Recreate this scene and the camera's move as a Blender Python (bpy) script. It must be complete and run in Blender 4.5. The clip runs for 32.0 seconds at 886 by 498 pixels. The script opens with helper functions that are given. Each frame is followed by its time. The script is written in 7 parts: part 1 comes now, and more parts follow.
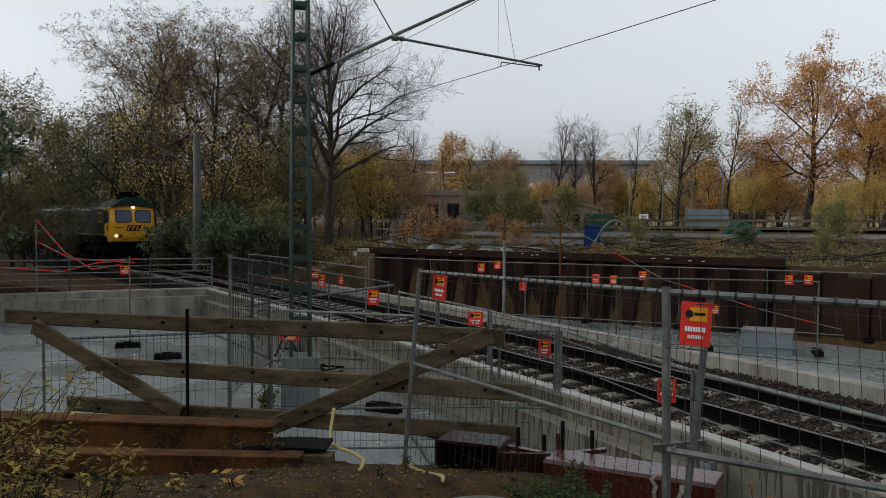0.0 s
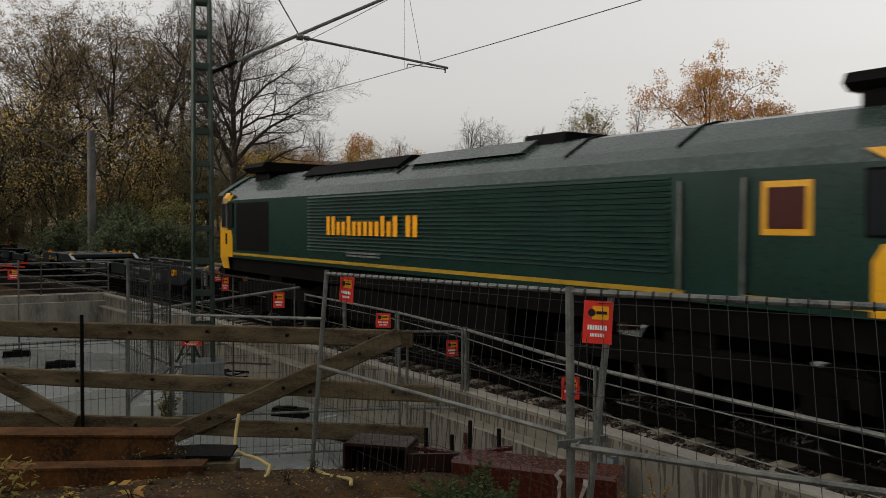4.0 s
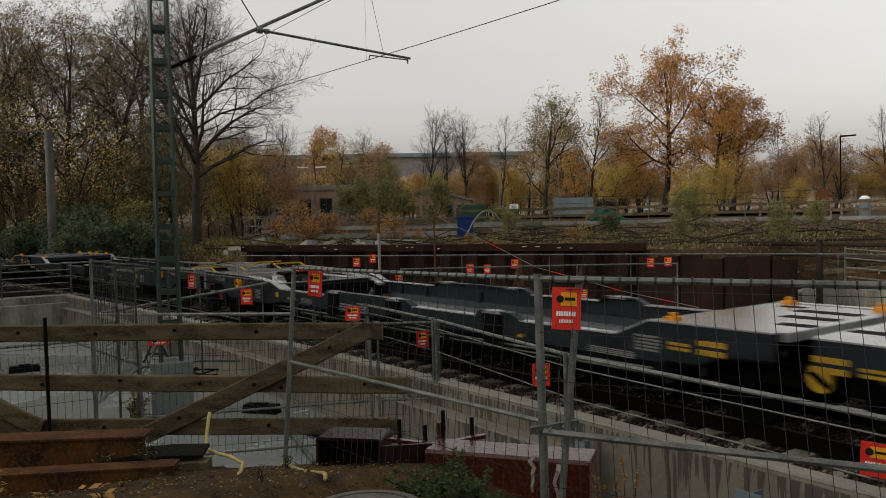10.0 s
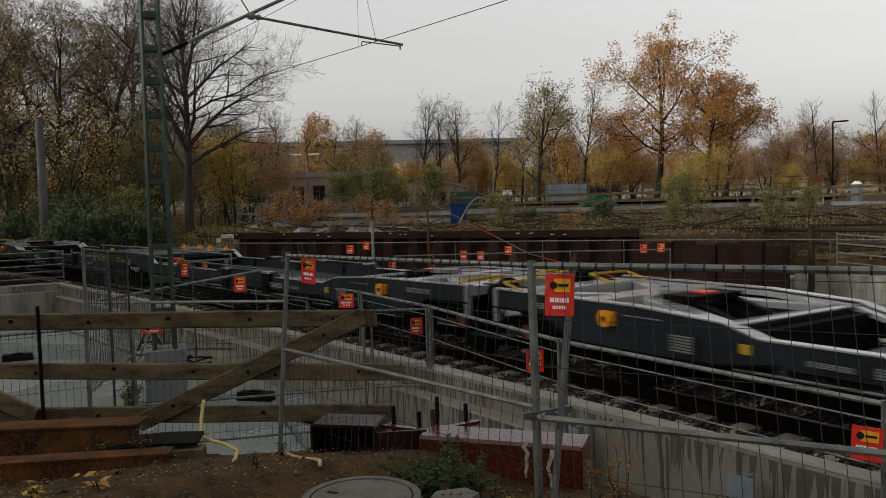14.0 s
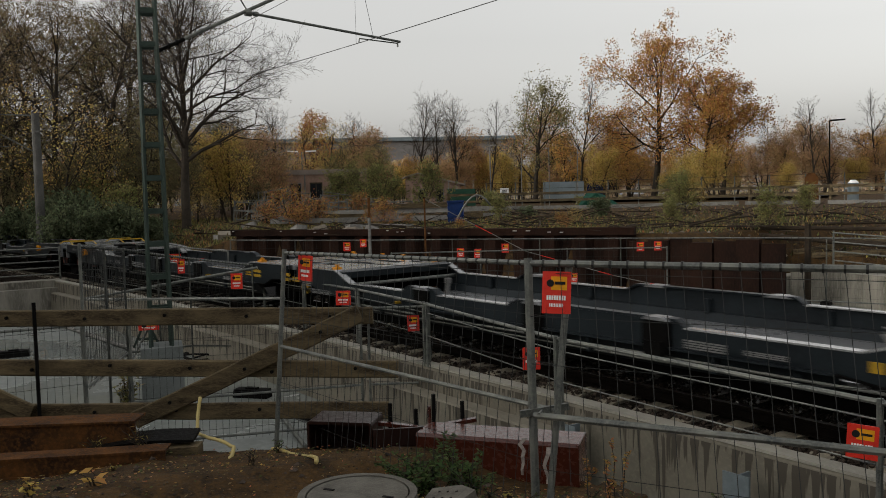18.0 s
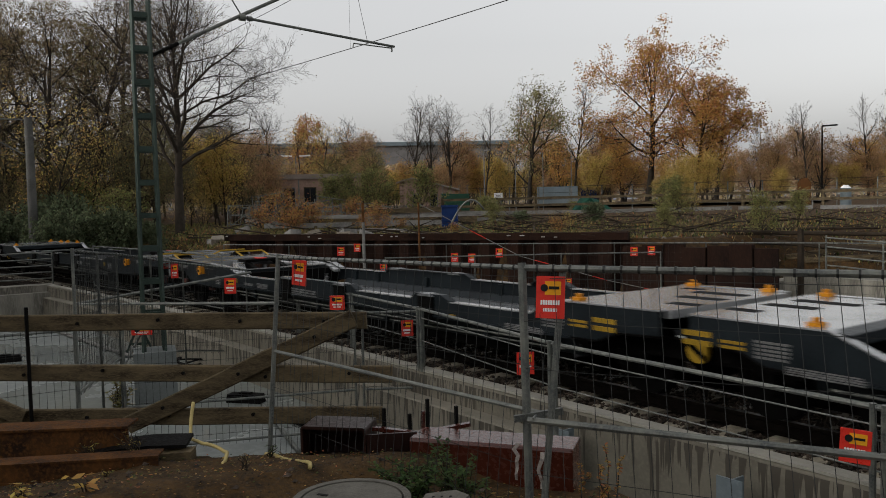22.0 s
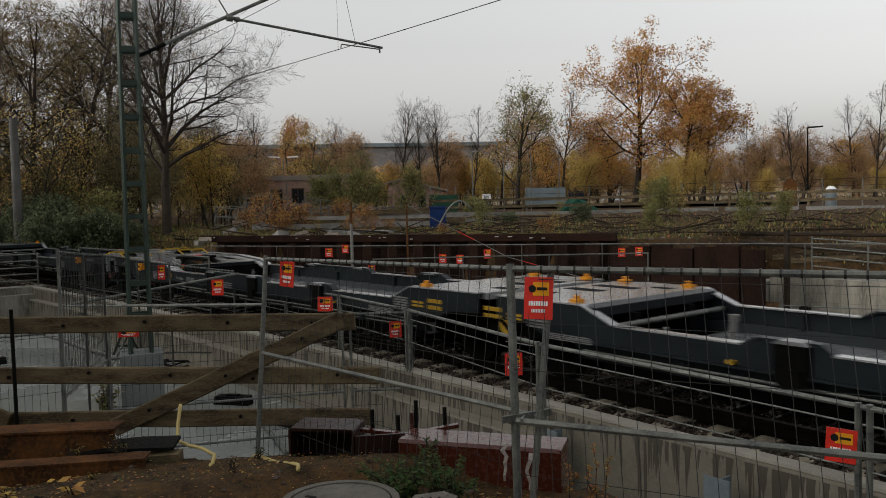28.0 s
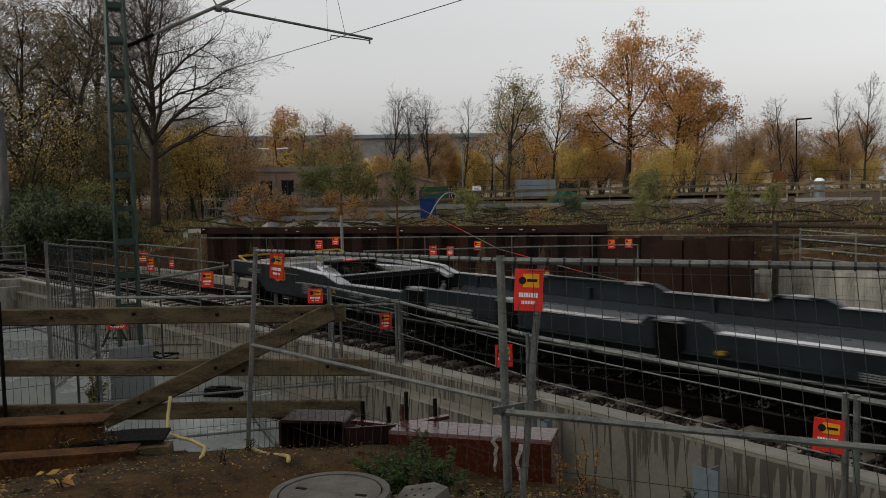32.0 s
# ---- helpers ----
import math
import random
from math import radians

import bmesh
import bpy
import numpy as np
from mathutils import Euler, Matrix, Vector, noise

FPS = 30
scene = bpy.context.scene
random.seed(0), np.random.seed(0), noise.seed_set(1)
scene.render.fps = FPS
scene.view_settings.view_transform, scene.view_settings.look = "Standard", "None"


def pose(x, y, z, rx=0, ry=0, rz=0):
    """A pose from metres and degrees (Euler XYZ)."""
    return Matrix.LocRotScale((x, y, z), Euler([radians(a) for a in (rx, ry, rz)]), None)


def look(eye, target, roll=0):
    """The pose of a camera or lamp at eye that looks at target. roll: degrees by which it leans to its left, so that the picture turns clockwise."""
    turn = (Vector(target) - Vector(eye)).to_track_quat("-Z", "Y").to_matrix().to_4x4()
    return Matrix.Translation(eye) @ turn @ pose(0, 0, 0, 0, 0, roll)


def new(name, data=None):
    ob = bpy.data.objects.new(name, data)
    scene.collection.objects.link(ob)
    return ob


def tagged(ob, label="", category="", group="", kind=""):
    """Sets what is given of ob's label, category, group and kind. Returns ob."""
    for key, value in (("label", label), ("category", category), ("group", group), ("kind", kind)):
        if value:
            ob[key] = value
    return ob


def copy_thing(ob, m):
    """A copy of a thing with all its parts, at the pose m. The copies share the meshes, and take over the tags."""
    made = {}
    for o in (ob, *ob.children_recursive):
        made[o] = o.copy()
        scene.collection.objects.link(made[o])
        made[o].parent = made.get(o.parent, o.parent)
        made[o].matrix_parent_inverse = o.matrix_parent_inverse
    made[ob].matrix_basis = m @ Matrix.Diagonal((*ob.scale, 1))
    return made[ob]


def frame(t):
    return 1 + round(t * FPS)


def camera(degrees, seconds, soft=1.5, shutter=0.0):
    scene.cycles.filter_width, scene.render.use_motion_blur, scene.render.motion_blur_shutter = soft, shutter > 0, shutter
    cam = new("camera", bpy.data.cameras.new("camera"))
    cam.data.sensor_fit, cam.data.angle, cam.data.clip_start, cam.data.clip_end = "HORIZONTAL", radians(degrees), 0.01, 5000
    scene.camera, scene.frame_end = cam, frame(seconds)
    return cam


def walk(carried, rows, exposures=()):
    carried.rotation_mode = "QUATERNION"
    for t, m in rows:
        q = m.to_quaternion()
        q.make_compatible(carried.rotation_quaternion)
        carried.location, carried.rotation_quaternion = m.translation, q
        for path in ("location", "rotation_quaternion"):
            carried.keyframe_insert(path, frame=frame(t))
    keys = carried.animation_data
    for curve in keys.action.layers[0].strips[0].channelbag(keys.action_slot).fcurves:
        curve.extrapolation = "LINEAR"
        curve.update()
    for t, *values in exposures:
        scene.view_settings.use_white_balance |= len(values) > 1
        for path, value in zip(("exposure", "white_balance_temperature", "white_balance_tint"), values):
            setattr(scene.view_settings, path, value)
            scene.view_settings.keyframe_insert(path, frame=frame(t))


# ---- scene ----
cam = camera(56.727, 32.0, soft=0.9, shutter=0.25)

# ---- camera: hand-held on the bank, turning about one standpoint ----
EYE_Z = 2.556
VIEW = ((0.0, 64.460, -1.849, 0.309),
        (0.5, 63.428, -1.967, 0.374),
        (1.0, 62.389, -1.911, 0.445),
        (1.5, 61.560, -1.788, 0.575),
        (2.0, 60.880, -1.627, 0.455),
        (2.5, 60.160, -1.615, 0.452),
        (3.0, 59.425, -1.661, 0.353),
        (3.5, 58.651, -1.682, 0.288),
        (5.5, 56.772, -1.913, -0.069),
        (6.0, 56.531, -2.003, -0.092),
        (6.5, 56.282, -2.058, -0.048),
        (7.0, 56.100, -2.012, -0.145),
        (7.5, 56.084, -2.071, -0.307),
        (8.0, 56.073, -2.166, -0.528),
        (8.5, 56.066, -2.202, -0.766),
        (9.0, 56.010, -2.227, -0.942),
        (9.5, 55.891, -2.290, -1.196),
        (10.0, 55.742, -2.385, -1.365),
        (10.5, 55.618, -2.560, -1.535),
        (11.0, 55.467, -2.731, -1.629),
        (11.5, 55.411, -2.841, -1.682),
        (12.0, 55.400, -2.911, -1.639),
        (12.5, 55.401, -3.001, -1.709),
        (13.0, 55.350, -3.136, -1.661),
        (13.5, 55.324, -3.261, -1.642),
        (14.0, 55.308, -3.312, -1.553),
        (14.5, 55.281, -3.437, -1.524),
        (16.5, 54.950, -3.194, -1.496),
        (17.0, 54.987, -3.216, -1.465),
        (17.5, 55.049, -3.335, -1.400),
        (18.0, 55.101, -3.493, -1.394),
        (18.5, 55.164, -3.555, -1.388),
        (19.0, 55.191, -3.530, -1.371),
        (19.5, 55.148, -3.390, -1.379),
        (20.0, 55.081, -3.334, -1.385),
        (20.5, 54.968, -3.314, -1.424),
        (21.0, 54.837, -3.290, -1.481),
        (21.5, 54.734, -3.270, -1.445),
        (22.0, 54.675, -3.174, -1.342),
        (22.5, 54.623, -3.087, -1.348),
        (23.0, 54.514, -2.934, -1.267),
        (23.5, 54.475, -2.959, -1.239),
        (24.0, 54.524, -3.001, -1.311),
        (24.5, 54.500, -2.957, -1.407),
        (25.0, 54.431, -2.958, -1.386),
        (25.5, 54.346, -2.943, -1.373),
        (27.5, 53.916, -3.074, -1.278),
        (28.0, 53.848, -3.115, -1.365),
        (28.5, 53.739, -3.168, -1.406),
        (29.0, 53.678, -3.217, -1.403),
        (29.5, 53.599, -3.224, -1.386),
        (30.0, 53.585, -3.336, -1.373),
        (30.5, 53.593, -3.412, -1.396),
        (31.0, 53.546, -3.558, -1.326),
        (31.5, 53.471, -3.662, -1.244),
        (32.0, 53.183, -3.707, -1.362))


def view(yaw, pitch, roll):
    return pose(0, 0, EYE_Z, 90 + pitch, 0, yaw) @ pose(0, 0, 0, 0, 0, roll)


walk(cam, [(t, view(a, b, c)) for t, a, b, c in VIEW], exposures=[(0.0, 0.08, 6150, 10), (2.0, 0.05, 6450, 10), (3.0, 0.0, 6650, 11), (5.5, 0.0, 7100, 13), (7.0, 0.0, 7000, 13),
           (10.0, 0.0, 6900, 11), (14.0, 0.0, 6750, 10), (18.0, 0.0, 6800, 10), (22.0, 0.0, 6600, 11), (28.0, 0.0, 6700, 11), (32.0, 0.0, 6650, 11)])

# ---- light: overcast November sky ----
world = bpy.data.worlds.new("world")
scene.world = world
world.use_nodes = True
nt = world.node_tree
sky = nt.nodes.new("ShaderNodeTexSky")
sky.sky_type, sky.sun_disc = "NISHITA", False
sky.sun_elevation, sky.sun_rotation = radians(7), radians(200)
sky.air_density, sky.dust_density, sky.ozone_density = 1.0, 5.0, 1.0
grey = nt.nodes.new("ShaderNodeHueSaturation")
grey.inputs["Saturation"].default_value = 0.12
nt.links.new(sky.outputs[0], grey.inputs["Color"])
cloud = nt.nodes.new("ShaderNodeMix")
cloud.data_type = "RGBA"
cloud.inputs["Factor"].default_value = 0.10
cloud.inputs["B"].default_value = (5.6, 5.85, 6.2, 1)
nt.links.new(grey.outputs[0], cloud.inputs["A"])
back = nt.nodes["Background"]
back.inputs["Strength"].default_value = 0.36
nt.links.new(cloud.outputs["Result"], back.inputs["Color"])
sun = new("sun", bpy.data.lights.new("sun", "SUN"))
sun.data.energy, sun.data.angle, sun.data.color = 0.25, radians(30), (1.0, 0.97, 0.92)
sun.matrix_world = look((0, 0, 50), (12, 34, 0))

# ---- materials ----
def mat(name, color, rough=0.6, metal=0.0, var=0.25, scale=3.0, fine=40.0, bump=0.2, dark=None, wet=0.0, vary=0.0, island=0.0, streak=0.0,
        spec=0.10, coat=0.0):
    """A surface with variation at two scales: broad stains and fine grain, with relief; wet: share of glossy patches."""
    m = bpy.data.materials.new(name)
    m.use_nodes = True
    t = m.node_tree
    b = t.nodes["Principled BSDF"]
    co = t.nodes.new("ShaderNodeTexCoord")
    src = co.outputs["Object"]
    if streak:
        mp = t.nodes.new("ShaderNodeMapping")
        mp.inputs["Scale"].default_value = (1, 1, streak)
        t.links.new(src, mp.inputs["Vector"])
        src = mp.outputs["Vector"]

    def tex(s, detail, rgh=0.6):
        n = t.nodes.new("ShaderNodeTexNoise")
        n.inputs["Scale"].default_value, n.inputs["Detail"].default_value, n.inputs["Roughness"].default_value = s, detail, rgh
        t.links.new(src, n.inputs["Vector"])
        return n.outputs["Fac"]

    def ramp(fac, lo, hi, a, c):
        r = t.nodes.new("ShaderNodeMapRange")
        r.inputs["From Min"].default_value, r.inputs["From Max"].default_value = lo, hi
        r.inputs["To Min"].default_value, r.inputs["To Max"].default_value = a, c
        t.links.new(fac, r.inputs["Value"])
        return r.outputs["Result"]

    def mix(fac, a, c):
        n = t.nodes.new("ShaderNodeMix")
        n.data_type = "RGBA"
        if isinstance(fac, float):
            n.inputs["Factor"].default_value = fac
        else:
            t.links.new(fac, n.inputs["Factor"])
        for key, v in (("A", a), ("B", c)):
            if isinstance(v, tuple):
                n.inputs[key].default_value = (*v, 1)
            else:
                t.links.new(v, n.inputs[key])
        return n.outputs["Result"]

    broad, grain = tex(scale, 6), tex(fine, 4)
    dk = dark or tuple(c * (1 - var * 1.3) for c in color)
    lt = tuple(min(1, c * (1 + var * 0.6)) for c in color)
    col = mix(ramp(broad, 0.34, 0.66, 0.0, 1.0), dk, color)
    col = mix(ramp(grain, 0.45, 0.75, 0.0, 0.75), col, lt)
    if vary or island:
        if vary:
            rnd = t.nodes.new("ShaderNodeObjectInfo").outputs["Random"]
        else:
            rnd = t.nodes.new("ShaderNodeNewGeometry").outputs["Random Per Island"]
        hsv = t.nodes.new("ShaderNodeHueSaturation")
        k = vary or island
        t.links.new(ramp(rnd, 0, 1, 1 - k, 1 + k), hsv.inputs["Value"])
        t.links.new(col, hsv.inputs["Color"])
        col = hsv.outputs["Color"]
    t.links.new(col, b.inputs["Base Color"])
    b.inputs["Metallic"].default_value = metal
    b.inputs["Specular IOR Level"].default_value = spec
    if wet:
        t.links.new(ramp(broad, 0.62 - 0.35 * wet, 0.72 - 0.2 * wet, rough, 0.08), b.inputs["Roughness"])
    else:
        t.links.new(ramp(grain, 0.3, 0.7, max(0.03, rough - 0.12), min(1, rough + 0.12)), b.inputs["Roughness"])
    if coat:
        b.inputs["Coat Weight"].default_value = coat
        b.inputs["Coat Roughness"].default_value = 0.15
    if bump:
        bp = t.nodes.new("ShaderNodeBump")
        bp.inputs["Strength"].default_value, bp.inputs["Distance"].default_value = bump, 0.02
        t.links.new(grain, bp.inputs["Height"])
        t.links.new(bp.outputs["Normal"], b.inputs["Normal"])
    return m


def glow(name, color, strength):
    m = bpy.data.materials.new(name)
    m.use_nodes = True
    b = m.node_tree.nodes["Principled BSDF"]
    b.inputs["Base Color"].default_value = (0.9, 0.88, 0.8, 1)
    b.inputs["Emission Color"].default_value = (*color, 1)
    b.inputs["Emission Strength"].default_value = strength
    return m


M_GROUND = mat("soil", (0.068, 0.038, 0.014), 0.85, var=0.9, scale=4.5, fine=32, bump=1.0, dark=(0.012, 0.009, 0.006))
M_CONC = mat("concrete", (0.24, 0.225, 0.195), 0.7, var=0.3, scale=0.8, fine=18, bump=0.25, dark=(0.14, 0.135, 0.12), spec=0.3)
M_CONC_WALL = mat("stained concrete wall", (0.26, 0.245, 0.205), 0.7, var=0.2, scale=1.7, fine=22, bump=0.15, dark=(0.075, 0.068, 0.054), streak=0.22, spec=0.3)
M_SLAB = mat("wet concrete slab", (0.205, 0.22, 0.205), 0.45, var=0.22, scale=0.35, fine=9, bump=0.06, dark=(0.125, 0.138, 0.13), wet=0.55, spec=0.5)
M_BALLAST = mat("ballast stone", (0.062, 0.047, 0.036), 0.75, var=0.4, scale=8, fine=60, bump=0.3, island=0.7, dark=(0.022, 0.017, 0.014))
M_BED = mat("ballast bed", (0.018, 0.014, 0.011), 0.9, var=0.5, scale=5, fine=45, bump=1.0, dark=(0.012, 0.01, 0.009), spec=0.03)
M_SLEEPER = mat("concrete sleeper", (0.27, 0.24, 0.185), 0.45, var=0.6, scale=4, fine=30, bump=0.2, vary=0.15, spec=0.3)
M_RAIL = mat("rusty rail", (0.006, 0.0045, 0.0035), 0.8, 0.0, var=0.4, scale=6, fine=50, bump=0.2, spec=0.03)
M_RAILTOP = mat("polished rail head", (0.10, 0.095, 0.09), 0.42, 1.0, var=0.1, scale=4, fine=50, bump=0.03, spec=0.5)
M_PILE = mat("rusty sheet piling", (0.026, 0.013, 0.009), 0.8, 0.0, var=0.5, scale=0.9, fine=22, bump=0.4, dark=(0.007, 0.005, 0.0045), streak=0.35, spec=0.03)
M_RUST = mat("rusty steel", (0.12, 0.05, 0.014), 0.85, 0.0, var=0.45, scale=2.5, fine=30, bump=0.4, dark=(0.02, 0.011, 0.007))
M_OXIDE = mat("red oxide painted steel", (0.060, 0.014, 0.0075), 0.24, 0.0, var=0.2, scale=1.6, fine=25, bump=0.05, dark=(0.036, 0.009, 0.006), spec=0.4)
M_OXIDE_OLD = mat("dark brown primed steel", (0.020, 0.0075, 0.0055), 0.4, 0.0, var=0.4, scale=2.5, fine=25, bump=0.15, spec=0.25)
M_BLACK = mat("blackened steel", (0.009, 0.0085, 0.008), 0.6, 0.2, var=0.4, scale=3, fine=30, bump=0.2, spec=0.03)
M_WOOD = mat("weathered timber", (0.12, 0.092, 0.052), 0.7, var=0.4, scale=2.5, fine=26, bump=0.35, dark=(0.024, 0.017, 0.010), streak=4.0, vary=0.25)
M_GALV = mat("galvanised steel", (0.155, 0.16, 0.14), 0.5, 0.35, var=0.25, scale=6, fine=60, bump=0.06, dark=(0.05, 0.056, 0.057), spec=0.3)
M_WIRE = mat("fence wire", (0.035, 0.037, 0.036), 0.6, 0.0, var=0.2, scale=8, fine=60, bump=0.0)
M_MAST = mat("green painted mast steel", (0.04, 0.058, 0.048), 0.5, 0.1, var=0.3, scale=3, fine=40, bump=0.1)
M_CABLE = mat("contact wire", (0.05, 0.05, 0.05), 0.5, 0.5, var=0.2, scale=5, fine=40, bump=0.0)
M_RED = mat("red sign board", (0.62, 0.035, 0.022), 0.35, var=0.1, scale=3, fine=50, bump=0.02, spec=0.3)
M_YEL = mat("yellow print", (0.75, 0.33, 0.02), 0.4, var=0.08, scale=3, fine=50, bump=0.0)
M_DATA = mat("dirty white print", (0.16, 0.16, 0.157), 0.5, var=0.3, scale=5, fine=50, bump=0.0)
M_YELDULL = mat("dull yellow print", (0.34, 0.21, 0.02), 0.5, var=0.25, scale=5, fine=50, bump=0.0)
M_WHITE = mat("white print", (0.8, 0.8, 0.78), 0.4, var=0.08, scale=3, fine=50, bump=0.0)
M_INK = mat("black print", (0.015, 0.015, 0.015), 0.5, var=0.1, scale=3, fine=50, bump=0.0)
M_GREEN = mat("dark green locomotive paint", (0.005, 0.025, 0.0185), 0.35, 0.0, var=0.3, scale=1.5, fine=30, bump=0.03, spec=0.15)
M_ROOF = mat("dirty green roof", (0.035, 0.052, 0.046), 0.25, 0.0, var=0.35, scale=1.2, fine=18, bump=0.05, dark=(0.02, 0.03, 0.027), spec=0.3)
M_LOCOYEL = mat("yellow cab paint", (0.60, 0.30, 0.010), 0.32, 0.0, var=0.12, scale=1.5, fine=30, bump=0.03, coat=0.1, spec=0.3)
# Near-black for dark fittings; on recesses and pockets it stands in for shade.
M_UNDER = mat("black fittings and pocket shade", (0.005, 0.0047, 0.0044), 0.7, 0.2, var=0.4, scale=3, fine=30, bump=0.2, spec=0.03)
M_SIDEGLASS = mat("dark side glass", (0.012, 0.014, 0.016), 0.08, 0.0, var=0.1, scale=1, fine=20, bump=0.0, spec=0.3)
# Bluish base colour stands in for sky mirrored in the windscreens.
M_GLASS = mat("cab glass with sky tint", (0.035, 0.042, 0.085), 0.06, 0.0, var=0.1, scale=1, fine=20, bump=0.0, spec=0.32)
M_LAMP = glow("lit headlight", (1.0, 0.84, 0.55), 2.6)
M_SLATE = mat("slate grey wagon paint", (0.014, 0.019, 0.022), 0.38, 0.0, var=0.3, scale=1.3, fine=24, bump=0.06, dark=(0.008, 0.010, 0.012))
# Pale base colour stands in for sky sheen on wet decks and flanges.
M_DECK = mat("wet wagon deck, sky sheen in grey", (0.26, 0.265, 0.265), 0.16, 0.0, var=0.3, scale=1.0, fine=20, bump=0.06, dark=(0.15, 0.155, 0.155), wet=0.5, spec=0.9)
# Lighter grey puts the sky's sheen on the flat ledge into its colour.
M_LEDGE = mat("wheel ledge, grey for sky sheen", (0.15, 0.155, 0.16), 0.3, 0.0, var=0.3, scale=1.0, fine=20, bump=0.06, wet=0.3, spec=0.5)
M_ORANGE = mat("orange fitting", (0.55, 0.22, 0.015), 0.45, var=0.2, scale=4, fine=40, bump=0.05)
M_BLUE = mat("blue plastic", (0.010, 0.028, 0.10), 0.4, var=0.2, scale=3, fine=40, bump=0.05)
M_BARK = mat("bark", (0.042, 0.034, 0.026), 0.9, var=0.4, scale=2, fine=20, bump=0.6)
M_FOUND = mat("wet foundation concrete", (0.17, 0.185, 0.178), 0.7, var=0.2, scale=1.5, fine=18, bump=0.1)
M_LID = mat("dirty concrete lid", (0.12, 0.112, 0.095), 0.7, var=0.35, scale=6, fine=50, bump=0.3)
M_REAR = mat("dark rear blocker", (0.075, 0.05, 0.04), 0.85, var=0.3, scale=1.0, fine=12, bump=0.3)
M_AXLE = mat("red brown axle box", (0.11, 0.045, 0.038), 0.7, var=0.35, scale=6, fine=40, bump=0.2)
M_HOSE = mat("yellow hose", (0.40, 0.32, 0.13), 0.5, var=0.2, scale=5, fine=40, bump=0.1)


# ---- mesh building ----
class Mesh:
    """Collects plain pieces into one mesh."""

    def __init__(self):
        self.v, self.f = [], []

    def add(self, verts, faces):
        n = len(self.v)
        self.v.extend(tuple(p) for p in verts)
        self.f.extend(tuple(i + n for i in f) for f in faces)
        return self

    def box(self, x0, x1, y0, y1, z0, z1, m=None):
        p = [Vector((x, y, z)) for x in (x0, x1) for y in (y0, y1) for z in (z0, z1)]
        if m is not None:
            p = [m @ q for q in p]
        return self.add(p, [(0, 1, 3, 2), (4, 6, 7, 5), (0, 4, 5, 1), (2, 3, 7, 6), (0, 2, 6, 4), (1, 5, 7, 3)])

    def tube(self, a, b, r, n=6, r2=None):
        a, b = Vector(a), Vector(b)
        d = b - a
        if d.length < 1e-6:
            return self
        q = d.to_track_quat("Z", "Y")
        r2 = r if r2 is None else r2
        ring = [q @ Vector((math.cos(2 * math.pi * i / n), math.sin(2 * math.pi * i / n), 0)) for i in range(n)]
        vs = [a + p * r for p in ring] + [b + p * r2 for p in ring]
        fs = [(i, (i + 1) % n, n + (i + 1) % n, n + i) for i in range(n)]
        return self.add(vs, fs + [tuple(range(n - 1, -1, -1)), tuple(range(n, 2 * n))])

    def path(self, pts, r, n=6):
        for a, b in zip(pts, pts[1:]):
            self.tube(a, b, r, n)
        return self

    def bend(self, pts, r, n=7):
        """One unbroken round tube along the points."""
        base = len(self.v)
        for i, p in enumerate(pts):
            d = (Vector(pts[min(i + 1, len(pts) - 1)]) - Vector(pts[max(i - 1, 0)])).normalized()
            q = d.to_track_quat("Z", "Y")
            self.v.extend(tuple(Vector(p) + q @ Vector((r * math.cos(2 * math.pi * k / n), r * math.sin(2 * math.pi * k / n), 0))) for k in range(n))
        for i in range(len(pts) - 1):
            for k in range(n):
                a, b = base + i * n + k, base + i * n + (k + 1) % n
                self.f.append((a, b, b + n, a + n))
        self.f += [tuple(range(base + n - 1, base - 1, -1)), tuple(range(base + (len(pts) - 1) * n, base + len(pts) * n))]
        return self

    def beam(self, a, b, w, h):
        """A straight bar of width w and height h from a to b (centre line)."""
        a, b = Vector(a), Vector(b)
        d = (b - a).normalized()
        side = d.cross(Vector((0, 0, 1)))
        side = side.normalized() if side.length > 1e-4 else Vector((1, 0, 0))
        up = side.cross(d)
        p = [e + side * (sx * w / 2) + up * (sz * h / 2) for e in (a, b) for sx in (-1, 1) for sz in (-1, 1)]
        return self.add(p, [(0, 1, 3, 2), (4, 6, 7, 5), (0, 4, 5, 1), (2, 3, 7, 6), (0, 2, 6, 4), (1, 5, 7, 3)])

    def prism(self, poly, lo, hi, axis="y"):
        """A polygon given in (x, z) drawn out along y, in (y, z) along x, or in (x, y) along z."""
        put = {"y": lambda a, b, c: (a, c, b), "x": lambda a, b, c: (c, a, b), "z": lambda a, b, c: (a, b, c)}[axis]
        n = len(poly)
        vs = [put(a, b, lo) for a, b in poly] + [put(a, b, hi) for a, b in poly]
        return self.add(vs, [(i, (i + 1) % n, n + (i + 1) % n, n + i) for i in range(n)] + [tuple(range(n))[::-1], tuple(range(n, 2 * n))])

    def disc(self, c, r, h, axis="y", n=20):
        d = {"x": Vector((h, 0, 0)), "y": Vector((0, h, 0)), "z": Vector((0, 0, h))}[axis]
        return self.tube(Vector(c) - d / 2, Vector(c) + d / 2, r, n)

    def data(self, name, material, smooth=False):
        me = bpy.data.meshes.new(name)
        me.from_pydata(self.v, [], self.f)
        b = bmesh.new()
        b.from_mesh(me)
        bmesh.ops.recalc_face_normals(b, faces=b.faces)
        b.to_mesh(me)
        b.free()
        me.materials.append(material)
        if smooth:
            me.polygons.foreach_set("use_smooth", [True] * len(me.polygons))
        return me


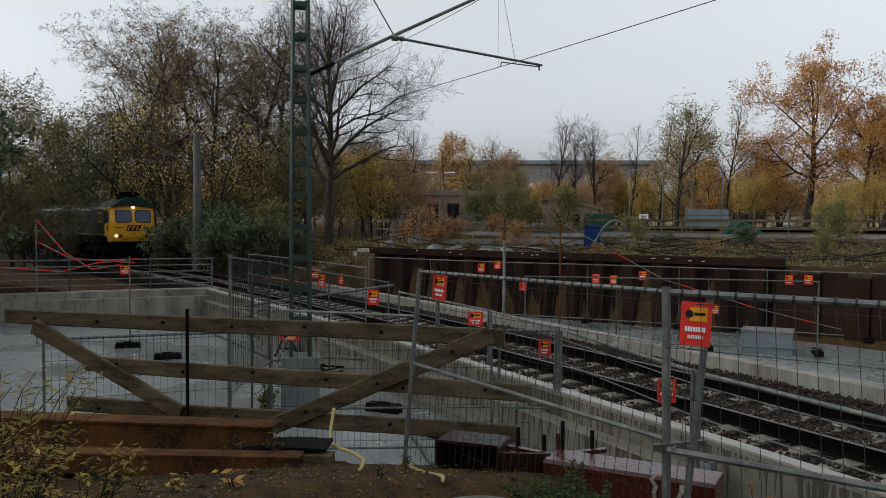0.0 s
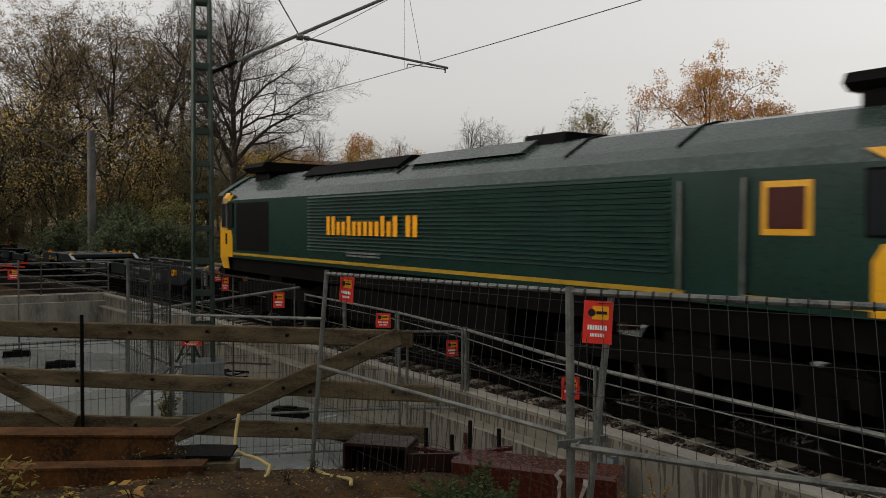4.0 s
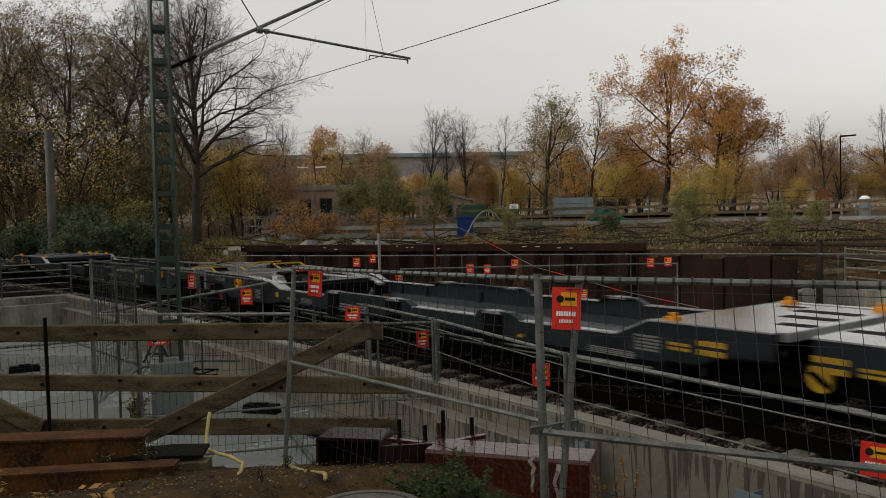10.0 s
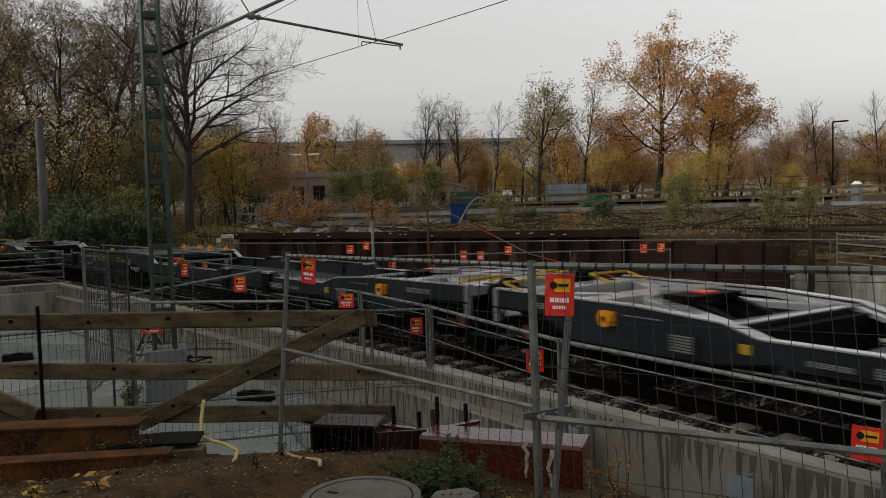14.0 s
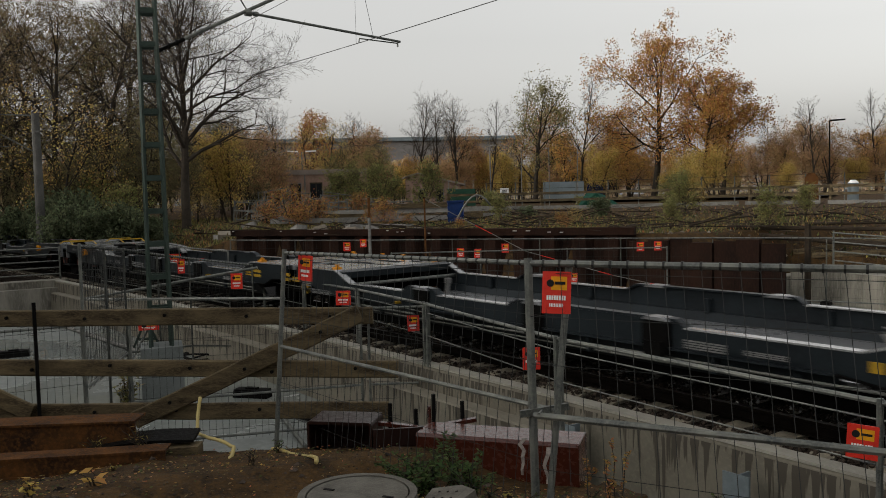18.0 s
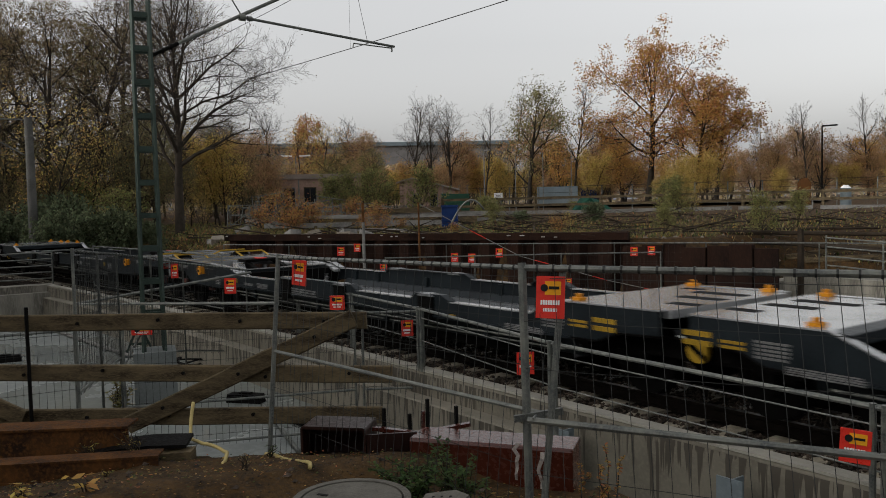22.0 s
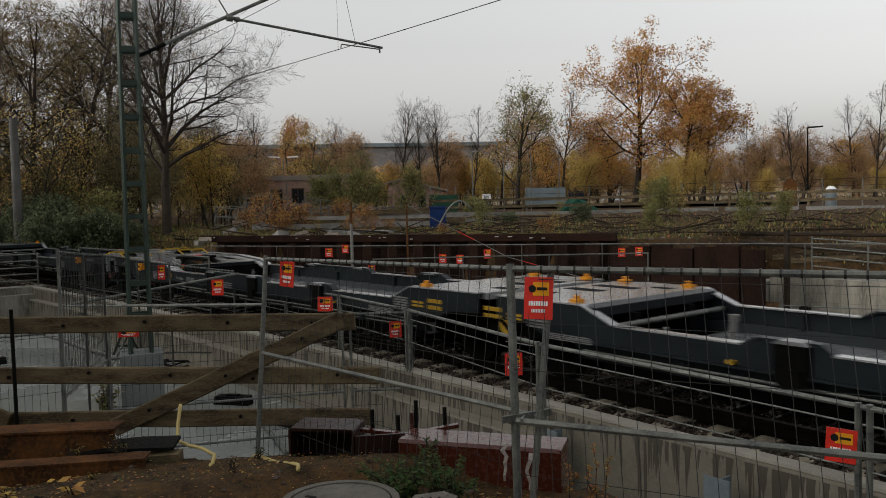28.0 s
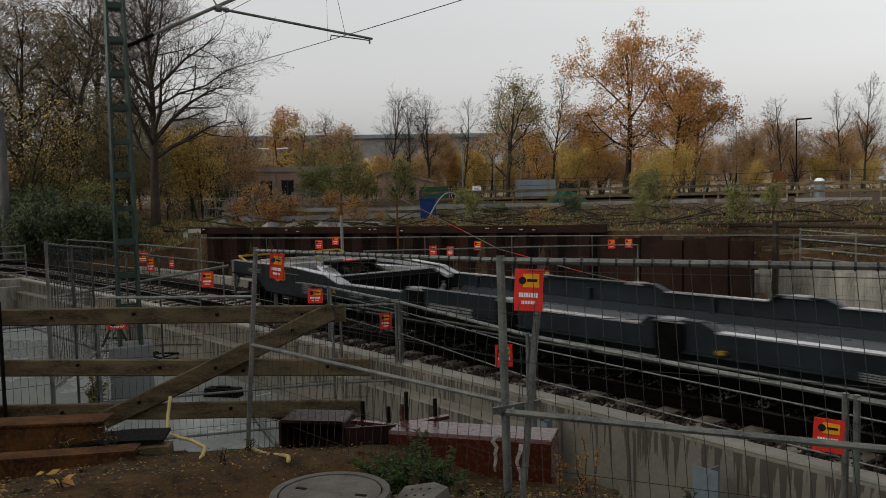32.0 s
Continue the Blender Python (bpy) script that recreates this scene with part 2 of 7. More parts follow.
def part(name, mesh, material, parent=None, label="", kind="", smooth=False, m=None):
    ob = new(name, mesh.data(name, material, smooth) if isinstance(mesh, Mesh) else mesh)
    if parent is not None:
        ob.parent = parent
    if m is not None:
        ob.matrix_local = m
    return tagged(ob, label, kind=kind)


def empty(name, label, category, group="", m=None, kind=""):
    ob = new(name)
    ob.empty_display_size = 0.2
    if m is not None:
        ob.matrix_basis = m
    return tagged(ob, label, category, group, kind)


def lerp(a, b, f):
    return a + (b - a) * f


# ---- the curved track: an arc of 280 m radius, 9.27 m in front of the standpoint ----
R_ARC, Y_ARC = 280.0, 9.27


def on_track(u, off=0.0, z=0.0):
    th = u / R_ARC
    return Vector(((R_ARC + off) * math.sin(th), Y_ARC - R_ARC + (R_ARC + off) * math.cos(th), z))


def track_pose(u, z=0.0):
    p = on_track(u, 0, z)
    return pose(p.x, p.y, p.z, 0, 0, -math.degrees(u / R_ARC))


def track_off(x, y):
    """Distance of a place from the track's centre line, positive away from the camera, and its place along it."""
    return math.hypot(x, y - Y_ARC + R_ARC) - R_ARC, R_ARC * math.atan2(x, y - Y_ARC + R_ARC)


def swept(name, profile, u0, u1, step, material, parent=None, label="", closed=True):
    """A profile of (offset, z) swept along the track."""
    k = max(1, round((u1 - u0) / step))
    vs, fs, n = [], [], len(profile)
    for i in range(k + 1):
        vs.extend(on_track(lerp(u0, u1, i / k), o, z) for o, z in profile)
    for i in range(k):
        for j in range(n if closed else n - 1):
            a, b = i * n + j, i * n + (j + 1) % n
            fs.append((a, b, b + n, a + n))
    if closed:
        fs += [tuple(range(n))[::-1], tuple(range(k * n, k * n + n))]
    return part(name, Mesh().add(vs, fs), material, parent, label)


# ---- ground: one sheet to the horizon ----
EDGE = ((-200, -20), (-32, -14), (-20, -7), (-14, -4), (-11, -1.2), (-9.4, 0.9), (-8.1, 1.7), (-7.3, 2.05), (-6.6, 2.4), (-6.15, 2.75), (-5.7, 3.4), (-5.1, 4.1), (-4.4, 4.45), (-3.95, 4.4), (-3.45, 3.9), (0, 3.7), (10, 5.0), (40, 6.2))
PILE = ((-34.8, 13.2), (-28.5, 16.8), (-23.6, 19.6), (-19.6, 21.9))


def edge_y(x):
    for (xa, ya), (xb, yb) in zip(EDGE, EDGE[1:]):
        if x <= xb:
            return lerp(ya, yb, max(0, (x - xa) / (xb - xa)))
    return EDGE[-1][1]


def smooth01(f):
    f = min(1, max(0, f))
    return f * f * (3 - 2 * f)


def pile_y(x):
    if x < PILE[0][0]:
        return PILE[0][1] + (x - PILE[0][0]) * 0.1
    for (xa, ya), (xb, yb) in zip(PILE, PILE[1:]):
        if x <= xb:
            return lerp(ya, yb, (x - xa) / (xb - xa))
    if x > -18.0:
        return lerp(22.3, 27.3, smooth01(x + 18.0)) + max(0, x + 17) * 0.12
    return PILE[-1][1] + (x - PILE[-1][0]) * 0.25


def ground_z(x, y):
    r = math.hypot(x, y)
    off, u = track_off(x, y)
    n = noise.noise(Vector((x * 0.35, y * 0.35, 0))) * 0.10 + noise.noise(Vector((x * 1.7, y * 1.7, 3))) * 0.035 + noise.noise(Vector((x * 6, y * 6, 7))) * 0.035
    near = y < edge_y(x) + 0.15
    if near:
        fall = lerp(0.55 * smooth01((r - 4.2) / 3.8), 0.58 * smooth01((r - 4.0) / 2.4), smooth01((x + 5.5) / 0.7))
        return 0.92 - fall + n * smooth01((r - 1.0) / 2.0) * 0.8
    if off < 1.9:
        if x < -33.2:
            return lerp(0.2 + n, -0.75, smooth01((off + 9) / 6))
        return -1.4
    # beyond the track
    if -36.5 < x < 30 and y < pile_y(x):
        return -1.4
    d = y - pile_y(x)
    base = 1.15 + 0.55 * smooth01((d - 5.0) / 18) + n * 0.9
    if x > -19:
        base = lerp(base, lerp(0.15 + n, base, smooth01(d / 5.0)), smooth01(x + 18.5))
    if x < -34:
        s = smooth01((-34 - x) / 5)
        bank = -0.55 + 1.9 * smooth01((off - 2.6) / 7.0) + n
        base = lerp(base, bank, s) if d < 14 else base
    if r > 75:
        base = lerp(base, 2.0, smooth01((r - 75) / 20))
    return base


def build_ground():
    def axis(lo, hi, fine_lo, fine_hi, fine):
        pts = list(np.arange(fine_lo, fine_hi + 1e-6, fine))
        step, p = fine, fine_lo
        while p > lo:
            step *= 1.25
            p -= step
            pts.insert(0, p)
        step, p = fine, fine_hi
        while p < hi:
            step *= 1.25
            p += step
            pts.append(p)
        return pts
    xs, ys = axis(-2500, 2500, -46, 6, 0.4), axis(-2500, 2500, -8, 36, 0.4)
    xs = sorted([x for x in xs if not -9.5 < x < -1.0] + list(np.arange(-9.4, -1.0, 0.1)))
    ys = sorted([y for y in ys if not -2.0 < y < 5.2] + list(np.arange(-1.95, 5.2, 0.1)))
    vs = [(x, y, ground_z(x, y)) for y in ys for x in xs]
    w = len(xs)
    fs = [(j * w + i, j * w + i + 1, (j + 1) * w + i + 1, (j + 1) * w + i) for j in range(len(ys) - 1) for i in range(w - 1)]
    ob = part("ground", Mesh().add(vs, fs), M_GROUND, smooth=True)
    tagged(ob, "damp brown earth with fallen leaves and rubble", "ground", kind="structure")



def build_light_block():
    """Unseen wall added behind the standpoint: cuts the sky light, closes the place."""
    m = Mesh().box(-75, 45, -14.5, -14.0, 0.0, 7.5)
    tagged(part("wall_south", m, M_REAR), "unseen plain wall added behind the bank to cut light", "wall", kind="structure")


build_ground()
build_light_block()


# ---- trough, slabs and walls of the new underpass ----
M_PALEMARK = mat("pale paint mark", (0.4, 0.39, 0.37), 0.7, var=0.2, scale=8, fine=40, bump=0.1)
M_DRIP = mat("concrete with rust and water runs", (0.17, 0.155, 0.122), 0.7, var=0.2, scale=1.7, fine=22, bump=0.15, dark=(0.12, 0.11, 0.086), spec=0.15)


def add_runs(m, top, length):
    """Dark water runs of uneven length below the wall's upper edge."""
    t = m.node_tree
    b = t.nodes["Principled BSDF"]
    base = b.inputs["Base Color"].links[0].from_socket
    co = t.nodes.new("ShaderNodeTexCoord")
    mp = t.nodes.new("ShaderNodeMapping")
    mp.inputs["Scale"].default_value = (15, 15, 0.6)
    t.links.new(co.outputs["Object"], mp.inputs["Vector"])
    nz = t.nodes.new("ShaderNodeTexNoise")
    nz.inputs["Scale"].default_value, nz.inputs["Detail"].default_value = 1.0, 3
    t.links.new(mp.outputs["Vector"], nz.inputs["Vector"])
    xyz = t.nodes.new("ShaderNodeSeparateXYZ")
    t.links.new(co.outputs["Object"], xyz.inputs[0])
    reach = t.nodes.new("ShaderNodeMapRange")
    reach.inputs["From Min"].default_value, reach.inputs["From Max"].default_value = top, top - length
    reach.inputs["To Min"].default_value, reach.inputs["To Max"].default_value = 0.47, 0.72
    t.links.new(xyz.outputs["Z"], reach.inputs["Value"])
    over = t.nodes.new("ShaderNodeMath")
    over.operation = "SUBTRACT"
    t.links.new(nz.outputs["Fac"], over.inputs[0])
    t.links.new(reach.outputs["Result"], over.inputs[1])
    sharp = t.nodes.new("ShaderNodeMapRange")
    sharp.inputs["From Min"].default_value, sharp.inputs["From Max"].default_value = 0.0, 0.035
    sharp.inputs["To Max"].default_value = 0.85
    t.links.new(over.outputs[0], sharp.inputs["Value"])
    mx = t.nodes.new("ShaderNodeMix")
    mx.data_type = "RGBA"
    face = t.nodes.new("ShaderNodeMath")
    face.operation = "LESS_THAN"
    face.inputs[1].default_value = top
    t.links.new(xyz.outputs["Z"], face.inputs[0])
    keep = t.nodes.new("ShaderNodeMath")
    keep.operation = "MULTIPLY"
    t.links.new(face.outputs[0], keep.inputs[0])
    t.links.new(sharp.outputs["Result"], keep.inputs[1])
    mx.inputs["B"].default_value = (0.05, 0.043, 0.034, 1)
    t.links.new(base, mx.inputs["A"])
    t.links.new(keep.outputs[0], mx.inputs["Factor"])
    t.links.new(mx.outputs["Result"], b.inputs["Base Color"])


M_COPING = mat("pale wet concrete coping", (0.33, 0.315, 0.27), 0.45, var=0.3, scale=2.5, fine=25, bump=0.2, dark=(0.22, 0.21, 0.18), spec=0.4)
M_DRIP_LOW = mat("concrete ledge with water runs", (0.19, 0.174, 0.138), 0.7, var=0.2, scale=1.7, fine=22, bump=0.15, dark=(0.12, 0.11, 0.086), spec=0.15)
add_runs(M_DRIP, -0.14, 0.95)
add_runs(M_DRIP_LOW, -0.50, 0.8)
WALLS_U0, WALLS_U1 = -33.0, 26.0


def build_concrete():
    slab = part("floor_near", Mesh().box(-32.2, 30, -16, 7.6, -1.45, -1.15), M_SLAB)
    tagged(slab, "wet light grey concrete floor slab of the pit", "floor", kind="structure")
    far = part("floor_far", Mesh().box(-37, 30, 11.2, 28, -1.45, -1.15), M_SLAB)
    tagged(far, "wet light grey concrete slab behind the track", "floor", kind="structure")
    near = swept("wall_near", [(-1.90, -0.10), (-1.70, -0.10), (-1.70, -1.44), (-1.96, -1.44), (-1.93, -0.22), (-1.92, -0.13)], WALLS_U0, WALLS_U1, 1.5, M_DRIP)
    tagged(near, "stained concrete side wall of the ballast trough", "wall", kind="structure")
    cope = swept("wall_coping", [(-1.915, -0.096), (-1.915, -0.065), (-1.72, -0.06), (-1.70, -0.096)], WALLS_U0, WALLS_U1, 1.5, M_COPING)
    tagged(cope, "pale wet coping of the trough wall", "coping", kind="structure")
    ledge = swept("wall_ledge", [(-1.935, -0.46), (-2.16, -0.47), (-2.18, -0.50), (-2.2, -1.44), (-1.935, -1.44)], WALLS_U0, -7.9, 1.5, M_DRIP_LOW)
    tagged(ledge, "lower concrete ledge of the trough wall", "wall", kind="structure")
    far_wall = swept("wall_far", [(2.40, 0.02), (2.42, 0.04), (2.66, 0.04), (2.68, 0.02), (2.72, -1.44), (2.40, -1.44)], WALLS_U0, WALLS_U1, 1.5, M_CONC_WALL)
    tagged(far_wall, "stained concrete parapet behind the track", "wall", kind="structure")
    end = part("wall_west", Mesh().box(-33.2, -32.2, -16, 6.2, -1.44, -0.30).box(-33.4, -32.6, -16, 5.9, -0.30, -0.06), M_CONC_WALL)
    tagged(end, "light concrete end wall of the pit", "wall", kind="structure")
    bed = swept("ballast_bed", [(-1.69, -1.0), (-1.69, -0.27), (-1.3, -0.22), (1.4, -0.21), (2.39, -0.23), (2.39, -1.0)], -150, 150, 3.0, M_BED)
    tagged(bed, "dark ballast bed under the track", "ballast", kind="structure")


def build_track():
    track = empty("railway_track", "single railway track with steel rails on concrete sleepers", "track", kind="structure")
    for off in (-0.753, 0.753):
        prof = [(off - 0.036, -0.002), (off + 0.036, -0.002), (off + 0.036, -0.04), (off + 0.009, -0.055), (off + 0.009, -0.14), (off + 0.07, -0.155), (off + 0.07, -0.17),
                (off - 0.07, -0.17), (off - 0.07, -0.155), (off - 0.009, -0.14), (off - 0.009, -0.055), (off - 0.036, -0.04)]
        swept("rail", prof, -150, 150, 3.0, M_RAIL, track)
        swept("rail_head", [(off - 0.034, 0.004), (off + 0.034, 0.004), (off + 0.034, -0.002), (off - 0.034, -0.002)], -150, 150, 3.0, M_RAILTOP, track, "polished running surface")
    m = Mesh()
    prof = [(-1.3, -0.36), (-1.3, -0.21), (-1.22, -0.185), (-0.5, -0.175), (-0.42, -0.205), (0.42, -0.205), (0.5, -0.175), (1.22, -0.185), (1.3, -0.21), (1.3, -0.36)]
    m.prism(prof, -0.13, 0.13, "x")
    me = m.data("sleeper", M_SLEEPER)
    u = -13.663 - 0.6 * 60
    for i in range(110):
        p = track_pose(u + 0.6 * i)
        part("sleeper", me, None, track, m=p @ pose(0, 0, 0, 0, 0, random.uniform(-0.4, 0.4)))


def build_sheet_piles():
    wall = empty("sheet_pile_wall", "dark rusty steel sheet piling with a capping beam", "retaining wall", kind="structure")
    for (xa, ya), (xb, yb) in zip(PILE, PILE[1:]):
        a, b = Vector((xa, ya, 0)), Vector((xb, yb, 0))
        d = (b - a).normalized()
        out = Vector((d.y, -d.x, 0))
        n = round((b - a).length / 1.2)
        for i in range(n):
            p = a.lerp(b, i / n)
            q = a.lerp(b, (i + 1) / n)
            w = (q - p).length
            top = 1.40 + random.uniform(-0.03, 0.03)
            pts = [p, p + d * w * 0.2 + out * 0.28, p + d * w * 0.5 + out * 0.28, p + d * w * 0.7, p + d * w]
            m = Mesh()
            vs = [Vector((c.x, c.y, z)) + o for o in (Vector((0, 0, 0)), -out * 0.03) for c in pts for z in (-1.4, top)]
            k = len(pts)
            fs = []
            for s in (0, 1):
                for j in range(k - 1):
                    e = s * 2 * k + 2 * j
                    fs.append((e, e + 2, e + 3, e + 1))
            for j in range(k - 1):
                e = 2 * j
                fs.append((e + 1, e + 3, e + 3 + 2 * k, e + 1 + 2 * k))
            part("sheet_pile", m.add(vs, fs), M_PILE, wall)
        part("capping_beam", Mesh().beam((xa + out.x * 0.2, ya + out.y * 0.2, 1.28), (xb + out.x * 0.2, yb + out.y * 0.2, 1.28), 0.34, 0.26), M_PILE, wall)
        for i in range(4):
            p = a.lerp(b, random.random()) + out * 0.38
            part("paint_blob", Mesh().disc((p.x, p.y, 1.3 + random.uniform(-0.06, 0.06)), random.uniform(0.04, 0.09), 0.03, "z", 8), M_PALEMARK, wall)


build_concrete()
build_track()
build_sheet_piles()


M_RUSTDK = mat("dark red panel", (0.05, 0.012, 0.010), 0.5, var=0.2, scale=4, fine=40, bump=0.0)
# ---- locomotive: front face at x = 0, running towards +x; z = 0 is the rail head ----
LOCO_LEN = 20.1
WAGON_LEN = 34.2


def wheelset(parent, x, r=0.46, bogie=None):
    m = Mesh()
    for y in (-0.75, 0.75):
        m.disc((x, y, r), r, 0.13, "y", 22)
        m.disc((x, y * 0.90, r), r + 0.03, 0.03, "y", 22)
        m.disc((x, y * 1.11, r), 0.16, 0.16, "y", 12)
    m.tube((x, -0.75, r), (x, 0.75, r), 0.08, 8)
    return part("wheelset", m, M_UNDER, parent)


def bars(w, h, rows, seed):
    """Unreadable print: rows of plain bars, in the plane y = 0, from x = 0 to w and z = 0 down to -h."""
    rnd = random.Random(seed)
    m = Mesh()
    for i in range(rows):
        z1 = -h * i / rows
        z0 = z1 - h / rows * 0.6
        x = 0.0
        while x < w * 0.96:
            l = min(w - x, w * rnd.uniform(0.08, 0.24))
            m.box(x, x + l * 0.85, -0.006, 0.0, z0, z1)
            x += l
    return m


def letters(w, h, n, seed):
    """A row of plain upright bars of letter size, from x = 0 to w and z = 0 down to -h."""
    rnd = random.Random(seed)
    m = Mesh()
    step = w / n
    for i in range(n):
        if i == n - 3:
            continue
        up = 0.0 if i in (0, n - 2, n - 1) else -h * rnd.choice((0.0, 0.28, 0.28))
        m.box(i * step, i * step + step * 0.66, -0.006, 0.0, -h, up)
    return m


def build_loco():
    loco = empty("diesel_locomotive", "dark green diesel freight locomotive with yellow cab ends and lit headlights", "locomotive")
    L = LOCO_LEN
    side = 1.32
    # body shell between the cabs
    prof = [(-side, 1.62), (-side, 3.20), (-1.20, 3.40), (-0.95, 3.58), (-0.5, 3.86), (-0.2, 3.93), (0.2, 3.93), (0.5, 3.86), (0.95, 3.58), (1.20, 3.40), (side, 3.20), (side, 1.62)]
    part("body", Mesh().prism(prof[:2] + prof[-2:], -L + 0.80, -0.80, "x"), M_GREEN, loco)
    part("roof", Mesh().prism(prof[1:-1], -L + 0.35, -0.30, "x"), M_ROOF, loco, "dirty grey-green arched roof")
    # engine room louvres
    for s in (-1, 1):
        for i in range(17):
            z = 1.95 + i * 0.073
            m = Mesh().add([(-14.1, s * (side + 0.002), z), (-3.75, s * (side + 0.002), z), (-3.75, s * (side + 0.035), z + 0.012), (-14.1, s * (side + 0.035), z + 0.012),
                            (-14.1, s * (side + 0.002), z + 0.05), (-3.75, s * (side + 0.002), z + 0.05)], [(0, 1, 2, 3), (3, 2, 5, 4), (0, 3, 4), (1, 5, 2)])
            part("louvre", m, M_GREEN, loco)
        part("waist_stripe", Mesh().box(-L + 1.2, -1.2, s * side - 0.012, s * side + 0.012, 1.70, 1.765), M_YELDULL, loco, "dull yellow line along the sole bar")
        part("radiator_grille", Mesh().box(-18.6, -16.4, s * side - 0.01, s * side + 0.01, 1.85, 3.12), M_UNDER, loco, "black radiator grille")
        for x in (-3.55, -2.65):
            part("handrail", Mesh().tube((x, s * (side + 0.06), 1.75), (x, s * (side + 0.06), 3.1), 0.022, 6), M_GALV, loco, "pale grab rail")
        part("cab_door", Mesh().box(-3.5, -2.7, s * side - 0.015, s * side + 0.015, 1.66, 3.15), M_UNDER if s > 0 else M_GREEN, loco)
        sign = part("number_panel", Mesh().box(-2.45, -1.85, s * side - 0.014, s * side + 0.014, 2.45, 3.05), M_LOCOYEL, loco, "square yellow panel with a dark mark")
        part("mark", Mesh().box(-2.38, -1.92, s * side - 0.02, s * side + 0.02, 2.52, 2.98), M_RUSTDK, sign, "dark red square")
        if s < 0:
            part("company_lettering", letters(3.7, 0.40, 16, 3), M_YEL, loco, "yellow lettering shown as bars", kind="stuff", m=pose(-13.1, -side - 0.036, 2.72))
            part("small_lettering", bars(1.4, 0.12, 2, 4), M_DATA, loco, "small white print", kind="stuff", m=pose(-12.2, -side - 0.036, 1.98))
    # cabs at both ends
    for e in (0, 1):
        fx = (lambda x: -x) if e == 0 else (lambda x: -L + x)
        cab = Mesh()
        n = 0
        for x0, z, w in ((0.10, 1.30, 0.96), (0.0, 1.62, 0.995), (0.0, 2.42, 0.995), (0.16, 3.28, 0.97), (0.24, 3.42, 0.93)):
            hw = side * w
            ring = [(0.80, hw), (0.42 + x0 * 0.5, hw)]
            for k in range(5):
                a = math.pi / 2 * (k + 1) / 6
                ring.append((x0 + 0.24 * (1 - math.sin(a)), hw - 0.24 * (1 - math.cos(a))))
            ring.append((x0 - 0.035, 0.35))
            ring = ring + [(x, -y) for x, y in reversed(ring)]
            n = len(ring)
            cab.v.extend((fx(x), y, z) for x, y in ring)
        for r in range(4):
            for k in range(n - 1):
                cab.f.append((r * n + k, r * n + k + 1, (r + 1) * n + k + 1, (r + 1) * n + k))
        cab.f.append(tuple(range(4 * n, 5 * n)))
        cab.f.append(tuple(range(n))[::-1])
        c = part("cab", cab, M_LOCOYEL, loco, "bright yellow cab with a sloping rounded front")
        hood = [(-1.30, 3.36), (-1.24, 3.44), (-0.95, 3.64), (-0.5, 3.91), (-0.2, 3.98), (0.2, 3.98), (0.5, 3.91), (0.95, 3.64), (1.24, 3.44), (1.30, 3.36), (1.18, 3.36), (0.8, 3.43), (0.0, 3.50), (-0.8, 3.43), (-1.18, 3.36)]
        a, b = fx(-0.02), fx(0.40)
        part("roof_hood", Mesh().prism(hood, min(a, b), max(a, b), "x"), M_GREEN, c, "dark green hood over the windscreens")
        for y in (-1, 1):
            # windscreen, lying on the sloped front
            def on_face(yy, zz, o):
                f = (zz - 2.42) / 0.88
                return (fx(0.16 * f - o), yy, zz)
            def pane(y0, y1, z0, z1, cut, o):
                return [on_face(yy, zz, o) for yy, zz in ((y0 + cut, z0), (y1 - cut, z0), (y1 - cut * 0.3, z0 + cut * 0.3), (y1, z0 + cut), (y1, z1 - cut), (y1 - cut * 0.3, z1 - cut * 0.3), (y1 - cut, z1),
                                                          (y0 + cut, z1), (y0 + cut * 0.3, z1 - cut * 0.3), (y0, z1 - cut), (y0, z0 + cut), (y0 + cut * 0.3, z0 + cut * 0.3))]
            y0, y1 = sorted((y * 0.10, y * 1.04))
            ring = list(range(12))
            fr = Mesh().add(pane(y0, y1, 2.45, 3.21, 0.12, 0.05) + pane(y0, y1, 2.45, 3.21, 0.12, -0.06), [tuple(ring), tuple(k + 12 for k in ring[::-1])] + [(k, (k + 1) % 12, 12 + (k + 1) % 12, 12 + k) for k in ring])
            f = part("windscreen_frame", fr, M_UNDER, c, "black rubber windscreen seal")
            part("windscreen", Mesh().add(pane(y0 + 0.035, y1 - 0.035, 2.485, 3.175, 0.10, 0.055), [tuple(ring)]), M_GLASS, f, "dark windscreen, bluish for mirrored sky")
            for x0, x1, lab in ((0.38, 0.76, "dark cab side window in a pale frame"), (0.84, 1.28, "dark cab side window")):
                a, b = sorted((fx(x0), fx(x1)))
                wf = part("side_window_frame", Mesh().box(a, b, y * side - 0.02, y * side + 0.02, 2.44, 3.14), M_DATA if x0 < 0.5 else M_UNDER, c, lab)
                part("side_window", Mesh().box(a + 0.035, b - 0.035, y * side - 0.03, y * side + 0.03, 2.47, 3.11), M_SIDEGLASS, wf)
            a, b = sorted((fx(0.795), fx(1.45)))
            part("side_panel", Mesh().prism([(fx(0.795), 1.64), (fx(1.2), 1.64), (fx(1.2), 2.2), (fx(1.1), 2.38), (fx(0.795), 2.38)], y * side - 0.012, y * side + 0.012, "y"), M_LOCOYEL, c, "yellow panel below the cab window")
            part("cantrail_panel", Mesh().prism([(fx(0.795), 3.18), (fx(1.0), 3.18), (fx(1.3), 3.34), (fx(0.795), 3.34)], y * (side - 0.03) - 0.04, y * (side - 0.03) + 0.04, "y"), M_LOCOYEL, c, "yellow corner below the roof")
            a, b = sorted((fx(0.65), fx(1.15)))
            part("side_emblem", Mesh().box(a, b, y * side - 0.01, y * side + 0.01, 1.98, 2.28), M_UNDER, c, "dark emblem panel")
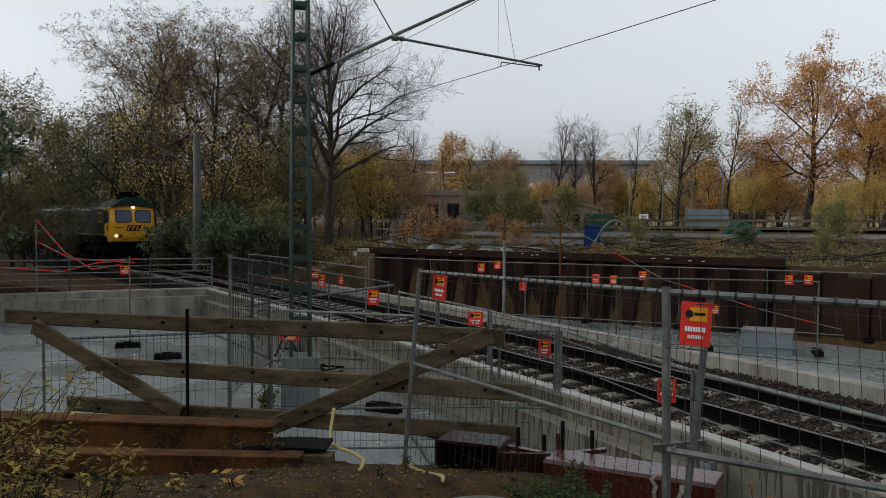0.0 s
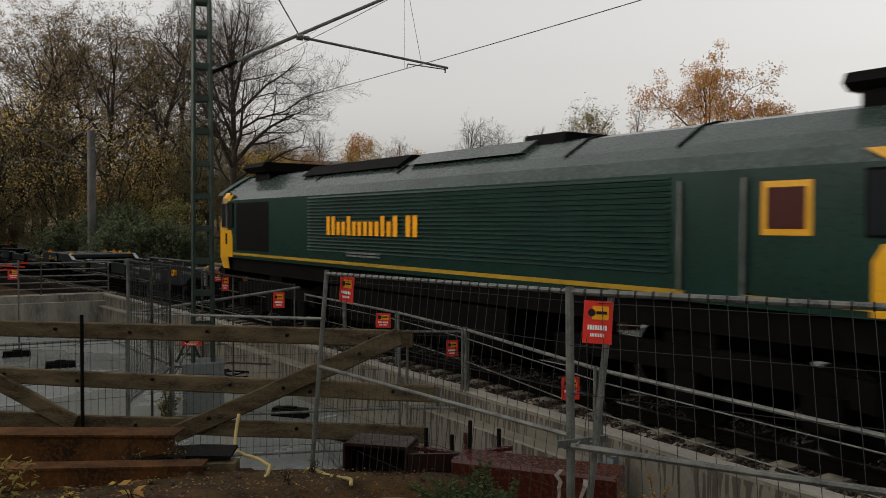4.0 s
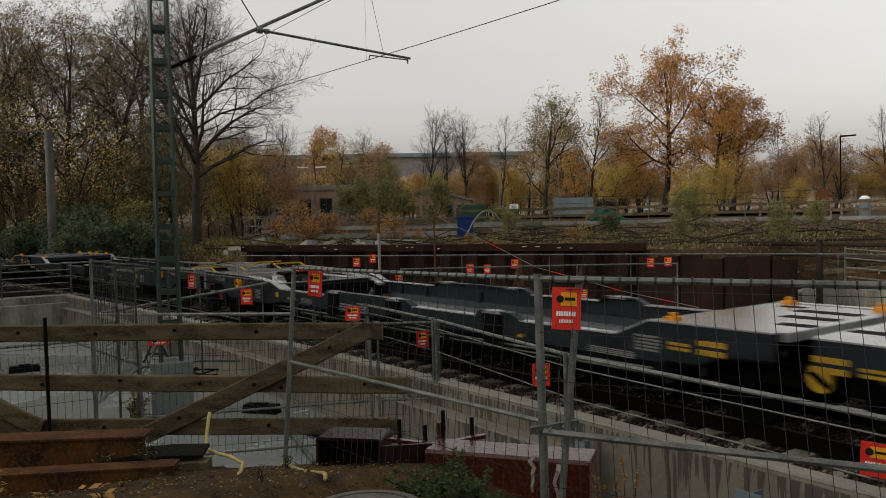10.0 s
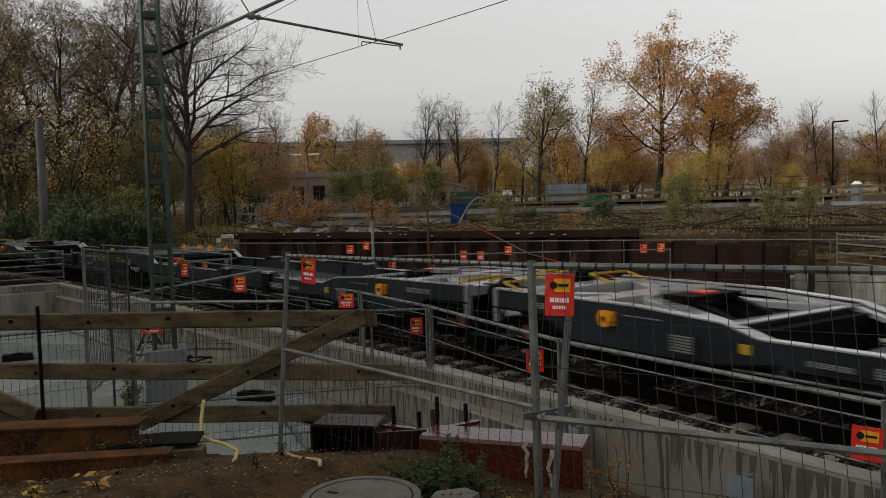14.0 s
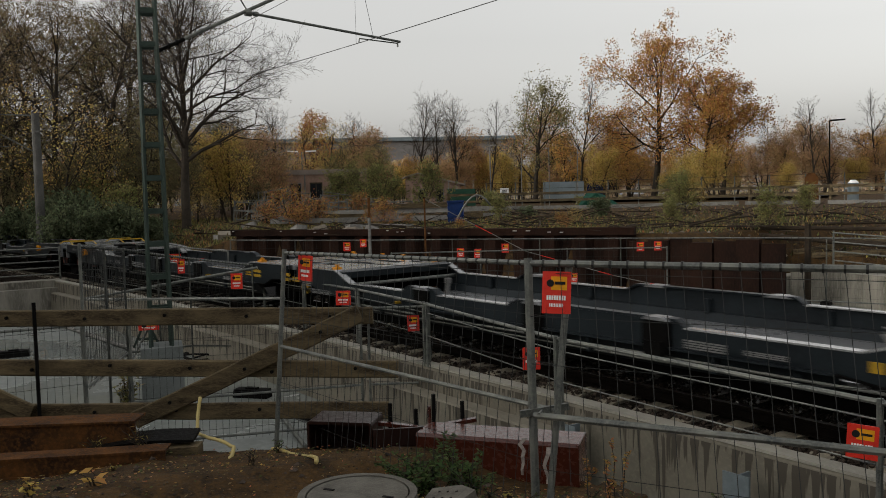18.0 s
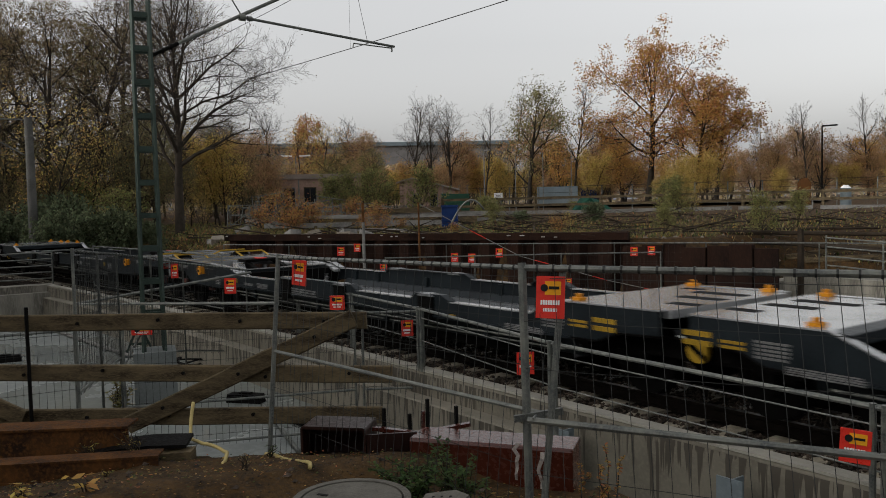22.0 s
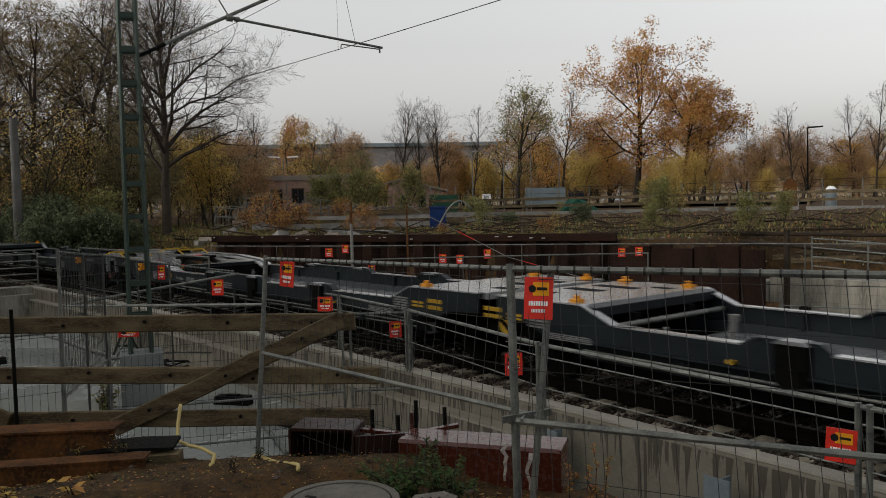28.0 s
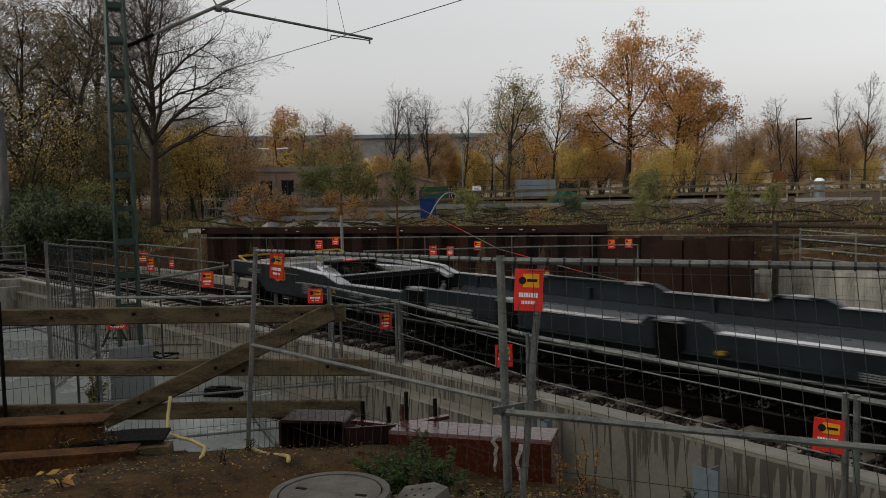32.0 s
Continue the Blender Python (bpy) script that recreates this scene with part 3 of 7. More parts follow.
            lx = fx(-0.03)
            part("headlight", Mesh().disc((lx, y * 1.02, 1.66), 0.075, 0.10, "x", 16), M_LAMP if e == 0 else M_GLASS, c, "round headlight")
            part("marker_light", Mesh().disc((lx, y * 0.76, 1.66), 0.11, 0.09, "x", 16), M_RUST, c, "dark red marker light")
            part("wiper", Mesh().tube(on_face(y * 0.12, 2.5, 0.04), on_face(y * 0.16, 2.95, 0.04), 0.012, 4), M_UNDER, c)
            a, b = sorted((fx(-0.60), fx(0.05)))
            part("buffer", Mesh().disc(((a + b) / 2, y * 0.875, 1.06), 0.11, b - a, "x", 12).disc((fx(-0.58), y * 0.875, 1.06), 0.25, 0.05, "x", 16), M_UNDER, c)
            a, b = sorted((fx(-0.02), fx(0.012)))
            part("front_print", bars(0.55, 0.08, 1, 8 + y), M_INK, c, "dark print", m=pose(b if e == 0 else a, -0.28 + y * 0.80, 2.18) @ pose(0, 0, 0, 0, 0, 90 if e == 0 else -90) @ pose(0, 0, 0))
        part("top_light", Mesh().disc((fx(0.10), 0.0, 3.36), 0.065, 0.20, "x", 16), M_LAMP if e == 0 else M_GLASS, c, "round lamp above the windscreens")
        k = 1 if e == 0 else -1

        def slanted(y0, y1, z0, z1, o):
            lo, hi = sorted((fx(-o), fx(0.01)))
            return Mesh().prism([(k * y0 - k * 0.05, z0), (k * y1 - k * 0.05, z0), (k * y1 + k * 0.05, z1), (k * y0 + k * 0.05, z1)], lo, hi, "x")
        emb = part("front_emblem", slanted(-0.40, 0.40, 1.94, 2.30, 0.045), M_INK, c, "black slanted emblem plate on the nose")
        for y0 in (-0.33, -0.08, 0.16):
            part("emblem_shape", slanted(y0, y0 + 0.07, 2.0, 2.25, 0.052), M_LOCOYEL, emb)
            part("emblem_shape", slanted(y0 + 0.07, y0 + 0.17, 2.0 if y0 > 0.1 else 2.19, 2.05 if y0 > 0.1 else 2.25, 0.052), M_LOCOYEL, emb)
        for yy in (-0.95, 0.95):
            lo, hi = sorted((fx(-0.04), fx(0.02)))
            part("lamp_bracket", Mesh().box(lo, hi, yy * 0.92 - 0.06, yy * 0.92 + 0.06, 1.84, 1.92), M_ORANGE, c)
            part("step", Mesh().box(lo, hi, yy * 0.5 - 0.12, yy * 0.5 + 0.12, 1.44, 1.49), M_RUST, c, "rusty front step")
        lo, hi = sorted((fx(-0.05), fx(0.02)))
        part("socket", Mesh().disc((fx(-0.02), 0.0, 1.78), 0.08, 0.08, "x", 14), M_ORANGE, c, "orange cable socket")
        a, b = sorted((fx(-0.01), fx(0.03)))
        part("nose_crease", Mesh().box(a, b, -1.05, 1.05, 2.37, 2.41), M_LOCOYEL, c)
        a, b = sorted((fx(0.0), fx(0.9)))
        part("snow_plough", Mesh().prism([(-1.2, 0.28), (1.2, 0.28), (1.2, 0.75), (-1.2, 0.75)], min(fx(-0.05), fx(0.12)), max(fx(-0.05), fx(0.12)), "x"), M_UNDER, c)
        part("coupling_hook", Mesh().beam((fx(-0.4), 0, 1.02), (fx(0.1), 0, 1.02), 0.09, 0.16), M_UNDER, c)
        part("buffer_beam", Mesh().box(min(fx(0.03), fx(0.4)), max(fx(0.03), fx(0.4)), -1.25, 1.25, 0.78, 1.34), M_UNDER, c)
    # roof equipment
    pod = Mesh().prism([(-0.62, 4.14), (-0.55, 4.26), (-0.3, 4.31), (0.3, 4.31), (0.55, 4.26), (0.62, 4.14), (0.5, 4.06), (-0.5, 4.06)], -1.95, -0.75, "x").box(-1.8, -0.85, -0.48, 0.48, 3.7, 4.08)
    part("roof_cooler", pod, M_UNDER, loco, "black air conditioning pod above the cab")
    pod2 = Mesh().prism([(-1.0, 4.08), (-0.9, 4.2), (0.9, 4.2), (1.0, 4.08), (0.85, 3.96), (-0.85, 3.96)], -19.0, -17.6, "x").box(-18.8, -17.8, -0.7, 0.7, 3.7, 4.0)
    part("roof_cooler", pod2, M_UNDER, loco, "black air conditioning pod above the cab")
    part("roof_hatch", Mesh().prism([(-0.85, 3.72), (-0.5, 3.97), (0.5, 3.97), (0.85, 3.72)], -15.5, -11.0, "x"), M_UNDER, loco)
    part("roof_hatch", Mesh().prism([(-0.85, 3.72), (-0.5, 3.95), (0.5, 3.95), (0.85, 3.72)], -10.6, -7.2, "x"), M_ROOF, loco)
    part("exhaust", Mesh().prism([(-0.5, 3.8), (-0.4, 4.05), (0.4, 4.05), (0.5, 3.8)], -7.6, -6.6, "x"), M_UNDER, loco)
    for x in (-3.9, -6.0, -10.8, -14.4):
        part("roof_seam", Mesh().prism([(-1.0, 3.57), (-0.5, 3.885), (-0.2, 3.955), (0.2, 3.955), (0.5, 3.885), (1.0, 3.57)], x - 0.03, x + 0.03, "x"), M_UNDER, loco)
    # underframe
    part("underframe", Mesh().box(-L + 0.4, -0.4, -1.2, 1.2, 1.25, 1.64), M_UNDER, loco)
    tank = Mesh().prism([(-1.25, 0.55), (-1.25, 1.2), (1.25, 1.2), (1.25, 0.55), (0.95, 0.35), (-0.95, 0.35)], -13.2, -7.0, "x")
    part("fuel_tank", tank, M_UNDER, loco, "black underslung fuel tank")
    for cx in (-3.6, -L + 3.6):
        bg = Mesh()
        for y in (-1.1, 1.1):
            bg.prism([(cx - 2.4, 0.62), (cx - 2.4, 0.95), (cx - 1.2, 1.05), (cx + 1.2, 1.05), (cx + 2.4, 0.95), (cx + 2.4, 0.62), (cx + 1.4, 0.72), (cx - 1.4, 0.72)], y - 0.07, y + 0.07, "y")
            for dx in (-1.85, 0, 1.85):
                bg.box(cx + dx - 0.22, cx + dx + 0.22, y - 0.16, y + 0.16, 0.36, 0.75)
        b = part("bogie_frame", bg.box(cx - 0.4, cx + 0.4, -1.1, 1.1, 0.7, 1.25), M_UNDER, loco)
        for dx in (-1.85, 0, 1.85):
            wheelset(b, cx + dx, 0.53)
    return loco


# ---- articulated pocket wagon: w runs back from the front buffers (x = -w) ----
HALF_W = 1.42
SADDLES = ((7.10, 7.75), (9.25, 9.90), (11.95, 12.65))


def side_outline():
    """Outer side plate of one half, in (w, z): end frame, lowered pocket with three saddles, platform by the joint."""
    top = [(0.42, 1.20), (3.2, 1.18), (4.5, 1.10), (4.95, 0.97)]
    top += [(6.98, 0.97), (7.10, 1.055), (9.90, 1.055), (10.10, 0.97), (11.83, 0.97), (11.95, 1.055), (12.65, 1.055), (12.85, 0.97)]
    top += [(14.65, 0.97), (15.2, 1.19), (16.88, 1.19)]
    bottom = [(16.88, 0.90), (16.25, 0.88), (15.9, 0.74), (15.45, 0.74), (5.2, 0.74), (4.4, 0.64), (3.5, 0.62), (2.05, 0.64), (1.5, 0.93), (0.42, 0.95)]
    return top, bottom


def strip_on(points, fx, ya, yb, lo, hi):
    """A flat bar that follows the points (w, z), from ya to yb across."""
    m = Mesh()
    for (wa, za), (wb, zb) in points:
        vs = [(fx(w), y, z + dz) for w, z in ((wa, za), (wb, zb)) for y in (ya, yb) for dz in (lo, hi)]
        m.add(vs, [(0, 1, 3, 2), (4, 6, 7, 5), (0, 4, 5, 1), (2, 3, 7, 6), (0, 2, 6, 4), (1, 5, 7, 3)])
    return m


def joined(runs):
    """Splits a list of runs where one does not follow on the last."""
    out = []
    for p, q in runs:
        if out and out[-1][-1][1] == p:
            out[-1].append((p, q))
        else:
            out.append([(p, q)])
    return out


def build_wagon():
    wagon = empty("pocket_wagon", "empty slate grey articulated pocket wagon with wet decks and orange fittings", "freight wagon", "wagons of the train")
    top, bottom = side_outline()
    H = HALF_W
    for half in (0, 1):
        fx = (lambda w: -w) if half == 0 else (lambda w: -WAGON_LEN + w)

        def span(a, b):
            return sorted((fx(a), fx(b)))
        poly = [(fx(w), z) for w, z in top + bottom]
        runs = list(zip(top, top[1:]))
        for s in (-1, 1):
            y0, y1 = sorted((s * (H - 0.05), s * H))
            sp = part("side_frame", Mesh().prism(poly, y0, y1, "y"), M_SLATE, wagon)
            # wet upper flange, pale for sky sheen, on the lowered sill and its ramps; the saddles stay dark
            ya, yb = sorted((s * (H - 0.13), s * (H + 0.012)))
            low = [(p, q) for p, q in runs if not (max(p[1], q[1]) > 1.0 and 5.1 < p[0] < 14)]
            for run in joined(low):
                part("top_flange", strip_on(run, fx, ya, yb, 0.003, 0.022), M_DECK, sp, "wet upper flange, pale for sky sheen")
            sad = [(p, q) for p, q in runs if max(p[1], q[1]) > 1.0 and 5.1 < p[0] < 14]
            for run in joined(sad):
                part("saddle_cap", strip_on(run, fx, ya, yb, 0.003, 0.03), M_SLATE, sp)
            ya, yb = sorted((s * (H - 0.10), s * (H + 0.035)))
            part("lower_flange", strip_on([(bottom[3], bottom[4])], fx, ya, yb, -0.03, -0.002), M_SLATE, sp)
            a, b = span(5.2, 15.4)
            part("belly_plate", Mesh().prism([(s * (H - 0.03), 0.735), (s * 1.16, 0.44), (s * 1.10, 0.44), (s * (H - 0.10), 0.735)], a, b, "x"), M_SLATE, sp)
            for run in (list(zip(bottom[:3], bottom[1:4])), list(zip(bottom[4:], bottom[5:]))):
                part("skirt_flange", strip_on(run, fx, ya, yb, -0.025, -0.002), M_UNDER, sp)
            for yp, zp, rp in ((1.36, 0.60, 0.018), (1.30, 0.52, 0.014)):
                part("brake_pipe", Mesh().tube((fx(4.6), s * yp, zp), (fx(15.2), s * yp, zp), rp, 6), M_GALV, wagon, "pale pipe under the side frame")
            a, b = span(0.40, 0.50)
            part("end_post", Mesh().box(a, b, s * (H - 0.02) - 0.04, s * (H - 0.02) + 0.04, 0.72, 1.2), M_LEDGE, wagon, "worn grey corner post")
            # upright stiffeners inside the pocket wall
            for w in (5.6, 6.6, 8.5, 10.9, 13.6):
                a, b = span(w, w + 0.08)
                part("stiffener", Mesh().box(a, b, min(s * (H - 0.05), s * (H - 0.12)), max(s * (H - 0.05), s * (H - 0.12)), 0.5, 0.94), M_SLATE, sp)
            # grapple shoes at the saddles
            for wa, wb in SADDLES:
                c = (wa + wb) / 2 - 0.05
                a, b = span(c - 0.2, c + 0.2)
                # The proud black block stands in for the shade inside the recess.
                sh = part("grapple_shoe", Mesh().box(a, b, min(s * H, s * (H + 0.05)), max(s * H, s * (H + 0.05)), 0.66, 1.04), M_UNDER, wagon, "raised black block for the shade of a grapple recess")
                a, b = span(c - 0.12, c + 0.12)
                part("foot", Mesh().prism([(a, 0.80), (b, 0.80), (b + 0.03, 0.66), (b - 0.03, 0.60), (a + 0.03, 0.60), (a - 0.03, 0.66)], min(s * (H + 0.05), s * (H + 0.09)), max(s * (H + 0.05), s * (H + 0.09)), "y"), M_UNDER, sh, "black shoe foot")
                part("cap", Mesh().prism([(a - 0.08, 1.05), (b + 0.08, 1.05), (b, 1.09), (a, 1.09)], min(s * (H - 0.14), s * (H + 0.07)), max(s * (H - 0.14), s * (H + 0.07)), "y"), M_LEDGE, sh, "worn grey saddle cap")
            # data panels and marks
            yo = s * (H + 0.007)
            for w0, w1, z0, z1, mt, nm, rows in ((1.3, 2.0, 1.0, 1.09, M_DATA, "data_panel", 3), (3.1, 3.75, 1.06, 1.085, M_DATA, "data_panel", 1), (3.85, 4.2, 0.72, 0.93, M_DATA, "data_panel", 6),
                                           (5.6, 6.1, 0.81, 0.87, M_DATA, "data_panel", 3), (6.3, 6.85, 0.79, 0.90, M_DATA, "data_panel", 4), (8.0, 9.1, 0.78, 0.92, M_DATA, "data_panel", 3),
                                           (14.6, 15.4, 0.79, 0.88, M_DATA, "data_panel", 4), (15.35, 15.75, 0.90, 1.10, M_DATA, "data_panel", 5), (15.85, 16.15, 0.95, 1.06, M_YELDULL, "warning_panel", 2), (16.25, 16.62, 0.92, 1.12, M_YELDULL, "warning_panel", 2)):
                if s > 0 or (w0 == 8.0 and half == 0):
                    continue
                a = min(fx(w0), fx(w1))
                part(nm, bars(w1 - w0, z1 - z0, rows, int(w0 * 10)), mt, sp, "small white print" if mt is M_DATA else "dull yellow print", kind="stuff", m=pose(a, yo if s < 0 else yo + 0.006, z1))
            a, b = span(12.90, 12.97)
            part("brake_handle", Mesh().box(a, b, min(s * H, s * (H + 0.09)), max(s * H, s * (H + 0.09)), 0.76, 0.80), M_YELDULL, wagon, "orange brake handle")
            a, b = span(2.66, 2.90)
            bw = part("brake_wheel", Mesh().box(a, b, min(s * H, s * (H + 0.07)), max(s * H, s * (H + 0.07)), 0.91, 1.09).disc((fx(2.78), s * (H + 0.09), 1.0), 0.11, 0.04, "y", 18), M_ORANGE, wagon, "orange brake wheel")
            part("hub", Mesh().disc((fx(2.78), s * (H + 0.115), 1.0), 0.035, 0.02, "y", 10), M_UNDER, bw)
            a, b = span(4.72, 4.86)
            part("side_mark", Mesh().box(a, b, yo - 0.004, yo + 0.004, 0.80, 0.91), M_YELDULL, sp, "small yellow mark")
            for w0, w1 in ((0.78, 0.96), (2.55, 2.73)):
                a, b = span(w0, w1)
                part("axle_box", Mesh().box(a, b, s * 1.12 - 0.06, s * 1.12 + 0.07, 0.46, 0.66), M_AXLE, wagon, "red brown axle box")
            a, b = span(0.1, 0.5)
            part("footstep", Mesh().box(a, b, min(s * 1.05, s * 1.35), max(s * 1.05, s * 1.35), 0.42, 0.45).beam((fx(0.3), s * 1.32, 0.45), (fx(0.6), s * 1.32, 1.0), 0.03, 0.03), M_SLATE, wagon, "steel footstep")
            # container locks on the platform
            for w in ((15.35,) if s < 0 else (15.35, 16.6)):
                a, b = span(w, w + 0.16)
                part("twist_lock", Mesh().box(a, b, s * 1.24 - 0.07, s * 1.24 + 0.07, 1.205, 1.25).disc((fx(w + 0.08), s * 1.24, 1.27), 0.045, 0.06, "z", 10), M_ORANGE, wagon, "orange container lock")
            part("buffer", Mesh().disc((fx(0.35), s * 0.875, 1.06), 0.14, 0.55, "x", 14).disc((fx(0.04), s * 0.875, 1.06), 0.26, 0.06, "x", 18), M_UNDER, wagon)
            pts = [(fx(0.95), s * 0.5, 1.18), (fx(0.5), s * 0.5, 1.30), (fx(0.5), s * 1.3, 1.30), (fx(0.95), s * 1.3, 1.18)]
            part("shunter_rail", Mesh().bend(pts, 0.025, 6), M_YELDULL, wagon, "yellow tube rail")
            a, b = span(5.0, 14.7)
            part("pocket_ledge", Mesh().box(a, b, min(s * 0.6, s * 1.19), max(s * 0.6, s * 1.19), 0.56, 0.62), M_LEDGE, wagon, "wheel ledge, grey for sky sheen")
        # pocket trough under the ledges
        a, b = span(4.6, 15.1)
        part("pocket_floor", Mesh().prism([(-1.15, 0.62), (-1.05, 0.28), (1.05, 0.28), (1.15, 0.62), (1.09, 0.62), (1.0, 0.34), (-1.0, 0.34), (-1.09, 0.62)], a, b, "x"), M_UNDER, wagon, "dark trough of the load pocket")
        # open end frame over the bogie
        fr = Mesh()
        for w0, w1 in ((0.42, 1.0), (2.05, 2.45)):
            a, b = span(w0, w1)
            fr.box(a, b, -H + 0.06, H - 0.06, 1.04, 1.185)
        a, b = span(4.25, 4.5)
        part("cross_beam", Mesh().box(a, b, -H + 0.06, H - 0.06, 0.80, 1.065), M_SLATE, wagon)
        a, b = span(4.44, 4.56)
        part("beam_lip", Mesh().box(a, b, -H + 0.14, H - 0.14, 1.066, 1.085), M_DECK, wagon, "wet lip of the cross beam, pale for sky sheen")
        for s in (-1, 1):
            fr.beam((fx(2.3), s * 0.25, 1.12), (fx(4.3), s * 1.1, 1.02), 0.30, 0.08)
            fr.beam((fx(0.9), s * 1.15, 1.11), (fx(2.2), s * 0.28, 1.11), 0.24, 0.12)
            for (wa, za), (wb, zb) in (((0.42, 1.19), (3.2, 1.165)), ((3.2, 1.165), (4.5, 1.085)), ((4.5, 1.085), (4.95, 0.955))):
                fr.add([(fx(w), y, z + dz) for w, z in ((wa, za), (wb, zb)) for y in (s * 1.12, s * (H - 0.135)) for dz in (-0.06, 0)],
                       [(0, 1, 3, 2), (4, 6, 7, 5), (0, 4, 5, 1), (2, 3, 7, 6), (0, 2, 6, 4), (1, 5, 7, 3)])
        a, b = span(1.95, 2.6)
        fr.box(a, b, -0.42, 0.42, 1.05, 1.19)
        part("end_frame", fr, M_DECK, wagon, "open frame of wet beams over the bogie, grey for sky sheen")
        # folded trailer hitch lying in the end frame
        ht = Mesh().beam((fx(3.1), -0.5, 1.2), (fx(3.1), 0.5, 1.2), 0.5, 0.07)
        for s in (-1, 1):
            ht.beam((fx(3.1), s * 0.4, 1.17), (fx(4.7), s * 0.42, 0.72), 0.1, 0.1)
        hitch = part("trailer_hitch", ht, M_UNDER, wagon, "black folding trailer hitch")
        a, b = span(3.0, 3.25)
        part("hitch_tag", Mesh().box(a, b, -0.12, 0.12, 1.237, 1.26), M_RED, hitch, "red tag")
        part("hitch_plate", Mesh().disc((fx(2.72), 0.0, 1.235), 0.28, 0.05, "z", 20), M_DATA, hitch, "worn steel coupling plate")
        # platform over the joint, its front lip and its slots
        a, b = span(15.2, 16.95)
        deck = part("joint_platform", Mesh().box(a, b, -H + 0.135, H - 0.135, 1.10, 1.203), M_DECK, wagon, "wet platform over the joint, grey for sky sheen")
        p, q = fx(15.2), fx(15.02)
        part("platform_lip", Mesh().add([(x, y, z) for x, z in ((p, 1.2), (q, 1.17), (q, 1.05), (p, 1.05)) for y in (-H + 0.06, H - 0.06)],
                                        [(0, 1, 3, 2), (2, 3, 5, 4), (4, 5, 7, 6), (6, 7, 1, 0), (0, 2, 4, 6), (1, 7, 5, 3)]), M_SLATE, wagon, "slate front beam of the platform")
        # Thin black plates on the deck stand in for its shaded slots.
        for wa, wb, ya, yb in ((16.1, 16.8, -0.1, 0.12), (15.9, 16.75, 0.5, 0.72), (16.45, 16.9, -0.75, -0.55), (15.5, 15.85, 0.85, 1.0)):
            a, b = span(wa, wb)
            part("recess", Mesh().box(a, b, ya, yb, 1.2, 1.207), M_UNDER, deck, "thin black plate for the shade in a platform slot")
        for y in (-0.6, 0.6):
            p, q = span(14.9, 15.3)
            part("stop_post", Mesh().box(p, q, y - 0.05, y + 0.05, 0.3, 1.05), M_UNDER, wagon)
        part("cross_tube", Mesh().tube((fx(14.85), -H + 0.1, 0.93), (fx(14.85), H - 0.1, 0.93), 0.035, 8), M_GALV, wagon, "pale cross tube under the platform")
        # Bulkheads are near-black: shade inside the pocket is put into their colour.
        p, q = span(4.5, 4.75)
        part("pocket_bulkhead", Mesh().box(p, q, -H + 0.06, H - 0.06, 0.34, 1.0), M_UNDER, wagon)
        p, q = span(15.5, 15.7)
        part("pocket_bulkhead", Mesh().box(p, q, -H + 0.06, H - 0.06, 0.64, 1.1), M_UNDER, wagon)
        part("coupling", Mesh().beam((fx(0.0), 0, 1.0), (fx(0.7), 0, 1.0), 0.10, 0.14), M_UNDER, wagon)
        stay = [(fx(5.3 + 0.28 * math.sin(k * 0.5)), 0.55, 0.62 + 0.075 * k) for k in range(5)]
        part("stay", Mesh().bend(stay, 0.045, 6), M_DATA, wagon, "pale bent stay in the pocket")
        st = Mesh().tube((fx(14.35), 0.7, 0.5), (fx(14.3), 0.72, 0.86), 0.07, 10, 0.05).disc((fx(14.3), 0.72, 0.9), 0.07, 0.09, "z", 10)
        part("king_stop", st, M_DATA, wagon, "pale stop in the pocket")
    for cx, mid in ((-1.75, 0), (-WAGON_LEN / 2, 1), (-WAGON_LEN + 1.75, 0)):
        bg = Mesh()
        for y in (-1.0, 1.0):
            bg.prism([(cx - 1.35, 0.5), (cx - 1.35, 0.68), (cx - 0.7, 0.82), (cx + 0.7, 0.82), (cx + 1.35, 0.68), (cx + 1.35, 0.5), (cx + 0.5, 0.58), (cx - 0.5, 0.58)], y - 0.06, y + 0.06, "y")
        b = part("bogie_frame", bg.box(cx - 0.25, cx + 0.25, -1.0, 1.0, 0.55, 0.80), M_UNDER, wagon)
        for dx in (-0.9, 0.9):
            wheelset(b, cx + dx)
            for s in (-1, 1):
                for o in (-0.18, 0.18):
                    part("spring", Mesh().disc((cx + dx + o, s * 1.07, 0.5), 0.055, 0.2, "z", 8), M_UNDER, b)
        if mid:
            for s in (-1, 1):
                part("axle_disc", Mesh().disc((cx + 0.15, s * 1.16, 0.74), 0.15, 0.06, "y", 24), M_YELDULL, b, "orange bearing disc")
                part("disc_bar", Mesh().box(cx + 0.02, cx + 0.28, s * 1.2 - 0.014, s * 1.2 + 0.014, 0.71, 0.77, pose(cx + 0.15, 0, 0.74, 0, 35, 0) @ pose(-cx - 0.15, 0, -0.74)), M_UNDER, b)
    return wagon


def follow_curve(wagon):
    """Turns both halves of the wagon at its joint, so that each bogie stands on the curved track."""
    k = (WAGON_LEN / 2 - 1.75) / (2 * R_ARC)
    for ob in wagon.children_recursive:
        m = ob.matrix_local
        at = m.translation
        if at.length > 0.001:
            mid = at.x + WAGON_LEN / 2
            ob.matrix_local = Matrix.Translation((0, -abs(mid) * k, 0)) @ m
            for v in ob.data.vertices:
                v.co.y -= math.copysign(1, mid) * v.co.x * k
        else:
            for v in ob.data.vertices:
                v.co.y -= abs(v.co.x + WAGON_LEN / 2) * k
    return wagon


loco = build_loco()
wagons = [follow_curve(build_wagon())]
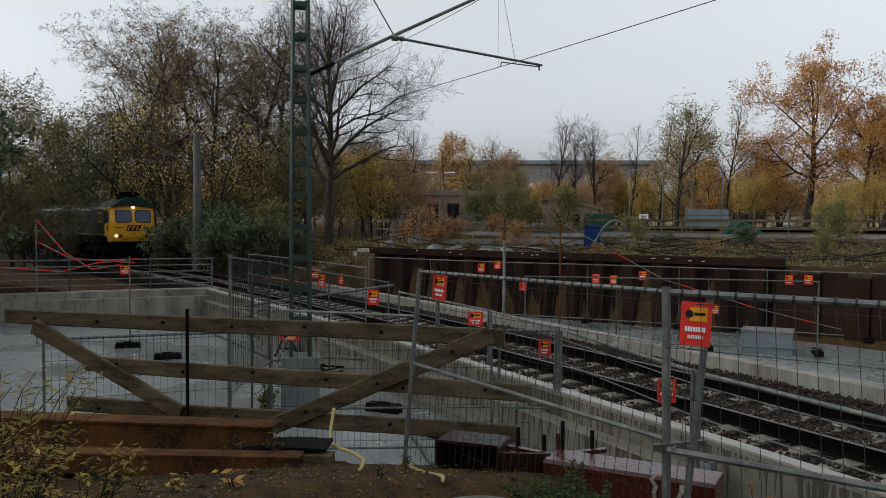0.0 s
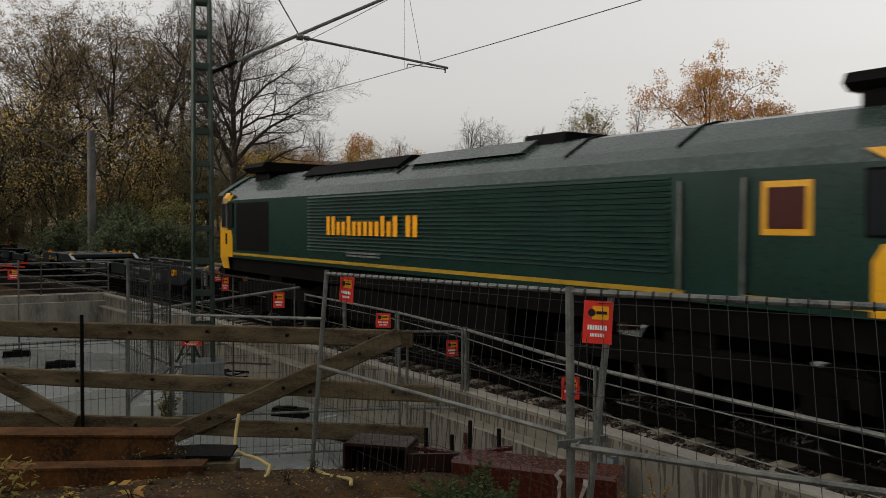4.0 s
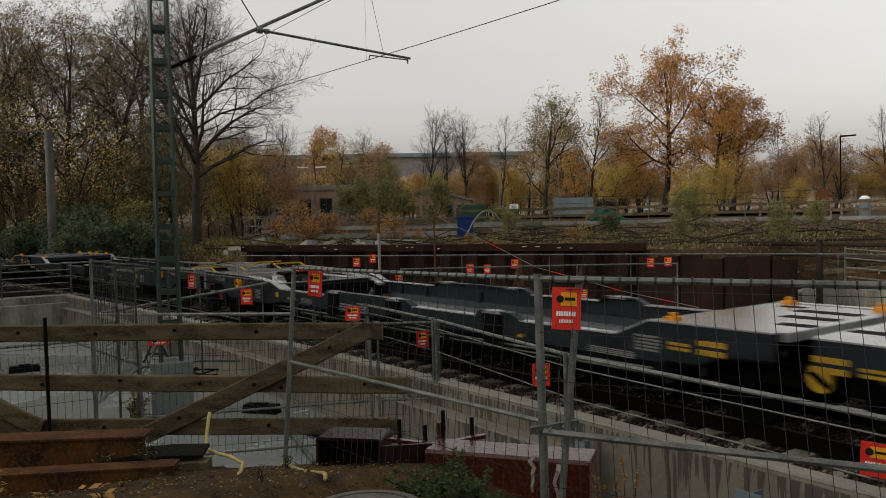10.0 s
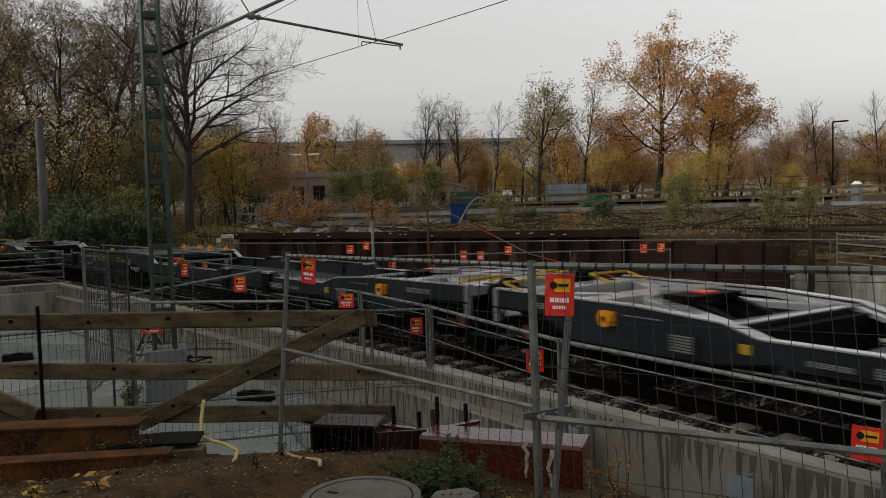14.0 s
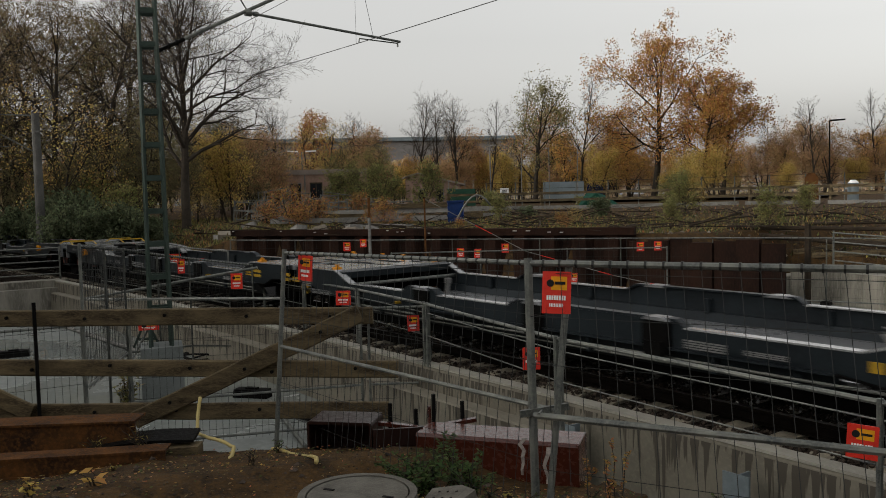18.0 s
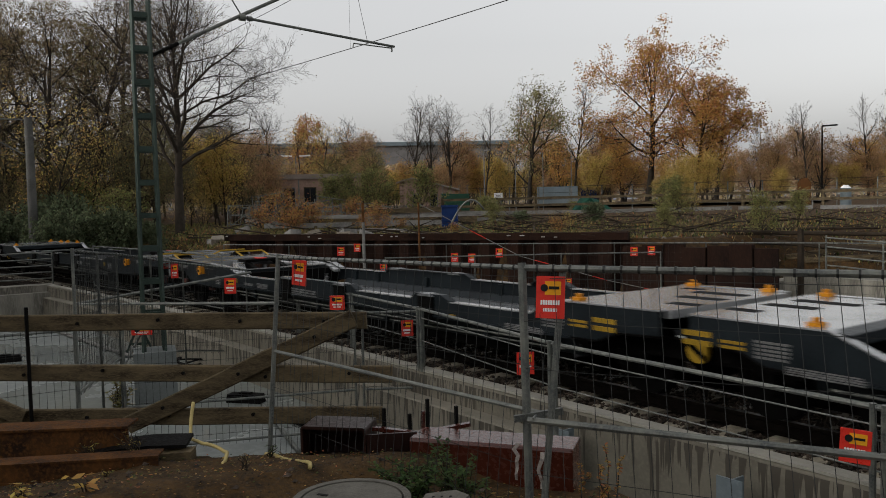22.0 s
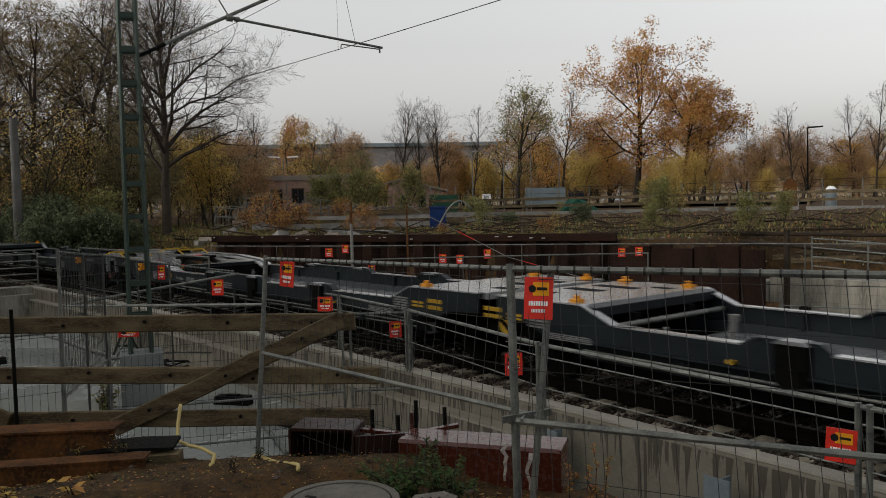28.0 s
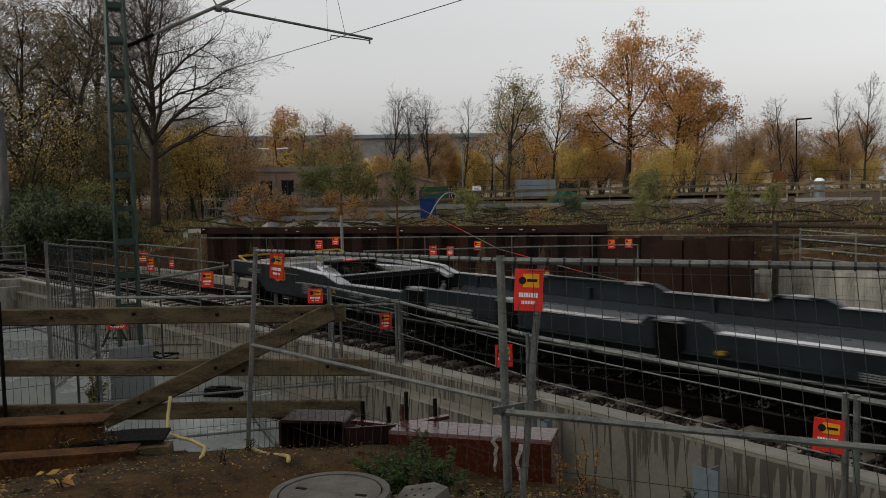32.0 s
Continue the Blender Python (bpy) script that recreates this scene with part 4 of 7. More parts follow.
for _ in range(8):
    wagons.append(copy_thing(wagons[0], pose(0, 0, 0)))
tagged(wagons[-1], "empty slate grey articulated pocket wagon at the tail of the train")

FRONT = ((0, -52.5), (1, -40.0), (2, -27.55), (3, -15.35), (3.5, -9.42), (5.5, 14.24))


PACE = ((5.5, -0.10), (9.4, -0.02), (12.8, 0.28), (17.0, 0.20), (23.0, -0.10), (28.0, -0.32), (32.0, -0.52))


def front_at(t):
    """Place of the locomotive's front along the track: about 12.5 m/s, slowing to 10.6 m/s."""
    if t < 5.5:
        for (ta, a), (tb, b) in zip(FRONT, FRONT[1:]):
            if t <= tb:
                return lerp(a, b, (t - ta) / (tb - ta))
    d = t - 5.5
    u = 14.24 + 11.75 * d - 0.0215 * d * d
    for (ta, a), (tb, b) in zip(PACE, PACE[1:]):
        if t <= tb:
            return u + lerp(a, b, smooth01((t - ta) / (tb - ta)))
    return u + PACE[-1][1]


def motions():
    times = [0, 1, 2, 3, 3.5] + [4.5 + 0.5 * i for i in range(56)]
    walk(loco, [(t, track_pose(front_at(t) - LOCO_LEN / 2) @ pose(LOCO_LEN / 2, -0.08, 0)) for t in times])
    for k, wg in enumerate(wagons):
        back_by = LOCO_LEN + 0.30 + WAGON_LEN * k
        walk(wg, [(t, track_pose(front_at(t) - back_by - WAGON_LEN / 2) @ pose(WAGON_LEN / 2, 0, 0)) for t in times])


# ---- trees ----
def leaf_mat(name, color, hue=0.03, var=0.45):
    m = bpy.data.materials.new(name)
    m.use_nodes = True
    t = m.node_tree
    b = t.nodes["Principled BSDF"]
    rnd = t.nodes.new("ShaderNodeNewGeometry").outputs["Random Per Island"]
    hsv = t.nodes.new("ShaderNodeHueSaturation")
    hsv.inputs["Color"].default_value = (*color, 1)
    for key, lo, hi in (("Hue", 0.5 - hue, 0.5 + hue), ("Value", 1 - var, 1 + var)):
        r = t.nodes.new("ShaderNodeMapRange")
        r.inputs["To Min"].default_value, r.inputs["To Max"].default_value = lo, hi
        if key == "Hue":
            w = t.nodes.new("ShaderNodeMath")
            w.operation = "FRACT"
            k = t.nodes.new("ShaderNodeMath")
            k.operation = "MULTIPLY"
            k.inputs[1].default_value = 7.31
            t.links.new(rnd, k.inputs[0])
            t.links.new(k.outputs[0], w.inputs[0])
            t.links.new(w.outputs[0], r.inputs["Value"])
        else:
            t.links.new(rnd, r.inputs["Value"])
        t.links.new(r.outputs["Result"], hsv.inputs[key])
    t.links.new(hsv.outputs["Color"], b.inputs["Base Color"])
    b.inputs["Roughness"].default_value = 0.6
    b.inputs["Specular IOR Level"].default_value = 0.1
    thin = t.nodes.new("ShaderNodeBsdfTranslucent")
    t.links.new(hsv.outputs["Color"], thin.inputs["Color"])
    both = t.nodes.new("ShaderNodeMixShader")
    both.inputs["Fac"].default_value = 0.5
    t.links.new(b.outputs[0], both.inputs[1])
    t.links.new(thin.outputs[0], both.inputs[2])
    t.links.new(both.outputs[0], t.nodes["Material Output"].inputs["Surface"])
    return m


LEAF = {
    "oak": leaf_mat("oak leaves", (0.39, 0.205, 0.062)),
    # Brown is lightened in its base colour, in place of haze over far trees.
    "brown": leaf_mat("brown leaves", (0.36, 0.225, 0.115), 0.03, 0.35),
    "dull": leaf_mat("dull olive brown leaves", (0.155, 0.118, 0.062), 0.03, 0.35),
    "yellow": leaf_mat("yellow leaves", (0.46, 0.33, 0.10), 0.03),
    "orange": leaf_mat("orange leaves", (0.45, 0.26, 0.08), 0.025),
    "rust": leaf_mat("russet shrub leaves", (0.33, 0.175, 0.062), 0.04),
    # Pale base colour paints distance haze onto the horizon wood.
    "haze": leaf_mat("autumn leaves paled by haze", (0.42, 0.34, 0.22), 0.03),
    "green": leaf_mat("olive green leaves", (0.18, 0.16, 0.062), 0.04),
    "bush": leaf_mat("dark olive shrub leaves", (0.20, 0.195, 0.072), 0.045),
    "olive": leaf_mat("dark olive leaves", (0.145, 0.128, 0.062), 0.035, 0.35),
    "dark": leaf_mat("dark evergreen leaves", (0.10, 0.12, 0.066), 0.03, 0.6),
    "fresh": leaf_mat("green leaves", (0.055, 0.075, 0.026)),
    "bramble": leaf_mat("bramble leaves", (0.06, 0.10, 0.032)),
    "straw": leaf_mat("pale yellow reed leaves", (0.26, 0.20, 0.06)),
}


class Wood:
    def __init__(self):
        self.v, self.f = [], []

    def limb(self, pts, radii, n):
        base = len(self.v)
        for i, p in enumerate(pts):
            d = (pts[min(i + 1, len(pts) - 1)] - pts[max(i - 1, 0)]).normalized()
            s = d.cross(Vector((0.31, 0.87, 0.21))).normalized()
            q = d.cross(s)
            for k in range(n):
                c, e = math.cos(2 * math.pi * k / n), math.sin(2 * math.pi * k / n)
                self.v.append(tuple(p + (s * c + q * e) * radii[i]))
        for i in range(len(pts) - 1):
            for k in range(n):
                a, b = base + i * n + k, base + i * n + (k + 1) % n
                self.f.append((a, b, b + n, a + n))


def grow(rnd, height, limbs, subs, twigs, fine, first=0.25, angle=55, rise=0.25, spread=0.36, trunk_r=0.022, stems=1):
    """A tree of the given height: tapered trunk with forking limbs. Returns its wood and the places of its twigs" tips."""
    wood, tips = Wood(), []

    def branch(start, direction, length, radius, level):
        nseg = (5, 4, 3, 2, 1)[min(level, 4)]
        pts, rad, d = [start], [radius], direction.copy()
        for i in range(nseg):
            d = (d + Vector((rnd.gauss(0, 1), rnd.gauss(0, 1), rnd.gauss(0, 1))) * (0.05 if level == 0 else 0.16) + Vector((0, 0, rise * (0.4 if level == 1 else 0.15 if level > 1 else 0.1)))).normalized()
            pts.append(pts[-1] + d * (length / nseg))
            rad.append(max(0.006, radius * (1 - (0.94 if level == 0 else 0.82) * (i + 1) / nseg)))
        wood.limb(pts, rad, (7, 5, 4, 3, 3)[min(level, 4)])
        count = (limbs, subs, twigs, fine, 0)[min(level, 4)]
        if level and count:
            ref = height * (0, spread, spread * 0.42, spread * 0.2)[min(level, 3)]
            count = max(1, round(count * min(1.6, length / ref)))
        if count == 0 or level >= 4:
            tips.append((pts[-1], d))
            if level < 4:
                tips.append((pts[len(pts) // 2], d))
            return
        lo = first if level == 0 else 0.18
        for j in range(count):
            f = lo + (1 - lo) * (j + rnd.uniform(0.15, 0.95)) / count
            s = f * nseg
            i = min(nseg - 1, int(s))
            p = pts[i].lerp(pts[i + 1], s - i)
            axis = (pts[i + 1] - pts[i]).normalized()
            az = rnd.uniform(0, 2 * math.pi) if level else j * 2.4 + rnd.uniform(-0.5, 0.5)
            perp = axis.orthogonal().normalized()
            perp.rotate(Matrix.Rotation(az, 3, axis))
            a = radians(angle * rnd.uniform(0.7, 1.2) * (1.0 - 0.35 * f if level == 0 else 0.85))
            nd = axis * math.cos(a) + perp * math.sin(a)
            if level == 0:
                shape = math.sin(math.pi * min(1, (f - lo) / (1 - lo) * 0.8 + 0.25)) ** 0.6
                nl = height * spread * rnd.uniform(0.75, 1.15) * shape * (1.0 if f < 0.8 else 0.75)
            else:
                nl = length * rnd.uniform(0.36, 0.58) * (1.15 - 0.4 * f)
            branch(p, nd, nl, max(0.008, rad[i] * rnd.uniform(0.42, 0.62)), level + 1)

    for s in range(stems):
        lean = Vector((rnd.gauss(0, 0.16), rnd.gauss(0, 0.16), 1)).normalized() if stems > 1 else Vector((rnd.gauss(0, 0.03), rnd.gauss(0, 0.03), 1)).normalized()
        branch(Vector((rnd.uniform(-0.2, 0.2), rnd.uniform(-0.2, 0.2), -0.3)) if stems > 1 else Vector((0, 0, -0.3)), lean, height * 0.96, height * trunk_r, 0)
    return wood, tips


def leaves(rnd, tips, per, size, scatter, keep=1.0, droop=0.0, slim=0.55):
    m = Mesh()
    for p, d in tips:
        if rnd.random() > keep:
            continue
        for _ in range(per):
            c = p + Vector((rnd.gauss(0, scatter), rnd.gauss(0, scatter), rnd.gauss(-droop, scatter * 0.8)))
            a = Vector((rnd.gauss(0, 1), rnd.gauss(0, 1), rnd.gauss(0, 1))).normalized()
            b = a.orthogonal().normalized()
            b.rotate(Matrix.Rotation(rnd.uniform(0, 6.28), 3, a))
            s = size * rnd.uniform(0.6, 1.3)
            e = b.cross(a)
            m.add((c - b * s, c + e * s * slim, c + b * s, c - e * s * slim), ((0, 1, 2, 3),))
    return m


# kind: height, limbs, subs, twigs, fine, first, angle, rise, spread, trunk, stems | leaves per tip, size, scatter, keep | leaf, label, category
KINDS = {
    "oak": (20, 18, 9, 5, 4, 0.20, 64, 0.18, 0.40, 0.022, 1, 12, 0.12, 0.30, 0.95, "oak", "large oak with a full crown of russet autumn leaves"),
    "oak2": (17, 14, 8, 5, 3, 0.22, 60, 0.2, 0.32, 0.02, 1, 13, 0.125, 0.34, 0.95, "oak", "broad oak with thinning russet leaves"),
    "sparse": (17, 14, 9, 5, 4, 0.22, 60, 0.22, 0.40, 0.017, 1, 18, 0.06, 0.17, 0.62, "dull", "tall dark tree with thinning brown foliage"),
    "brown": (9, 11, 7, 4, 3, 0.12, 55, 0.3, 0.40, 0.015, 2, 12, 0.085, 0.28, 0.95, "brown", "bushy tree with brown autumn leaves"),
    "russet": (9, 12, 8, 5, 3, 0.12, 55, 0.3, 0.36, 0.015, 1, 12, 0.085, 0.28, 0.95, "rust", "broad tree with dull russet leaves"),
    "orange": (9, 12, 7, 5, 3, 0.12, 55, 0.3, 0.42, 0.016, 1, 13, 0.09, 0.3, 0.95, "orange", "tree with orange autumn leaves"),
    "yellow": (8, 12, 6, 4, 3, 0.10, 45, 0.5, 0.32, 0.013, 2, 12, 0.08, 0.3, 0.95, "yellow", "young tree with golden yellow leaves"),
    "thin": (9, 11, 7, 4, 3, 0.15, 50, 0.4, 0.36, 0.012, 1, 8, 0.06, 0.28, 0.42, "yellow", "slender tree with sparse yellow brown leaves"),
    "dusk": (10, 12, 7, 5, 3, 0.10, 55, 0.3, 0.40, 0.013, 1, 13, 0.07, 0.24, 0.9, "olive", "dark bushy tree with dull olive leaves"),
    "green": (12, 14, 8, 5, 3, 0.18, 58, 0.25, 0.40, 0.02, 1, 10, 0.085, 0.30, 0.8, "green", "tree with yellowing olive green leaves"),
    "bare": (14, 17, 9, 5, 4, 0.25, 48, 0.4, 0.34, 0.015, 1, 1, 0.08, 0.2, 0.06, "brown", "bare tree with fine upright twigs"),
    "bare_big": (18, 32, 11, 7, 5, 0.24, 54, 0.32, 0.41, 0.020, 1, 3, 0.045, 0.2, 0.45, "dull", "nearly bare tall tree with a few yellow leaves"),
    "birch": (14, 18, 8, 4, 3, 0.25, 42, 0.45, 0.24, 0.010, 1, 1, 0.08, 0.18, 0.2, "dull", "slender birch that is nearly bare"),
    "conifer": (12, 26, 6, 4, 0, 0.06, 80, -0.05, 0.30, 0.018, 1, 9, 0.17, 0.30, 1.0, "dark", "dark green conifer beside the railway"),
    "shrub_dark": (3, 9, 5, 4, 0, 0.04, 50, 0.4, 0.62, 0.012, 3, 8, 0.10, 0.18, 1.0, "dark", "dense dark evergreen shrub on the embankment"),
    "shrub_orange": (2.2, 8, 5, 4, 0, 0.04, 50, 0.4, 0.65, 0.010, 3, 4, 0.06, 0.20, 0.6, "rust", "low shrub with orange autumn leaves"),
    "shrub_green": (3.5, 9, 6, 4, 0, 0.05, 50, 0.4, 0.5, 0.010, 3, 5, 0.075, 0.15, 0.75, "bush", "green shrub with some yellow leaves"),
    "shrub_yellow": (4, 9, 5, 4, 0, 0.08, 45, 0.5, 0.42, 0.008, 2, 4, 0.05, 0.2, 0.7, "yellow", "thin shrub with yellow leaves"),
}
TREES = (
    ("sparse", -61.8, 4.6, 17.4),
    ("sparse", -65.5, 8.2, 18.2),
    ("sparse", -57.1, 9.9, 16.4),
    ("sparse", -62.5, 13.6, 17.5),
    ("sparse", -67.8, 17.5, 19.3),
    ("sparse", -79.5, 8.5, 19.1),
    ("sparse", -84.0, 13.0, 21.0),
    ("sparse", -88.2, 17.9, 21.2),
    ("bare_big", -44.8, 14.2, 16.0),
    ("yellow", -50.5, 18.8, 7.6),
    ("brown", -55.0, 22.0, 8.0),
    ("sparse", -75.2, 27.2, 12.6),
    ("conifer", -33.8, -3.3, 9.5),
    ("dusk", -75.0, -2.0, 13.1),
    ("conifer", -70.0, 2.5, 13.1),
    ("dusk", -85.0, 0.6, 12.6),
    ("dusk", -60.0, -2.2, 8.4),
    ("green", -74.8, 4.8, 12.1),
    ("thin", -55.6, 7.0, 11.3),
    ("thin", -52.2, 17.3, 6.4),
    ("dusk", -72.1, 20.7, 12.3),
    ("thin", -51.2, 9.0, 7.1),
    ("dusk", -68.1, 16.2, 12.5),
    ("dusk", -65.5, 24.7, 9.4),
    ("thin", -61.7, 5.8, 8.6),
    ("dusk", -57.9, 2.7, 7.3),
    ("dusk", -57.5, 7.9, 8.3),
    ("thin", -51.8, 11.2, 5.8),
    ("dusk", -52.1, 14.2, 6.7),
    ("bare", -100.8, 44.0, 16.0),
    ("russet", -107.7, 52.8, 15.7),
    ("bare", -105.1, 57.9, 15.7),
    ("bare", -112.3, 65.5, 14.5),
    ("bare", -100.3, 65.9, 18.1),
    ("bare", -102.7, 71.3, 17.8),
    ("bare", -97.1, 70.6, 17.6),
    ("birch", -78.5, 61.9, 15.3),
    ("green", -75.0, 66.1, 16.9),
    ("birch", -75.0, 73.5, 19.2),
    ("oak", -68.4, 79.7, 22.6),
    ("oak2", -61.0, 79.2, 17.7),
    ("brown", -79.8, 82.8, 14.2),
    ("brown", -79.3, 87.3, 13.2),
    ("orange", -78.2, 74.5, 11.5),
    ("yellow", -66.7, 67.6, 8.5),
    ("yellow", -53.1, 66.4, 8.2),
    ("yellow", -54.0, 72.0, 7.9),
    ("green", -75.0, 40.0, 8.1),
    ("green", -77.7, 45.4, 9.0),
    ("brown", -91.0, 41.6, 9.7),
    ("yellow", -103.3, 78.9, 11.8),
    ("yellow", -92.4, 76.5, 11.0),
    ("oak2", -62.6, 85.5, 18.5),
    ("orange", -59.8, 80.1, 11.2),
    ("birch", -58.1, 87.5, 13.8),
    ("birch", -51.0, 86.0, 13.7),
    ("birch", -50.3, 97.8, 12.8),
    ("birch", -37.2, 76.4, 14.1),
    ("yellow", -52.5, 96.6, 8.4),
    ("yellow", -43.1, 90.2, 6.6),
    ("yellow", -48.4, 75.9, 6.7),
    ("yellow", -49.5, 62.9, 6.9),
    ("yellow", -57.5, 69.2, 5.5),
    ("orange", -74.0, 81.3, 9.9),
    ("yellow", -81.6, 81.0, 7.8),
    ("birch", -91.6, 77.5, 17.2),
    ("yellow", -63.4, 124.8, 7.3),
    ("brown", -88.5, 133.3, 8.7),
    ("brown", -82.9, 142.7, 8.5),
)
SHRUBS = (
    ("shrub_dark", -45.1, 9.2, 0.78, 3.2),
    ("shrub_dark", -43.0, 8.3, 0.2, 2.6),
    ("shrub_dark", -42.2, 10.0, 0.5, 2.4),
    ("shrub_dark", -48.8, 6.8, 0.7, 3.2),
    ("shrub_dark", -50.0, 8.6, 0.9, 3.0),
    ("shrub_dark", -41.6, 11.8, 0.9, 1.7),
    ("shrub_green", -46.5, 11.6, 1.0, 3.4),
    ("shrub_green", -51.5, 10.6, 1.0, 3.8),
    ("shrub_dark", -47.3, 8.0, 0.87, 2.4),
    ("shrub_dark", -43.7, 10.7, 1.12, 2.0),
    ("shrub_orange", -49.6, 6.2, 0.65, 1.8),
    ("shrub_orange", -37.7, 18.5, 1.52, 1.3),
    ("shrub_orange", -39.1, 17.9, 1.49, 1.2),
    ("shrub_orange", -33.8, 21.5, 1.33, 1.0),
    ("shrub_orange", -35.6, 20.3, 1.28, 1.0),
    ("shrub_green", -63.3, 34.4, 2.29, 3.5),
    ("shrub_green", -63.9, 39.3, 2.55, 3.1),
    ("shrub_yellow", -47.7, 15.1, 1.3, 1.7),
    ("shrub_yellow", -49.1, 17.0, 1.43, 2.3),
    ("shrub_green", -36.8, 44.9, 1.34, 2.3),
    ("shrub_yellow", -37.6, 46.8, 1.2, 4.1),
    ("shrub_yellow", -36.0, 41.6, 0.87, 1.7),
    ("shrub_green", -49.9, 49.1, 0.76, 1.9),
    ("shrub_yellow", -19.2, 37.4, -0.3, 2.3),
    ("shrub_green", -50.0, 29.4, 1.6, 3.8),
    ("shrub_green", -48.3, 32.2, 1.6, 3.3),
    ("shrub_green", -52.6, 27.8, 1.6, 3.4),
    ("shrub_orange", -43.9, 22.6, 1.4, 2.2),
    ("shrub_orange", -42.6, 23.6, 1.4, 1.9),
    ("shrub_yellow", -46.8, 23.4, 1.4, 3.2),
    ("shrub_yellow", -27.5, 35.3, 1.5, 2.9),
    ("shrub_green", -27.8, 34.9, 1.5, 2.0),
    ("shrub_green", -38.0, 30.0, 1.4, 1.7),
    ("shrub_green", -31.5, 25.5, 1.3, 1.3),
    ("shrub_yellow", -27.0, 26.0, 1.3, 1.5),
    ("shrub_green", -22.5, 27.5, 1.3, 1.1),
    ("shrub_orange", -25.0, 23.5, 1.2, 0.8),
    ("shrub_green", -17.8, 27.0, 1.2, 1.4),
    ("shrub_yellow", -13.0, 30.0, 1.4, 1.3),
    ("shrub_orange", -29.5, 21.5, 1.2, 0.8),
    ("shrub_green", -20.0, 33.0, 1.5, 1.5),
    ("shrub_dark", -34.1, 29.4, 0.95, 1.1),
    ("shrub_dark", -30.7, 31.5, 1.05, 1.1),
    ("shrub_orange", -39.6, 16.6, 1.3, 2.1),
    ("shrub_orange", -38.4, 17.6, 1.3, 2.3),
    ("shrub_orange", -37.2, 17.4, 1.3, 1.7),
    ("shrub_orange", -34.6, 20.6, 1.3, 1.6),
    ("shrub_yellow", -36.4, 18.9, 1.3, 1.8),
    ("shrub_orange", -52.5, 8.6, 0.4, 1.8),
    ("shrub_orange", -54.2, 7.8, 0.4, 1.9),
)


def understorey():
    """Smaller trees that fill the woods behind the railway and the car park."""
    rnd, rows = random.Random(17), []
    for az0, az1, d0, d1, n, h0, h1, kinds in ((65, 100, 58, 98, 46, 4.5, 9.5, ("dusk", "dusk", "thin", "brown", "green")), (68, 100, 51, 63, 36, 2.8, 5.2, ("dusk", "dusk")), (26, 64, 112, 150, 40, 4.5, 8.5, ("brown", "yellow", "orange", "brown")),
                                                (20, 45, 100, 140, 10, 4.0, 7.0, ("yellow", "brown")),
                                                (45, 66, 105, 150, 34, 6.5, 10.0, ("yellow", "brown", "green", "brown", "thin"))):
        for i in range(n):
            az, d = radians(lerp(az0, az1, (i + rnd.random()) / n)), rnd.uniform(d0, d1)
            x, y = round(-d * math.sin(az), 1), round(d * math.cos(az), 1)
            rows.append((rnd.choice(kinds), x, y, ground_z(x, y) + rnd.uniform(h0, h1)))
    return tuple(rows)


